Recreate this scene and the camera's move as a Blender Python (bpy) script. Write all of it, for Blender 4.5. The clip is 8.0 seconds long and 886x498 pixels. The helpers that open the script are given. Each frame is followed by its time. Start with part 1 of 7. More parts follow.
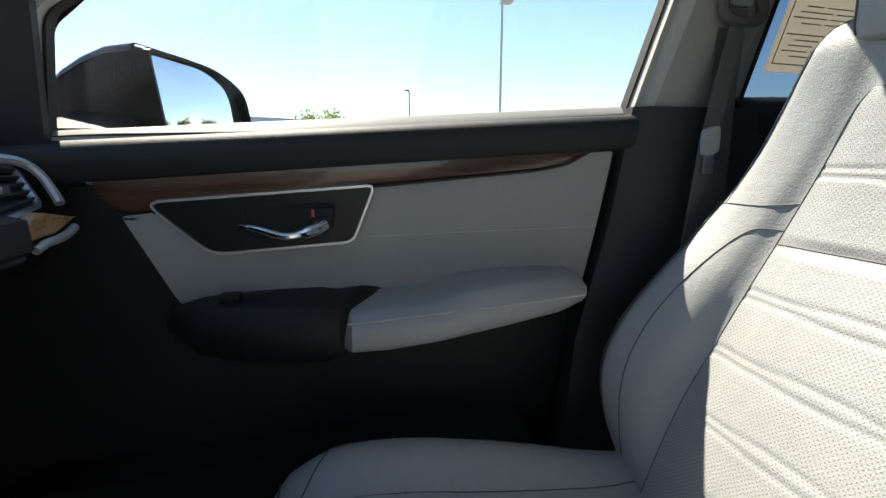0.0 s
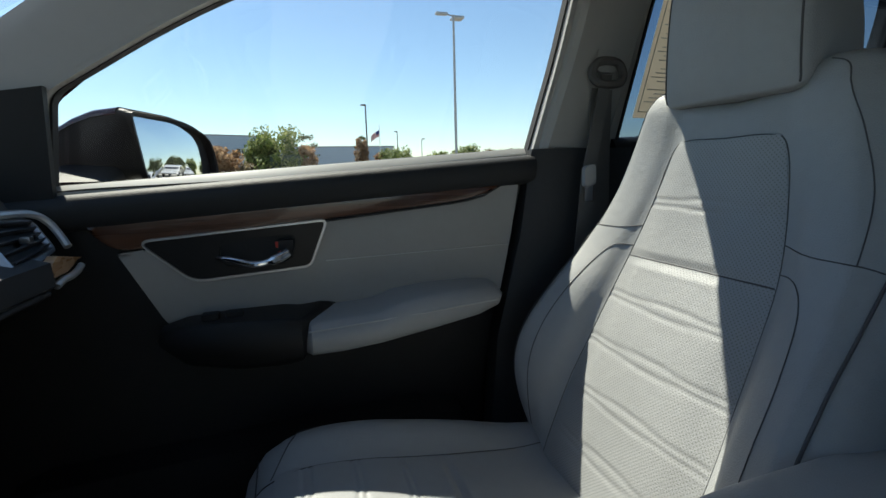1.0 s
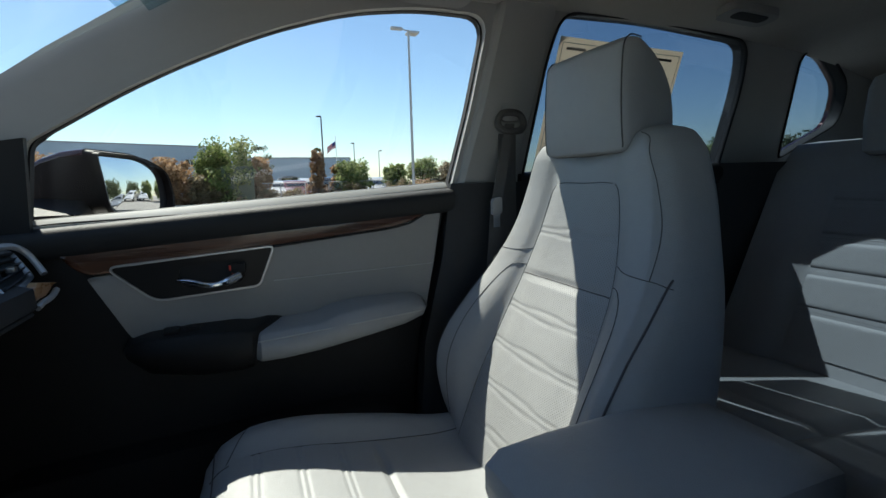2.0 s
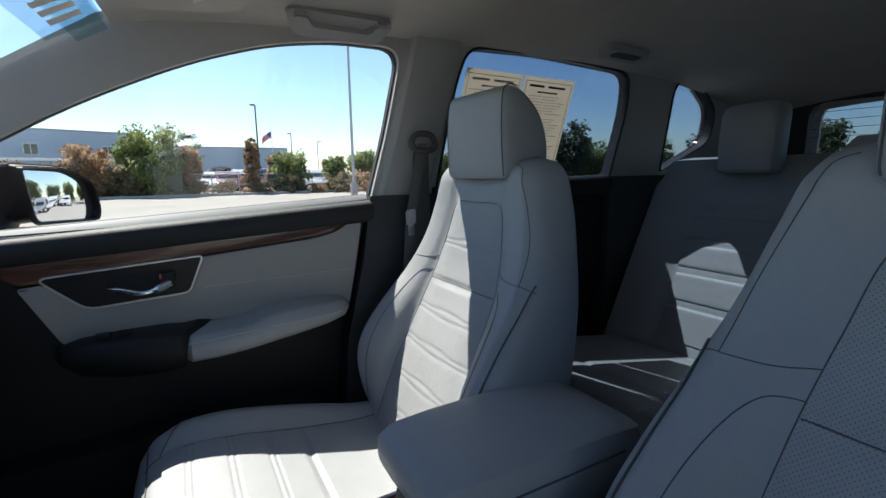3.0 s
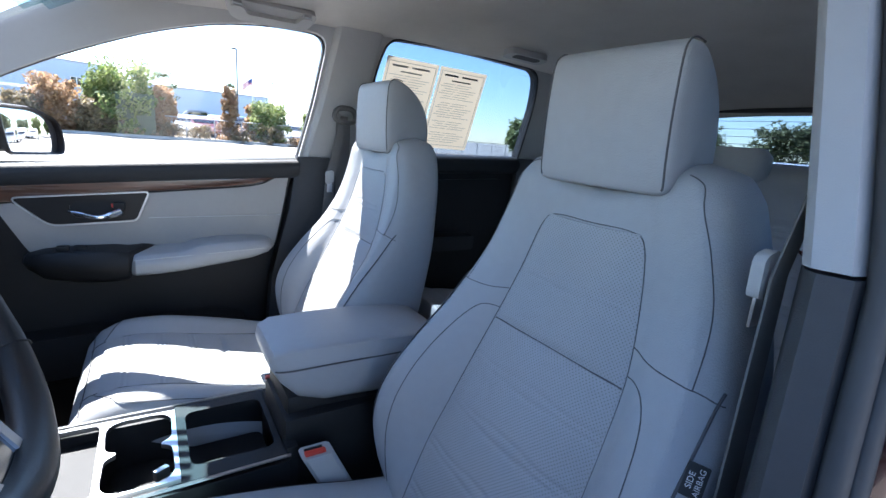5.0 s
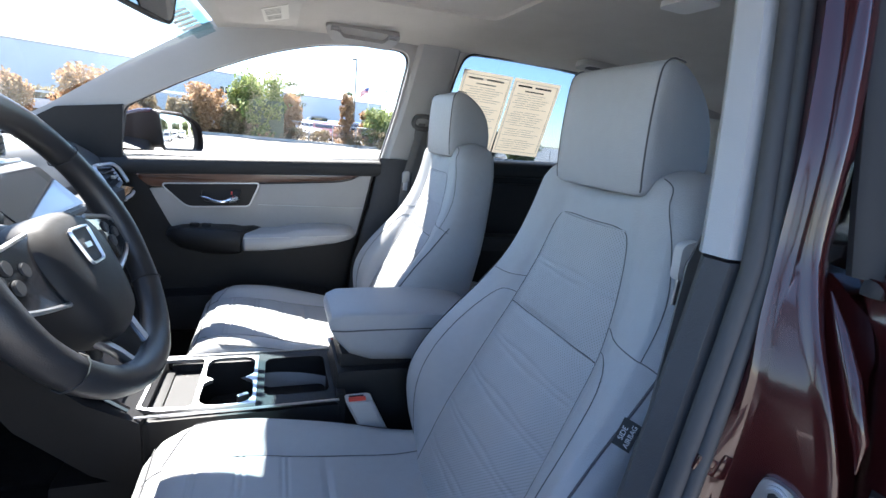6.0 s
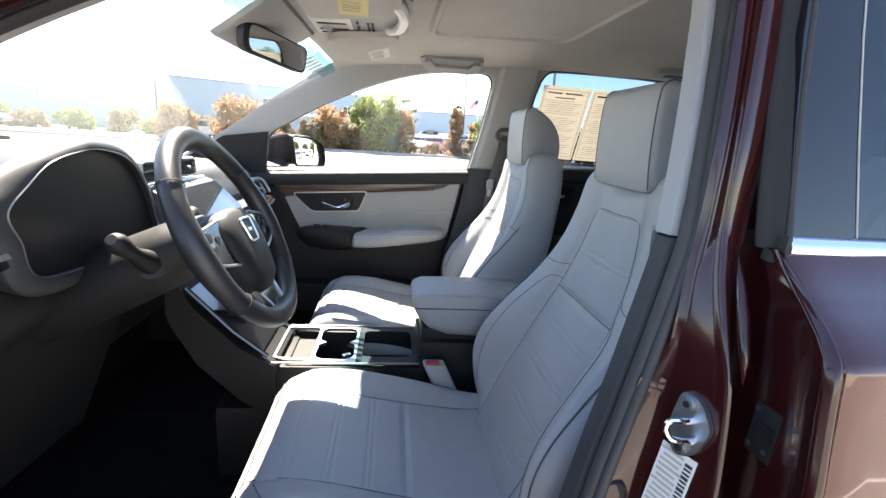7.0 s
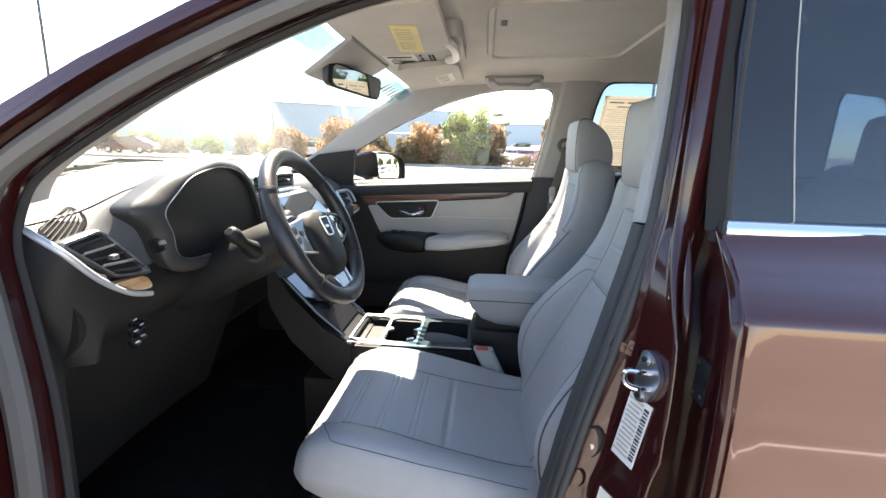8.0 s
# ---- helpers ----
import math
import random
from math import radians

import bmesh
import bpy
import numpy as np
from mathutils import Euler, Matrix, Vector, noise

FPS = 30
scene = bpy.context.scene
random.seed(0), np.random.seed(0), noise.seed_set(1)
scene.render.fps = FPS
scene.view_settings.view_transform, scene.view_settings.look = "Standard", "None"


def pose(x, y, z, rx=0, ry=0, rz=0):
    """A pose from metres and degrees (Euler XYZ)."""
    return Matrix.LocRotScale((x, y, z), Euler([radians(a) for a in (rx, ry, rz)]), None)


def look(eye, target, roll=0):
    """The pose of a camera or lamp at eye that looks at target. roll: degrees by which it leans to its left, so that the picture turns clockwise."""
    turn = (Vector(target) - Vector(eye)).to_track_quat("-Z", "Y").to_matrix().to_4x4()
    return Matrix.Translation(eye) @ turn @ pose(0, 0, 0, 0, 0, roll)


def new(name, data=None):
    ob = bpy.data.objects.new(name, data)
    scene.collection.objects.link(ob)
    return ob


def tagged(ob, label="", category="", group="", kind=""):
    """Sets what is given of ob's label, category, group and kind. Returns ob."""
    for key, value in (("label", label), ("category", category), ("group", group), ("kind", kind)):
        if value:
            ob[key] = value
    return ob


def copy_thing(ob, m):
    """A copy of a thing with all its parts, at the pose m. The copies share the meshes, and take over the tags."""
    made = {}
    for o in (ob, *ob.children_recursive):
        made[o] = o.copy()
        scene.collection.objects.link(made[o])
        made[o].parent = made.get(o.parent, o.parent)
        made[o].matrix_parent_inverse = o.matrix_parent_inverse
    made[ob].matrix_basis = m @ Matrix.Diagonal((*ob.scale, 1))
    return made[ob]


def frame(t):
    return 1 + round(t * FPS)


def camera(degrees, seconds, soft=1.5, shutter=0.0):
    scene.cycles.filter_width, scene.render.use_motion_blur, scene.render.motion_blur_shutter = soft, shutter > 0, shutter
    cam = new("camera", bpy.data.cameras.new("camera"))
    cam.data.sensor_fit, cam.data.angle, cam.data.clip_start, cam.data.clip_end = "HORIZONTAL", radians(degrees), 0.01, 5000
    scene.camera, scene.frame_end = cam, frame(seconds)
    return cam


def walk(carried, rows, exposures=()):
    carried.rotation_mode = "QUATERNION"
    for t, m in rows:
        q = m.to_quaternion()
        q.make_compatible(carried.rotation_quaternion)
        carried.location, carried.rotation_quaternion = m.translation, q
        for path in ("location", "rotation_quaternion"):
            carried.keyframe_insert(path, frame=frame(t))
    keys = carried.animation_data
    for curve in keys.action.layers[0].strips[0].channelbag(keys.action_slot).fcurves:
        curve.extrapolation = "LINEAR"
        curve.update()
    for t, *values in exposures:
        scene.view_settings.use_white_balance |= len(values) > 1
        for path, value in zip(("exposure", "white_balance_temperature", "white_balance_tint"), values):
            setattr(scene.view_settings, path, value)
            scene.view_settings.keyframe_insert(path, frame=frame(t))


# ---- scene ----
cam = camera(87.3, 8.0)
METRES, EYE, TILT, LEAN, TURN = 1.45, 1.09, -11.0, 0.0, -12.7
ROWS = [
    (0.0, 0.0, 0.0, 0.0, 0.0, 0.0, -0.0),
    (0.5, 0.0126, -0.0602, 0.0066, -2.46, 0.4, 1.31),
    (1.0, 0.0265, -0.1164, 0.0074, -4.55, 1.33, 2.49),
    (1.5, 0.0438, -0.1791, 0.007, -6.82, 2.18, 3.07),
    (3.0, 0.0793, -0.3346, 0.0315, -16.72, 1.11, 3.99),
    (3.5, 0.0883, -0.3948, 0.0285, -20.98, -0.9, 3.72),
    (4.0, 0.096, -0.4517, 0.0281, -23.75, -2.44, 2.41),
    (5.5, 0.1975, -0.61, -0.0016, -14.42, -3.09, -3.44),
    (6.0, 0.2196, -0.6639, -0.0074, -7.31, -2.62, -4.47),
    (6.5, 0.2495, -0.7392, -0.0161, -0.49, -2.74, -4.9),
    (7.0, 0.2801, -0.8004, -0.0232, 5.95, -2.46, -4.8),
    (7.5, 0.3197, -0.8491, -0.0288, 11.93, -1.89, -4.43),
    (8.0, 0.3736, -0.8947, -0.0399, 17.31, -1.82, -4.89),
]
EXPOSURES = [(0.0, 1.72, 6800, 8), (0.3, 1.38, 6600, 6), (1.0, 1.05, 6450, 4), (1.6, 1.0, 6300, 4), (3.0, 1.36, 6150, 10), (3.5, 1.58, 6000, 14), (4.2, 2.05, 5800, 15), (5.3, 3.0, 5750, 14), (6.5, 3.0, 6550, 14), (8.0, 3.05, 7250, 14)]
walk(cam, [(t, pose(0, 0.045, EYE, TILT, LEAN, TURN) @ pose(METRES * x, METRES * y, METRES * z, 90 + pitch, roll, yaw)) for t, x, y, z, yaw, pitch, roll in ROWS], EXPOSURES)


# ---------- world, sun, exposure ----------
SUN = Vector((0.25, -0.655, -1.0)).normalized()      # way of the sunlight
world = bpy.data.worlds.new("sky")
scene.world = world
world.use_nodes = True
wn = world.node_tree.nodes
sky = wn.new("ShaderNodeTexSky")
sky.sky_type, sky.sun_disc = "NISHITA", False
sky.sun_elevation = math.asin(-SUN.z)
sky.sun_rotation = math.atan2(-SUN.x, -SUN.y)
sky.air_density, sky.dust_density, sky.ozone_density = 1.0, 0.15, 2.2
wn["Background"].inputs["Strength"].default_value = 0.08
world.node_tree.links.new(sky.outputs[0], wn["Background"].inputs["Color"])
sun_data = bpy.data.lights.new("sun", "SUN")
sun_data.energy, sun_data.angle, sun_data.color = 5.4, radians(0.5), (1.0, 0.91, 0.80)
sun = new("sun", sun_data)
sun.matrix_world = look((0, 0, 0), SUN) @ pose(0, 0, 0)
sun.location = (-10, 20, 30)


# ---------- materials ----------
def material(name, colour, rough=0.5, metal=0.0, vary=0.12, scale=6.0, grain=0.0, grain_scale=400.0, coat=0.0, second=None, spec=0.5, stretch=None):
    """A surface with a broad and a fine variation of its colour, and a fine relief."""
    m = bpy.data.materials.new(name)
    m.use_nodes = True
    n, l = m.node_tree.nodes, m.node_tree.links
    b = n["Principled BSDF"]
    tc = n.new("ShaderNodeTexCoord")
    src = tc.outputs["Object"]
    if stretch:
        mp = n.new("ShaderNodeMapping")
        mp.inputs["Scale"].default_value = stretch
        l.new(src, mp.inputs["Vector"])
        src = mp.outputs["Vector"]
    n1 = n.new("ShaderNodeTexNoise")
    n1.inputs["Scale"].default_value, n1.inputs["Detail"].default_value = scale, 5
    n2 = n.new("ShaderNodeTexNoise")
    n2.inputs["Scale"].default_value, n2.inputs["Detail"].default_value = scale * 14, 3
    l.new(src, n1.inputs["Vector"])
    l.new(src, n2.inputs["Vector"])
    add = n.new("ShaderNodeMath")
    add.operation = "MULTIPLY_ADD"
    add.inputs[1].default_value = 0.35
    l.new(n2.outputs["Fac"], add.inputs[0])
    l.new(n1.outputs["Fac"], add.inputs[2])
    ramp = n.new("ShaderNodeMapRange")
    ramp.inputs["From Min"].default_value, ramp.inputs["From Max"].default_value = 0.4, 0.95
    l.new(add.outputs[0], ramp.inputs["Value"])
    mix = n.new("ShaderNodeMix")
    mix.data_type = "RGBA"
    c = Vector(colour)
    other = Vector(second) if second else c * (1 + vary)
    mix.inputs["A"].default_value = (*(c * (1 - vary) if not second else c), 1)
    mix.inputs["B"].default_value = (*other, 1)
    l.new(ramp.outputs["Result"], mix.inputs["Factor"])
    l.new(mix.outputs["Result"], b.inputs["Base Color"])
    r = n.new("ShaderNodeMapRange")
    r.inputs["To Min"].default_value, r.inputs["To Max"].default_value = max(0.02, rough - 0.07), min(1, rough + 0.07)
    l.new(n1.outputs["Fac"], r.inputs["Value"])
    l.new(r.outputs["Result"], b.inputs["Roughness"])
    b.inputs["Metallic"].default_value = metal
    b.inputs["Specular IOR Level"].default_value = spec
    b.inputs["Coat Weight"].default_value = coat
    b.inputs["Coat Roughness"].default_value = 0.03
    if grain:
        n3 = n.new("ShaderNodeTexNoise")
        n3.inputs["Scale"].default_value, n3.inputs["Detail"].default_value = grain_scale, 2
        l.new(tc.outputs["Object"], n3.inputs["Vector"])
        bump = n.new("ShaderNodeBump")
        bump.inputs["Strength"].default_value, bump.inputs["Distance"].default_value = grain, 0.002
        l.new(n3.outputs["Fac"], bump.inputs["Height"])
        l.new(bump.outputs["Normal"], b.inputs["Normal"])
    return m


def perforated(name, base):
    """Leather with rows of small holes."""
    m = base.copy()
    m.name = name
    n, l = m.node_tree.nodes, m.node_tree.links
    b = n["Principled BSDF"]
    tc = n.new("ShaderNodeTexCoord")
    sep = n.new("ShaderNodeSeparateXYZ")
    l.new(tc.outputs["Object"], sep.inputs[0])
    PITCH = 1 / 0.0027
    waves = []
    for axis, turn in (("Y", 1), ("Z", 1)):
        mul = n.new("ShaderNodeMath")
        mul.operation = "MULTIPLY"
        mul.inputs[1].default_value = PITCH * math.pi
        l.new(sep.outputs[axis], mul.inputs[0])
        sn = n.new("ShaderNodeMath")
        sn.operation = "SINE"
        l.new(mul.outputs[0], sn.inputs[0])
        waves.append(sn)
    prod = n.new("ShaderNodeMath")
    prod.operation = "MULTIPLY"
    l.new(waves[0].outputs[0], prod.inputs[0])
    l.new(waves[1].outputs[0], prod.inputs[1])
    hole = n.new("ShaderNodeMapRange")
    hole.inputs["From Min"].default_value, hole.inputs["From Max"].default_value = 0.55, 0.8
    l.new(prod.outputs[0], hole.inputs["Value"])
    old = b.inputs["Base Color"].links[0].from_socket
    mix = n.new("ShaderNodeMix")
    mix.data_type = "RGBA"
    l.new(old, mix.inputs["A"])
    mix.inputs["B"].default_value = (0.17, 0.165, 0.16, 1)
    l.new(hole.outputs["Result"], mix.inputs["Factor"])
    l.new(mix.outputs["Result"], b.inputs["Base Color"])
    return m


def glass(name, tint, gloss=0.005, base_gloss=0.03):
    """A thin pane: clear but for its tint, and a mirror by Fresnel."""
    m = bpy.data.materials.new(name)
    m.use_nodes = True
    n, l = m.node_tree.nodes, m.node_tree.links
    n.remove(n["Principled BSDF"])
    t = n.new("ShaderNodeBsdfTransparent")
    t.inputs["Color"].default_value = (*tint, 1)
    g = n.new("ShaderNodeBsdfGlossy")
    g.inputs["Roughness"].default_value = gloss
    lw = n.new("ShaderNodeLayerWeight")
    lw.inputs["Blend"].default_value = 0.5
    pw = n.new("ShaderNodeMath")
    pw.operation, pw.inputs[1].default_value = "POWER", 4.0
    l.new(lw.outputs["Facing"], pw.inputs[0])
    f = n.new("ShaderNodeMath")
    f.operation, f.inputs[1].default_value, f.inputs[2].default_value = "MULTIPLY_ADD", 0.5, base_gloss
    l.new(pw.outputs[0], f.inputs[0])
    mix = n.new("ShaderNodeMixShader")
    l.new(f.outputs[0], mix.inputs[0])
    l.new(t.outputs[0], mix.inputs[1])
    l.new(g.outputs[0], mix.inputs[2])
    l.new(mix.outputs[0], n["Material Output"].inputs["Surface"])
    return m


def wood_grain(name, dark, light):
    m = material(name, dark, 0.28, second=light, scale=9, coat=0.4, stretch=(0.35, 3, 9))
    return m


LEATHER = material("grey leather", (0.315, 0.321, 0.327), 0.46, vary=0.07, scale=5, grain=0.34, grain_scale=620)
def soft_folds(m, scale, strength):
    """Adds slow undulation under the fine grain."""
    n, l = m.node_tree.nodes, m.node_tree.links
    b = n["Principled BSDF"]
    tc = n.new("ShaderNodeTexCoord")
    ns = n.new("ShaderNodeTexNoise")
    ns.inputs["Scale"].default_value, ns.inputs["Detail"].default_value, ns.inputs["Roughness"].default_value = scale, 4, 0.6
    l.new(tc.outputs["Object"], ns.inputs["Vector"])
    bump = n.new("ShaderNodeBump")
    bump.inputs["Strength"].default_value, bump.inputs["Distance"].default_value = strength, 0.006
    l.new(ns.outputs["Fac"], bump.inputs["Height"])
    l.new(b.inputs["Normal"].links[0].from_socket, bump.inputs["Normal"])
    l.new(bump.outputs["Normal"], b.inputs["Normal"])


soft_folds(LEATHER, 26, 0.16)
PERF = perforated("perforated grey leather", LEATHER)
STITCH = material("dark seam thread", (0.085, 0.085, 0.09), 0.8)
STITCH_LIGHT = material("pale seam thread", (0.45, 0.44, 0.43), 0.8)
BLACK = material("black grained plastic", (0.011, 0.011, 0.012), 0.55, vary=0.25, scale=4, grain=0.25, grain_scale=900, spec=0.32)
BINNACLE = material("dark binnacle plastic", (0.030, 0.031, 0.033), 0.5, vary=0.15, scale=4, grain=0.25, grain_scale=800, spec=0.4)
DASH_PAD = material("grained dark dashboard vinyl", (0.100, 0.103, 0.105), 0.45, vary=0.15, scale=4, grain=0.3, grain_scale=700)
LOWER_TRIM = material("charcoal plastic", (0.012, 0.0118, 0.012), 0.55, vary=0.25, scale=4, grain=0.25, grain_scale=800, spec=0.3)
SILVER = material("silver paint", (0.52, 0.53, 0.55), 0.38, 0.45, vary=0.04)
RIM_LEATHER = material("smooth black leather", (0.017, 0.017, 0.019), 0.4, vary=0.2, scale=4, grain=0.2, grain_scale=700)
GREEN_STEEL = material("dull green painted steel", (0.055, 0.078, 0.045), 0.6, vary=0.1, scale=1.5)
SOFT_BLACK = material("soft black vinyl", (0.016, 0.017, 0.019), 0.62, vary=0.2, scale=4, grain=0.25, grain_scale=800, spec=0.4)
DARK_TRIM = material("dark grey plastic trim", (0.036, 0.037, 0.040), 0.6, vary=0.15, grain=0.2, grain_scale=700, spec=0.35)
PANEL_GREY = material("light grey door vinyl", (0.30, 0.292, 0.28), 0.55, vary=0.06, grain=0.2, grain_scale=700)
HEADLINE = material("woven beige headlining", (0.56, 0.535, 0.495), 0.95, vary=0.06, scale=8, grain=0.5, grain_scale=1100, spec=0.1)
PILLAR_GREY = material("pale grey pillar plastic", (0.37, 0.365, 0.355), 0.6, vary=0.04, grain=0.15, grain_scale=900)
POST_TRIM = material("grey post plastic", (0.30, 0.305, 0.31), 0.6, vary=0.04, grain=0.15, grain_scale=900)
RUBBER = material("black rubber seal", (0.016, 0.016, 0.017), 0.75, vary=0.2)
SEAL = material("dark rubber frame seal", (0.036, 0.036, 0.038), 0.65, vary=0.15)
RUBBER_GREY = material("grey door seal rubber", (0.095, 0.091, 0.088), 0.6, vary=0.12)
CHROME = material("chrome", (0.85, 0.86, 0.88), 0.10, 1.0, vary=0.03)
SATIN = material("satin silver", (0.50, 0.51, 0.53), 0.34, 1.0, vary=0.04)
HANDLE_BLACK = material("satin black handle panel", (0.010, 0.010, 0.011), 0.30, vary=0.2, spec=0.25)
LATCH_BLACK = material("black latch plastic", (0.012, 0.011, 0.011), 0.75, vary=0.2, spec=0.2)
POLISHED = material("polished black", (0.008, 0.008, 0.010), 0.06, vary=0.2, coat=0.25, spec=0.4)
PIANO = material("gloss black", (0.012, 0.012, 0.014), 0.12, vary=0.2, coat=0.5)
WOOD = wood_grain("brown wood veneer", (0.030, 0.011, 0.006), (0.105, 0.041, 0.020))
WOOD_LIGHT = wood_grain("tan wood veneer", (0.32, 0.17, 0.08), (0.55, 0.34, 0.18))
CARPET = material("black carpet", (0.012, 0.012, 0.013), 0.98, vary=0.4, scale=30, grain=0.8, grain_scale=600, spec=0.1)
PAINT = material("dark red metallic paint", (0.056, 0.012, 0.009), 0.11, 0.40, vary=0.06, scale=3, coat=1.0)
# body red for inner faces, with the doorway's shade put into the colour
PAINT_INNER_SHADED = material("shade-darkened red inner paint", (0.030, 0.006, 0.006), 0.16, 0.05, vary=0.12, coat=0.30, spec=0.45)
CLEAR = glass("clear pane", (0.93, 0.95, 0.945))
DUSTY = glass("dusty clear pane", (0.93, 0.95, 0.945))


def add_dust(m, share, colour):
    """A thin film of dust that scatters the light falling through the pane."""
    n, l = m.node_tree.nodes, m.node_tree.links
    out = n["Material Output"].inputs["Surface"]
    t = n.new("ShaderNodeBsdfTranslucent")
    t.inputs["Color"].default_value = (*colour, 1)
    mix = n.new("ShaderNodeMixShader")
    mix.inputs[0].default_value = share
    l.new(out.links[0].from_socket, mix.inputs[1])
    l.new(t.outputs[0], mix.inputs[2])
    l.new(mix.outputs[0], out)


add_dust(DUSTY, 0.010, (0.72, 0.80, 0.74))
PRIVACY = glass("privacy pane", (0.45, 0.51, 0.57), base_gloss=0.06)
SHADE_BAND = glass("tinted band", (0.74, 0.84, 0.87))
MIRROR = material("mirror", (0.86, 0.88, 0.9), 0.02, 1.0, vary=0.0)
MIRROR.node_tree.nodes["Principled BSDF"].inputs["Roughness"].links and MIRROR.node_tree.links.remove(MIRROR.node_tree.nodes["Principled BSDF"].inputs["Roughness"].links[0])
MIRROR.node_tree.nodes["Principled BSDF"].inputs["Roughness"].default_value = 0.015
LEDGE = material("pale grey window ledge", (0.40, 0.40, 0.39), 0.5, vary=0.08)
CLUSTER = material("matt black instrument glass", (0.012, 0.012, 0.013), 0.35, vary=0.2, spec=0.25)
SCREEN = material("dark glass screen", (0.01, 0.012, 0.015), 0.06, vary=0.1, coat=1.0)
BELT = material("grey belt webbing", (0.13, 0.125, 0.12), 0.85, vary=0.15, grain=0.5, grain_scale=900)
RED_PLASTIC = material("red plastic", (0.55, 0.05, 0.03), 0.4)
PAPER = material("white paper", (0.70, 0.68, 0.62), 0.8, vary=0.04, scale=10)
def thin_paper(name, colour):
    """Paper that lets some light through."""
    m = material(name, colour, 0.8, vary=0.05, scale=12)
    n, l = m.node_tree.nodes, m.node_tree.links
    t = n.new("ShaderNodeBsdfTranslucent")
    t.inputs["Color"].default_value = (*colour, 1)
    mix = n.new("ShaderNodeMixShader")
    mix.inputs[0].default_value = 0.72
    l.new(n["Principled BSDF"].outputs[0], mix.inputs[1])
    l.new(t.outputs[0], mix.inputs[2])
    l.new(mix.outputs[0], n["Material Output"].inputs["Surface"])
    return m


SHEET = thin_paper("thin printed paper", (0.84, 0.73, 0.59))
PAPER_LINE = material("grey print", (0.42, 0.40, 0.36), 0.8)
INK = material("black ink", (0.03, 0.03, 0.03), 0.7)
WHITE = material("white plastic", (0.75, 0.75, 0.74), 0.45, vary=0.03)
LENS = material("frosted pale lens", (0.62, 0.60, 0.56), 0.35, vary=0.04)
YELLOW = material("yellow label", (0.72, 0.62, 0.28), 0.6)
ASPHALT = material("bleached asphalt", (0.23, 0.217, 0.194), 0.92, vary=0.18, scale=0.4, grain=0.6, grain_scale=90)
DIRT = material("dry dirt", (0.19, 0.15, 0.11), 0.95, vary=0.3, scale=0.6)
CONCRETE = material("pale concrete", (0.36, 0.35, 0.33), 0.9, vary=0.12, scale=0.8)
BLUE_WALL = material("pale blue painted cladding", (0.36, 0.44, 0.52), 0.7, vary=0.06, scale=0.5)
TEAL_WALL = material("pale green painted cladding", (0.33, 0.43, 0.41), 0.7, vary=0.06, scale=0.5)
ROOF_GREY = material("grey roof edge", (0.30, 0.31, 0.32), 0.6)
METAL_POLE = material("galvanised steel", (0.42, 0.42, 0.42), 0.5, 0.6, vary=0.12)
DARK_POLE = material("dark bronze steel", (0.07, 0.065, 0.06), 0.5, 0.4)
BARK = material("brown bark", (0.09, 0.065, 0.045), 0.95, vary=0.3, scale=8, grain=0.8, grain_scale=60)


def leaf_material(name, a, b):
    m = material(name, a, 0.6, second=b, scale=1.2, spec=0.3)
    n, l = m.node_tree.nodes, m.node_tree.links
    geo = n.new("ShaderNodeNewGeometry")
    mix = n.new("ShaderNodeMix")
    mix.data_type = "RGBA"
    mix.inputs["A"].default_value, mix.inputs["B"].default_value = (*a, 1), (*b, 1)
    l.new(geo.outputs["Random Per Island"], mix.inputs["Factor"])
    l.new(mix.outputs["Result"], n["Principled BSDF"].inputs["Base Color"])
    tr = n.new("ShaderNodeBsdfTranslucent")
    l.new(mix.outputs["Result"], tr.inputs["Color"])
    both = n.new("ShaderNodeMixShader")
    both.inputs[0].default_value = 0.45
    l.new(n["Principled BSDF"].outputs[0], both.inputs[1])
    l.new(tr.outputs[0], both.inputs[2])
    l.new(both.outputs[0], n["Material Output"].inputs["Surface"])
    return m


LEAF_GREEN = leaf_material("green leaves", (0.09, 0.14, 0.035), (0.33, 0.36, 0.14))
LEAF_ORANGE = leaf_material("rusty leaves", (0.25, 0.14, 0.07), (0.46, 0.32, 0.19))
LEAF_DRY = leaf_material("dry leaves", (0.16, 0.12, 0.07), (0.30, 0.25, 0.15))
LEAF_DARK = leaf_material("dark leaves", (0.045, 0.065, 0.03), (0.15, 0.17, 0.08))


# ---------- building tools ----------
BASE = {}


def thing(name, at, label, category, group="", kind=""):
    ob = new(name)
    ob.location = at
    ob.empty_display_size = 0.05
    BASE[ob] = Vector(at)
    return tagged(ob, label, category, group, kind)


def finish(bm, name, mat, smooth=True, angle=40):
    bmesh.ops.recalc_face_normals(bm, faces=bm.faces)
    me = bpy.data.meshes.new(name)
    bm.to_mesh(me)
    bm.free()
    for mt in (mat if isinstance(mat, (list, tuple)) else [mat]):
        me.materials.append(mt)
    if smooth:
        me.shade_smooth()
        me.set_sharp_from_angle(angle=radians(angle))
    return me


def part(name, bm, mat, parent, label="", smooth=True, angle=40):
    """Links a bmesh, given in the world's coordinates, as one mesh under a thing or a part."""
    bm.transform(Matrix.Translation(-BASE[parent]))
    ob = new(name, finish(bm, name, mat, smooth, angle))
    ob.parent = parent
    BASE[ob] = BASE[parent]
    return tagged(ob, label)


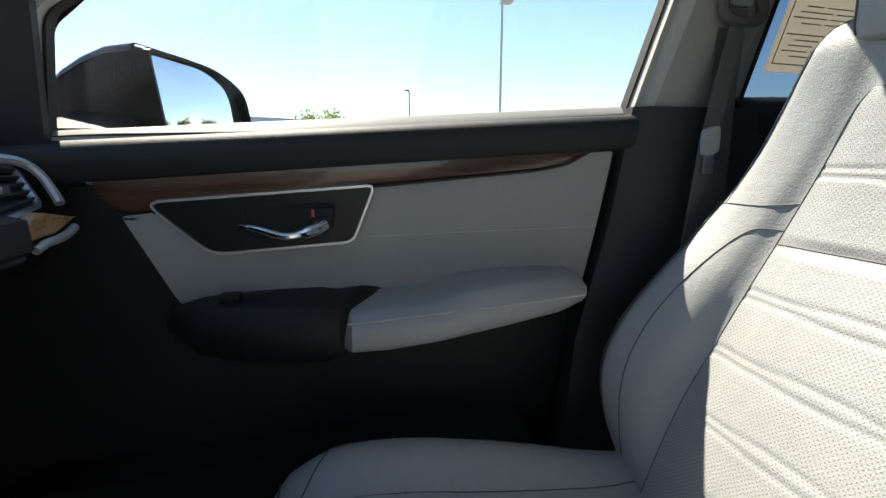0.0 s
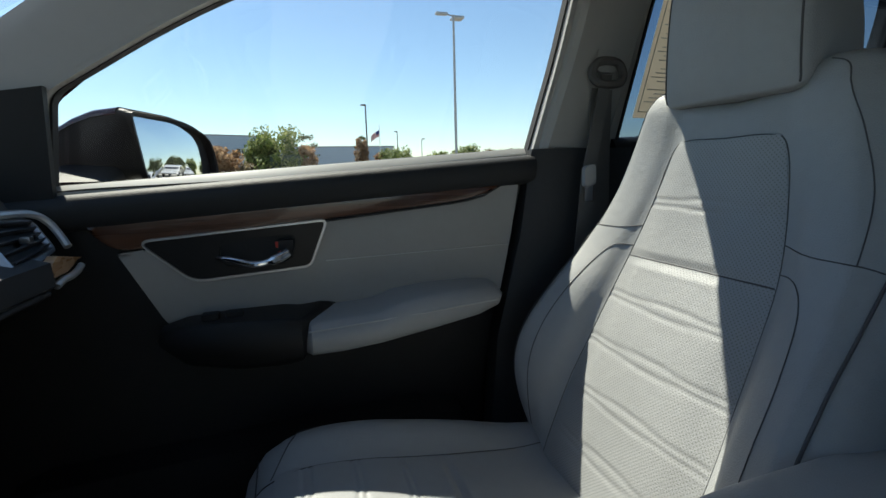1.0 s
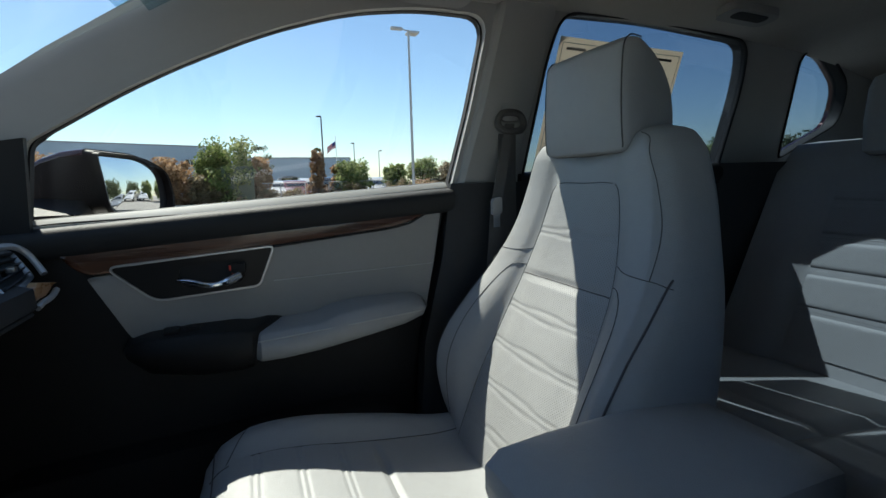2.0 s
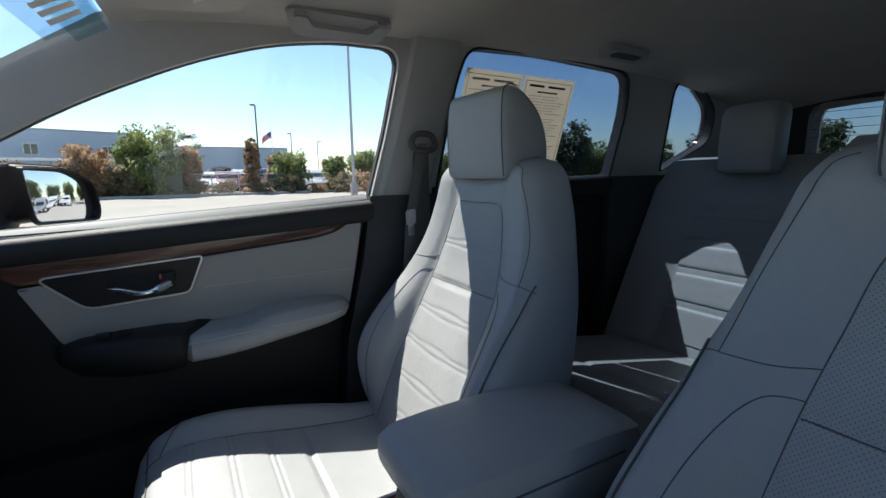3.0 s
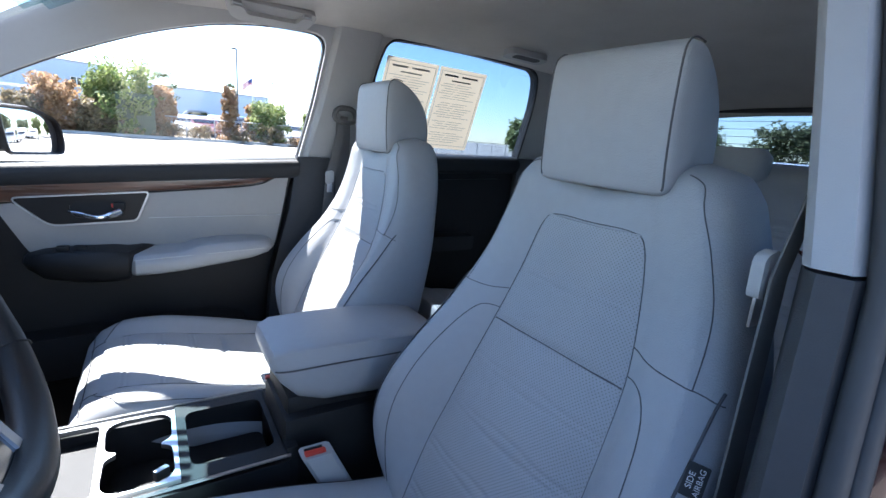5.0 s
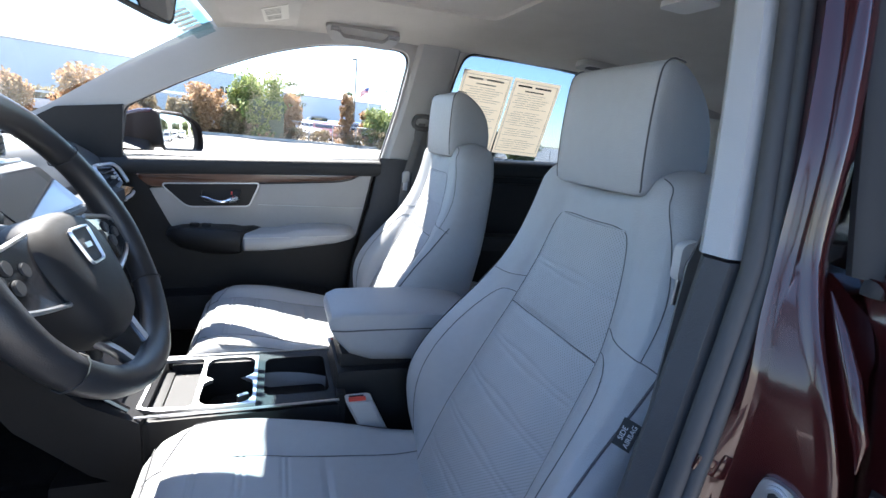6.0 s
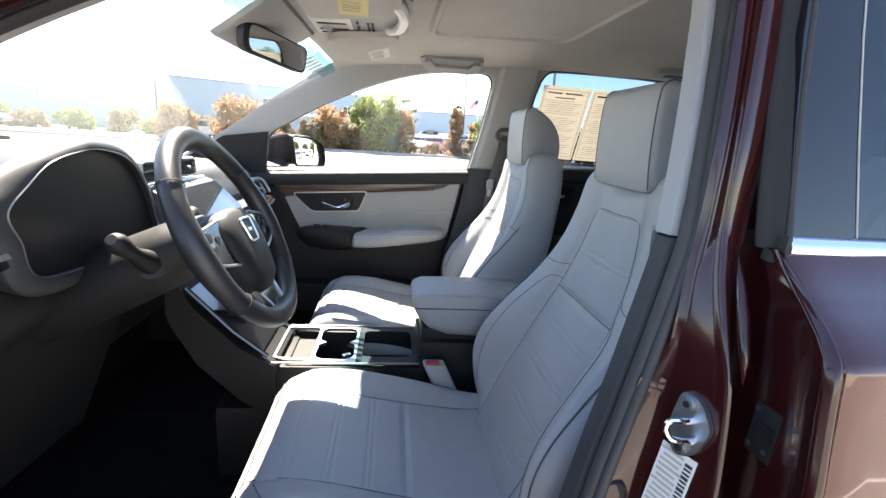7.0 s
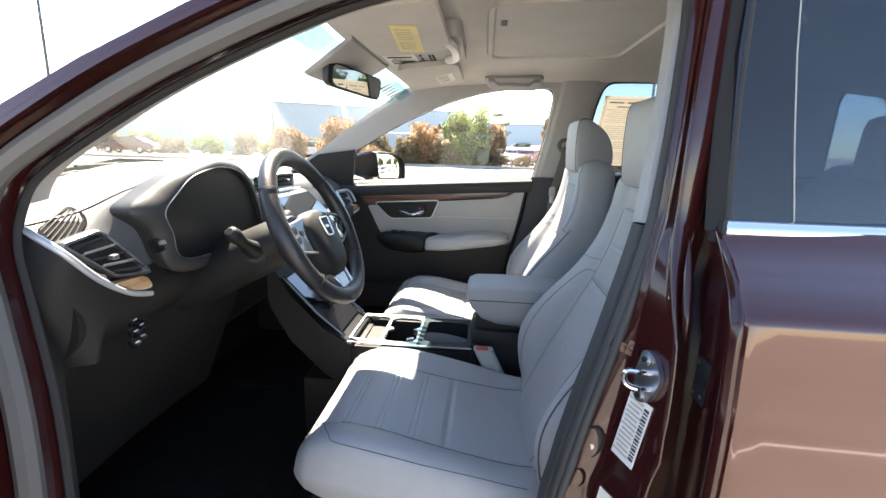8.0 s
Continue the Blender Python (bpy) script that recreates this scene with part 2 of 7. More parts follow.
def solid(name, bm, mat, label, category, kind="", group="", smooth=True, angle=40, base=None):
    """A thing that is one mesh."""
    at = Vector(base) if base is not None else Vector((0, 0, 0))
    bm.transform(Matrix.Translation(-at))
    ob = new(name, finish(bm, name, mat, smooth, angle))
    ob.location = at
    BASE[ob] = at
    return tagged(ob, label, category, group, kind)


def spline(pts, n, closed=False):
    """n points of a smooth curve through pts (any dimension)."""
    p = np.array(pts, float)
    k = len(p)
    out = []
    spans = k if closed else k - 1
    for i in range(n):
        s = i * spans / (n if closed else n - 1)
        j = min(int(s), spans - 1)
        f = s - j
        if closed:
            a, b, c, d = p[(j - 1) % k], p[j % k], p[(j + 1) % k], p[(j + 2) % k]
        else:
            a, b, c, d = p[max(j - 1, 0)], p[j], p[min(j + 1, k - 1)], p[min(j + 2, k - 1)]
        out.append(0.5 * (2 * b + (c - a) * f + (2 * a - 5 * b + 4 * c - d) * f * f + (3 * b - a - 3 * c + d) * f ** 3))
    return np.array(out)


def table(rows, z):
    """Smooth look-up in rows sorted by their first column."""
    r = np.array(rows, float)
    z = min(max(z, r[0, 0]), r[-1, 0])
    j = min(int(np.searchsorted(r[:, 0], z, "right")) - 1, len(r) - 2)
    f = (z - r[j, 0]) / (r[j + 1, 0] - r[j, 0])
    a, b, c, d = r[max(j - 1, 0)], r[j], r[j + 1], r[min(j + 2, len(r) - 1)]
    return (0.5 * (2 * b + (c - a) * f + (2 * a - 5 * b + 4 * c - d) * f * f + (3 * b - a - 3 * c + d) * f ** 3))[1:]


def loft(rings, closed=True, cap=True):
    """A skin over rings of equally many points."""
    bm = bmesh.new()
    rows = [[bm.verts.new(tuple(float(c) for c in p)) for p in ring] for ring in rings]
    n = len(rows[0])
    for a, b in zip(rows, rows[1:]):
        for i in range(n if closed else n - 1):
            j = (i + 1) % n
            bm.faces.new((a[i], a[j], b[j], b[i]))
    if cap and closed:
        bm.faces.new(rows[0])
        bm.faces.new(rows[-1])
    return bm


def sheet(fn, us, vs, thick=0.0, away=(0, 0, 1)):
    """A sheet over a grid, with a thickness on its back."""
    bm = bmesh.new()
    top = [[bm.verts.new(fn(u, v)) for v in vs] for u in us]
    for i in range(len(us) - 1):
        for j in range(len(vs) - 1):
            bm.faces.new((top[i][j], top[i + 1][j], top[i + 1][j + 1], top[i][j + 1]))
    if thick:
        geom = bmesh.ops.extrude_face_region(bm, geom=bm.faces[:])
        vec = Vector(away).normalized() * thick
        bmesh.ops.translate(bm, vec=vec, verts=[e for e in geom["geom"] if isinstance(e, bmesh.types.BMVert)])
    return bm


def tube(path, r, n=8, closed=False, flat=1.0):
    """A round bar along a path; r may be a number or one for each point."""
    P = [Vector(p) for p in path]
    k = len(P)
    rs = [r] * k if np.isscalar(r) else list(r)
    rings = []
    ref = None
    for i in range(k):
        d = (P[(i + 1) % k] - P[i - 1]) if closed else (P[min(i + 1, k - 1)] - P[max(i - 1, 0)])
        d.normalize()
        if ref is None:
            ref = Vector((0, 0, 1)) if abs(d.z) < 0.9 else Vector((1, 0, 0))
        ref = (ref - d * ref.dot(d)).normalized()
        side = d.cross(ref)
        rings.append([P[i] + (ref * math.cos(a) * flat + side * math.sin(a)) * rs[i] for a in (2 * math.pi * j / n for j in range(n))])
    if closed:
        rings.append(rings[0])
        bm = loft(rings, cap=False)
        bmesh.ops.remove_doubles(bm, verts=bm.verts, dist=1e-6)
        return bm
    return loft(rings)


def bend_bar(pts, r, n=40, sides=8, closed=False, flat=1.0):
    return tube(spline(pts, n, closed), r, sides, closed, flat)


def box(size, at, bevel=0.004, turn=(0, 0, 0), segs=2):
    bm = bmesh.new()
    bmesh.ops.create_cube(bm, size=1)
    bmesh.ops.scale(bm, vec=size, verts=bm.verts)
    if bevel:
        bmesh.ops.bevel(bm, geom=bm.edges[:], offset=bevel, segments=segs, affect="EDGES", profile=0.7)
    bm.transform(pose(*at, *turn))
    return bm


def disc(r, h, at, turn=(0, 0, 0), n=24, bevel=0.0, r2=None):
    bm = bmesh.new()
    bmesh.ops.create_cone(bm, cap_ends=True, segments=n, radius1=r, radius2=r if r2 is None else r2, depth=h)
    if bevel:
        caps = [e for e in bm.edges if len(e.link_faces) == 2 and any(len(f.verts) > 4 for f in e.link_faces)]
        bmesh.ops.bevel(bm, geom=caps, offset=bevel, segments=2, affect="EDGES")
    bm.transform(pose(*at, *turn))
    return bm


def merge(*bms):
    """One bmesh out of several."""
    out = bmesh.new()
    for b in bms:
        me = bpy.data.meshes.new("tmp")
        b.to_mesh(me)
        b.free()
        out.from_mesh(me)
        bpy.data.meshes.remove(me)
    return out


def rounded(pts, r=0.03, n=5):
    """A closed outline with its corners rounded; pts: (a, b) or (a, b, radius)."""
    out = []
    k = len(pts)
    for i in range(k):
        p = Vector(pts[i][:2])
        a, b = Vector(pts[i - 1][:2]), Vector(pts[(i + 1) % k][:2])
        rr = pts[i][2] if len(pts[i]) > 2 else r
        da, db = (a - p), (b - p)
        rr = min(rr, da.length * 0.45, db.length * 0.45)
        s, e = p + da.normalized() * rr, p + db.normalized() * rr
        if rr < 1e-4:
            out.append(tuple(p))
            continue
        for j in range(n + 1):
            f = j / n
            out.append(tuple(s * (1 - f) ** 2 + p * 2 * f * (1 - f) + e * f * f))
    return out


def plate(outer, holes, put, d0, d1, bevel=0.0):
    """A slab with an outline and openings, put(a, b, depth) giving its places."""
    bm = bmesh.new()
    edges = []
    for loop in (outer, *holes):
        vs = [bm.verts.new((a, b, 0)) for a, b in loop]
        edges += [bm.edges.new((vs[i - 1], vs[i])) for i in range(len(vs))]
    bmesh.ops.triangle_fill(bm, use_beauty=True, use_dissolve=False, edges=edges)
    for f in bm.faces:
        if f.normal.z < 0:
            f.normal_flip()
    geom = bmesh.ops.extrude_face_region(bm, geom=bm.faces[:])
    up = [e for e in geom["geom"] if isinstance(e, bmesh.types.BMVert)]
    bmesh.ops.translate(bm, vec=(0, 0, 1), verts=up)
    if bevel:
        rim = [e for e in bm.edges if len(e.link_faces) == 2 and abs(e.verts[0].co.z - e.verts[1].co.z) < 0.5 and e.calc_face_angle(0) > 1.0]
        bmesh.ops.bevel(bm, geom=rim, offset=bevel, segments=2, affect="EDGES")
    for v in bm.verts:
        a, b, c = v.co
        v.co = put(a, b, d0 + (d1 - d0) * c)
    return bm


def strip(loop, put, d, w, h):
    """A frame of width w and height h along a closed outline, at the depth d."""
    pts = [Vector(p) for p in loop]
    k = len(pts)
    rings = []
    for i in range(k):
        t = (pts[(i + 1) % k] - pts[i - 1]).normalized()
        nrm = Vector((t.y, -t.x))
        a, b = pts[i] - nrm * w / 2, pts[i] + nrm * w / 2
        rings.append([put(a.x, a.y, d), put(a.x * 0.75 + b.x * 0.25, a.y * 0.75 + b.y * 0.25, d + h), put(a.x * 0.25 + b.x * 0.75, a.y * 0.25 + b.y * 0.75, d + h), put(b.x, b.y, d)])
    rings.append(rings[0])
    bm = loft(rings, cap=False)
    bmesh.ops.remove_doubles(bm, verts=bm.verts, dist=1e-6)
    return bm


def text(body, size, m, mat, parent, name="lettering"):
    cu = bpy.data.curves.new(name, "FONT")
    cu.body, cu.size, cu.extrude, cu.align_x, cu.align_y = body, size, 0.0003, "CENTER", "CENTER"
    tmp = new("tmp_text", cu)
    dg = bpy.context.evaluated_depsgraph_get()
    me = bpy.data.meshes.new_from_object(tmp.evaluated_get(dg))
    bpy.data.objects.remove(tmp)
    me.transform(Matrix.Translation(-BASE[parent]) @ m)
    me.materials.clear()
    me.materials.append(mat)
    ob = new(name, me)
    ob.parent = parent
    BASE[ob] = BASE[parent]
    return ob


SLOPE = 0.22


def side_y(z, d=0.0):
    """Half-width of the cabin's inner side over the belt line, d outwards."""
    return 0.71 - SLOPE * (z - 1.17) + d


def right(a, b, d):
    return (a, side_y(b, d) if b > 1.17 else 0.71 + d, b)


def left(a, b, d):
    return (a, -(side_y(b, d) if b > 1.17 else 0.71 + d), b)

# ---------- the cabin's shell ----------
WIN_FRONT = rounded([(-0.35, 1.115, 0.01), (-0.325, 1.254, 0.02), (-0.135, 1.366, 0.1), (0.065, 1.455, 0.1), (0.22, 1.502, 0.1), (0.36, 1.521, 0.05), (0.515, 1.522, 0.05), (0.485, 1.32, 0.05), (0.445, 1.14, 0.01)])
WIN_REAR = rounded([(0.64, 1.17, 0.02), (0.672, 1.45, 0.08), (0.70, 1.545, 0.05), (0.95, 1.552, 0.1), (1.325, 1.535, 0.05), (1.345, 1.42, 0.06), (1.33, 1.19, 0.02)])
WIN_QUARTER = rounded([(1.60, 1.215, 0.02), (1.565, 1.535, 0.06), (1.70, 1.535, 0.05), (1.845, 1.45, 0.05), (1.86, 1.33, 0.05)])
OUTLINE = [(-0.72, 1.088), (-0.66, 1.14), (-0.5, 1.243), (-0.27, 1.40), (-0.085, 1.515), (0.05, 1.565), (0.6, 1.585), (1.4, 1.58), (1.9, 1.55), (2.08, 1.48), (2.2, 1.15), (2.25, 1.02), (1.40, 1.02), (1.37, 1.155), (0.655, 1.155), (0.64, 1.02), (0.48, 1.02), (0.455, 1.125), (-0.35, 1.098)]
car_side = thing("wall_passenger_side", (0, 0.75, 1.0), "pale grey cabin side with three window openings", "car wall", kind="structure")
part("pillar_trim", plate(OUTLINE, [WIN_FRONT, WIN_REAR, WIN_QUARTER], right, 0.0, 0.035, 0.006), PILLAR_GREY, car_side)
WIN_FRONT_OUT = [(a + (0.03 if a > 0.4 else -0.004), b + (0.014 if b > 1.3 else -0.004)) for a, b in WIN_FRONT]
WIN_REAR_OUT = [(a + (0.02 if a > 1.0 else -0.005), b + (0.010 if b > 1.3 else -0.004)) for a, b in WIN_REAR]
part("body_skin", plate(OUTLINE, [WIN_FRONT_OUT, WIN_REAR_OUT, WIN_QUARTER], right, 0.0355, 0.048), PAINT, car_side, "dark red painted body skin")
for w, nm in ((WIN_FRONT, "window_seal"), (WIN_REAR, "window_seal"), (WIN_QUARTER, "window_seal")):
    if w is not WIN_FRONT:
        part(nm, strip(w, right, -0.002, 0.007, -0.004), RUBBER, car_side, "black rubber window seal")
    cx, cz = sum(p[0] for p in w) / len(w), sum(p[1] for p in w) / len(w)
    part("glass_run", loft([[right(a + (cx - a) * k, b + (cz - b) * k, d) for a, b in w] for d, k in ((0.016 if w is WIN_FRONT else -0.002, 0.003), (0.016 if w is WIN_FRONT else -0.002, 0.010), (0.034, 0.010), (0.034, 0.003))] + [[right(a + (cx - a) * 0.003, b + (cz - b) * 0.003, 0.016 if w is WIN_FRONT else -0.002) for a, b in w]], cap=False), RUBBER, car_side, "black glass channel")
part("sail_panel", plate([(-0.70, 1.06), (-0.335, 1.10), (-0.318, 1.262), (-0.48, 1.238), (-0.64, 1.14)], [], right, -0.014, -0.001, 0.004), BLACK, car_side, "black triangular mirror cover")
part("lower_wall", plate([(-0.98, 0.34), (-0.98, 1.02), (-0.75, 1.06), (2.25, 1.06), (2.25, 0.34)], [], lambda a, b, d: (a, 0.71 + d, b), 0.05, 0.10), BLACK, car_side)
part("pillar_cover", loft([[(x0, y0, z) for x0, y0 in ((0.40 + k, 0.745), (0.40 + k, 0.70), (0.43 + k, 0.685), (0.60 + k, 0.68), (0.65 + k, 0.70), (0.65 + k, 0.745))] for z, k in ((0.42, -0.06), (0.8, -0.03), (1.0, 0.02), (1.168, 0.045))]), DARK_TRIM, car_side, "dark grey lower pillar cover")
part("pillar_cover", loft([[(x0, y0, z) for x0, y0 in ((1.32, 0.745), (1.33, 0.695), (1.37, 0.67), (1.70, 0.60), (2.2, 0.60), (2.2, 0.745))] for z in (0.42, 0.8, 1.17, 1.205)]), DARK_TRIM, car_side, "dark grey rear side trim")
def pillar_front(z):
    return float(np.interp(z, [1.14, 1.32, 1.522, 1.60], [0.447, 0.487, 0.520, 0.530]))


part("pillar_cover", loft([[(pillar_front(z) + a, side_y(z, b), z) for a, b in ((0.004, 0.006), (0.012, -0.010), (0.022, -0.018), (0.135, -0.019), (0.148, -0.014), (0.165 - 0.02 * (z - 1.15), 0.002))] for z in np.linspace(1.169, 1.57, 14)]), PILLAR_GREY, car_side, "grey upper pillar cover", angle=25)
for nm, w, mt, d in (("window_pane", WIN_FRONT, CLEAR, 0.040), ("window_pane", WIN_REAR, PRIVACY, 0.010), ("window_pane", WIN_QUARTER, PRIVACY, 0.03)):
    part(nm, plate(w, [], right, d - 0.006, d - 0.002), mt, car_side, "clear window glass" if mt is CLEAR else "tinted window glass")


def roof_z(x, y):
    lift = table([(-0.25, 1.50), (-0.1, 1.545), (0.1, 1.572), (0.4, 1.588), (1.0, 1.592), (1.6, 1.57), (2.0, 1.51), (2.3, 1.40)], x)[0]
    return lift - 0.045 * (abs(y) / 0.62) ** 3


def header_x(y):
    return -0.122 + 0.052 * (y / 0.6) ** 2


ROOF_X = np.linspace(0, 1, 34)
ceiling = solid("ceiling", sheet(lambda u, v: (header_x(v) + u * (2.15 - header_x(v)), v, roof_z(header_x(v) + u * (2.15 - header_x(v)), v)), ROOF_X, np.linspace(-0.64, 0.64, 25), 0.03), HEADLINE, "beige woven headlining over the cabin", "ceiling", "structure")
roof = solid("roof", sheet(lambda u, v: (header_x(v) - 0.02 + u * (2.3 - header_x(v)), v, roof_z(header_x(v) + u * (2.15 - header_x(v)), v) + 0.045), ROOF_X, np.linspace(-0.665, 0.665, 25), 0.02), PAINT, "dark red painted car roof", "roof", "structure")

# sunroof shade in a raised frame
SUNROOF = rounded([(0.245, -0.30), (0.245, 0.30), (0.66, 0.30), (0.66, -0.30)], 0.05)
sunroof = thing("sunroof_shade", (0.45, 0, 1.57), "beige sliding sunroof shade, closed, in the headlining", "sunroof")
part("shade_panel", plate(rounded([(0.255, -0.29), (0.255, 0.29), (0.65, 0.29), (0.65, -0.29)], 0.045), [], lambda a, b, d: (a, b, roof_z(a, b) + d), -0.004, 0.003, 0.002), HEADLINE, sunroof)
part("rim", strip(SUNROOF, lambda a, b, d: (a, b, roof_z(a, b) + d), 0.001, 0.022, -0.012), HEADLINE, sunroof)
part("pull_cup", box((0.016, 0.05, 0.006), (0.275, -0.12, roof_z(0.275, -0.12) - 0.005), 0.002), DARK_TRIM, sunroof, "dark recessed finger pull")

# floor, front and rear walls
floor = solid("floor", box((3.2, 1.5, 0.04), (0.75, 0, 0.36), 0.005), CARPET, "black carpet on the car floor", "floor", "structure")
firewall = solid("wall_front", box((0.05, 1.5, 0.8), (-0.86, 0, 0.68), 0.01), CARPET, "black carpeted wall under the dashboard", "wall", "structure")
HATCH = rounded([(-0.50, 1.16, 0.05), (-0.44, 1.46, 0.06), (0.44, 1.46, 0.06), (0.50, 1.16, 0.05)])
hatch = thing("wall_rear", (2.2, 0, 0.9), "dark tailgate with a wide rear window", "tailgate", kind="structure")
put_hatch = lambda a, b, d: (2.30 - 0.45 * max(b - 1.1, 0) + d, a, b)
part("tailgate", plate([(-0.75, 0.38), (-0.75, 1.05), (-0.66, 1.50), (-0.5, 1.56), (0.5, 1.56), (0.66, 1.50), (0.75, 1.05), (0.75, 0.38)], [HATCH], put_hatch, -0.04, 0.06, 0.005), DARK_TRIM, hatch)
part("rear_pane", plate(HATCH, [], put_hatch, 0.0, 0.004), PRIVACY, hatch, "rear window glass with heating wires")
for i in range(9):
    part("heating_wire", tube([put_hatch(a, 1.19 + i * 0.03, -0.003) for a in (-0.47, 0, 0.47)], 0.0009, 4), DARK_TRIM, hatch)

# windscreen


def screen_at(u, v):
    """u from the header down to the base, v across."""
    top = Vector((header_x(v) - 0.005, v, roof_z(header_x(v), v) - 0.004))
    low = Vector((-0.97 + 0.24 * (v / 0.66) ** 2, v * 1.06, 1.158 - 0.055 * (v / 0.66) ** 2))
    return top.lerp(low, u)


windscreen = thing("windscreen", (-0.5, 0, 1.05), "raked clear windscreen with a blue-green shade band", "windscreen", kind="structure")
VS = np.linspace(-0.63, 0.63, 21)
part("pane", sheet(lambda u, v: screen_at(u, v), np.linspace(0.0, 1, 16), VS, 0.004, (-1, 0, 1)), DUSTY, windscreen)
part("shade_band", sheet(lambda u, v: screen_at(u, v) + Vector((0.006, 0, -0.008)), np.linspace(0.005, 0.075, 5), VS, 0.002, (-1, 0, 1)), SHADE_BAND, windscreen, "blue-green tinted band")
shroud_edge = lambda u: (-0.135 + 0.55 * u, 0.25 - 0.2 * u)
part("sensor_shroud", loft([[screen_at(u, y) + Vector((0.006, 0, -0.008 - d)) for y, d in ((shroud_edge(u)[0], 0.0), (shroud_edge(u)[1], 0.0), (shroud_edge(u)[1] - 0.006, 0.6 * h), (shroud_edge(u)[1] - 0.02, h), (shroud_edge(u)[0] + 0.02, h), (shroud_edge(u)[0] + 0.006, 0.6 * h))] for u, h in ((-0.035, 0.012), (0.002, 0.018), (0.05, 0.020), (0.10, 0.018), (0.135, 0.014), (0.150, 0.008), (0.155, 0.002))]), PANEL_GREY, windscreen, "grey moulded sensor shroud behind the mirror", angle=40)
sticker = thing("windscreen_sticker", (-0.12, 0.47, 1.47), "blue-green strip sticker on the windscreen", "sticker")
part("film", sheet(lambda u, v: screen_at(u, v) + Vector((0.010, 0, -0.012)), np.linspace(0.0, 0.12, 4), np.linspace(0.37, 0.585, 6), 0.001, (-1, 0, 1)), SHADE_BAND, sticker)
for k in range(5):
    part("print_bar", sheet(lambda u, v: screen_at(u, v) + Vector((0.012, 0, -0.014)), (0.03, 0.09), (0.42 + k * 0.028, 0.436 + k * 0.028), 0.0006, (-1, 0, 1)), WHITE, sticker)

# bonnet, cowl and wipers outside the windscreen
cowl = solid("cowl", sheet(lambda u, v: (-0.955 - u * 0.13 + 0.24 * (v / 0.66) ** 2 * (1 - u), v, 1.160 - 0.055 * (v / 0.66) ** 2 - 0.006 * u), (0, 0.3, 0.7, 1), np.linspace(-0.70, 0.70, 15), 0.05, (0, 0, -1)), RUBBER, "black plastic cowl below the windscreen", "cowl", "structure")
bonnet = solid("bonnet", sheet(lambda u, v: (-1.08 - u * 0.90, v, 1.140 - 0.19 * u * u - 0.10 * (v / 0.75) ** 4), np.linspace(0, 1, 14), np.linspace(-0.75, 0.75, 15), 0.03, (0, 0, -1)), PAINT, "dark red painted bonnet", "bonnet", "structure")
for y0, y1, g in ((-0.55, 0.05, 0.0), (0.0, 0.55, 0.02)):
    wiper = thing("wiper", (-0.97, y0, 1.06), "black wiper resting at the foot of the windscreen", "wiper", "wipers")
    P0 = [Vector((-0.975 + 0.24 * (y / 0.66) ** 2 - 0.02, y, 1.172 + g - 0.05 * (y / 0.66) ** 2 + 0.012 * math.sin(3 * y))) for y in np.linspace(y0, y1, 8)]
    part("blade", tube(P0, 0.009, 6), RUBBER, wiper)
    part("arm", tube([P0[0] + Vector((-0.03, -0.03, -0.01)), P0[2] + Vector((-0.01, 0, 0.018)), P0[4] + Vector((0, 0, 0.014))], 0.008, 6), BLACK, wiper)

# ---------- driver's side: door opening, centre pillar, rear door ----------


def sill(a, b, d):
    return (a, -(0.735 - SLOPE * (b - 1.19) + d) if b > 1.19 else -(0.735 + 0.19 * (1.19 - b) + d), b)


OPENING = [(-0.30, 0.45), (-0.318, 0.70), (-0.350, 0.90), (-0.390, 1.04), (-0.417, 1.13), (-0.412, 1.185), (-0.385, 1.235), (-0.286, 1.304), (-0.20, 1.355), (-0.114, 1.398), (-0.02, 1.440), (0.075, 1.474), (0.22, 1.507), (0.36, 1.524)]
FRONT_EDGE = [(-0.46, 0.40), (-0.50, 1.0), (-0.56, 1.16), (-0.50, 1.223), (-0.37, 1.303), (-0.258, 1.367), (-0.117, 1.436), (0.0, 1.485), (0.12, 1.530), (0.30, 1.570), (0.49, 1.585)]
driver_side = thing("wall_driver_side", (0, -0.78, 0.6), "dark red body side with an open front doorway", "car wall", kind="structure")
OPEN_SMOOTH = [tuple(p) for p in spline(OPENING, 60)]
part("inner_trim", plate([(-0.62, 1.13)] + FRONT_EDGE[3:] + [(0.49, 1.52)] + [p for p in OPEN_SMOOTH[::-1] if p[1] > 1.18], [], sill, -0.055, -0.012, 0.004), PILLAR_GREY, driver_side, "pale grey front pillar trim")
part("body_frame", plate([(-0.56, 0.40)] + FRONT_EDGE[1:] + [(0.49, 1.52)] + OPEN_SMOOTH[::-1], [], sill, -0.011, 0.03, 0.006), PAINT_INNER_SHADED, driver_side)
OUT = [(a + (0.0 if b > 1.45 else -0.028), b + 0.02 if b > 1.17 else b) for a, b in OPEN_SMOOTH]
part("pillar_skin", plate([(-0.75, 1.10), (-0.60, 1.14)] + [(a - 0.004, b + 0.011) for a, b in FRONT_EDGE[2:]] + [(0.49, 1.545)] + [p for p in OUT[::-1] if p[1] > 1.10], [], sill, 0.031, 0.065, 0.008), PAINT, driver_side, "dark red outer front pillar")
# lower part of the same body side, painted darker for its shade
part("door_jamb", plate([(-0.75, 0.40), (-0.75, 1.098)] + [p for p in OUT[::-1] if p[1] < 1.098], [], sill, 0.031, 0.060, 0.008), PAINT_INNER_SHADED, driver_side, "shade-darkened red door jamb")
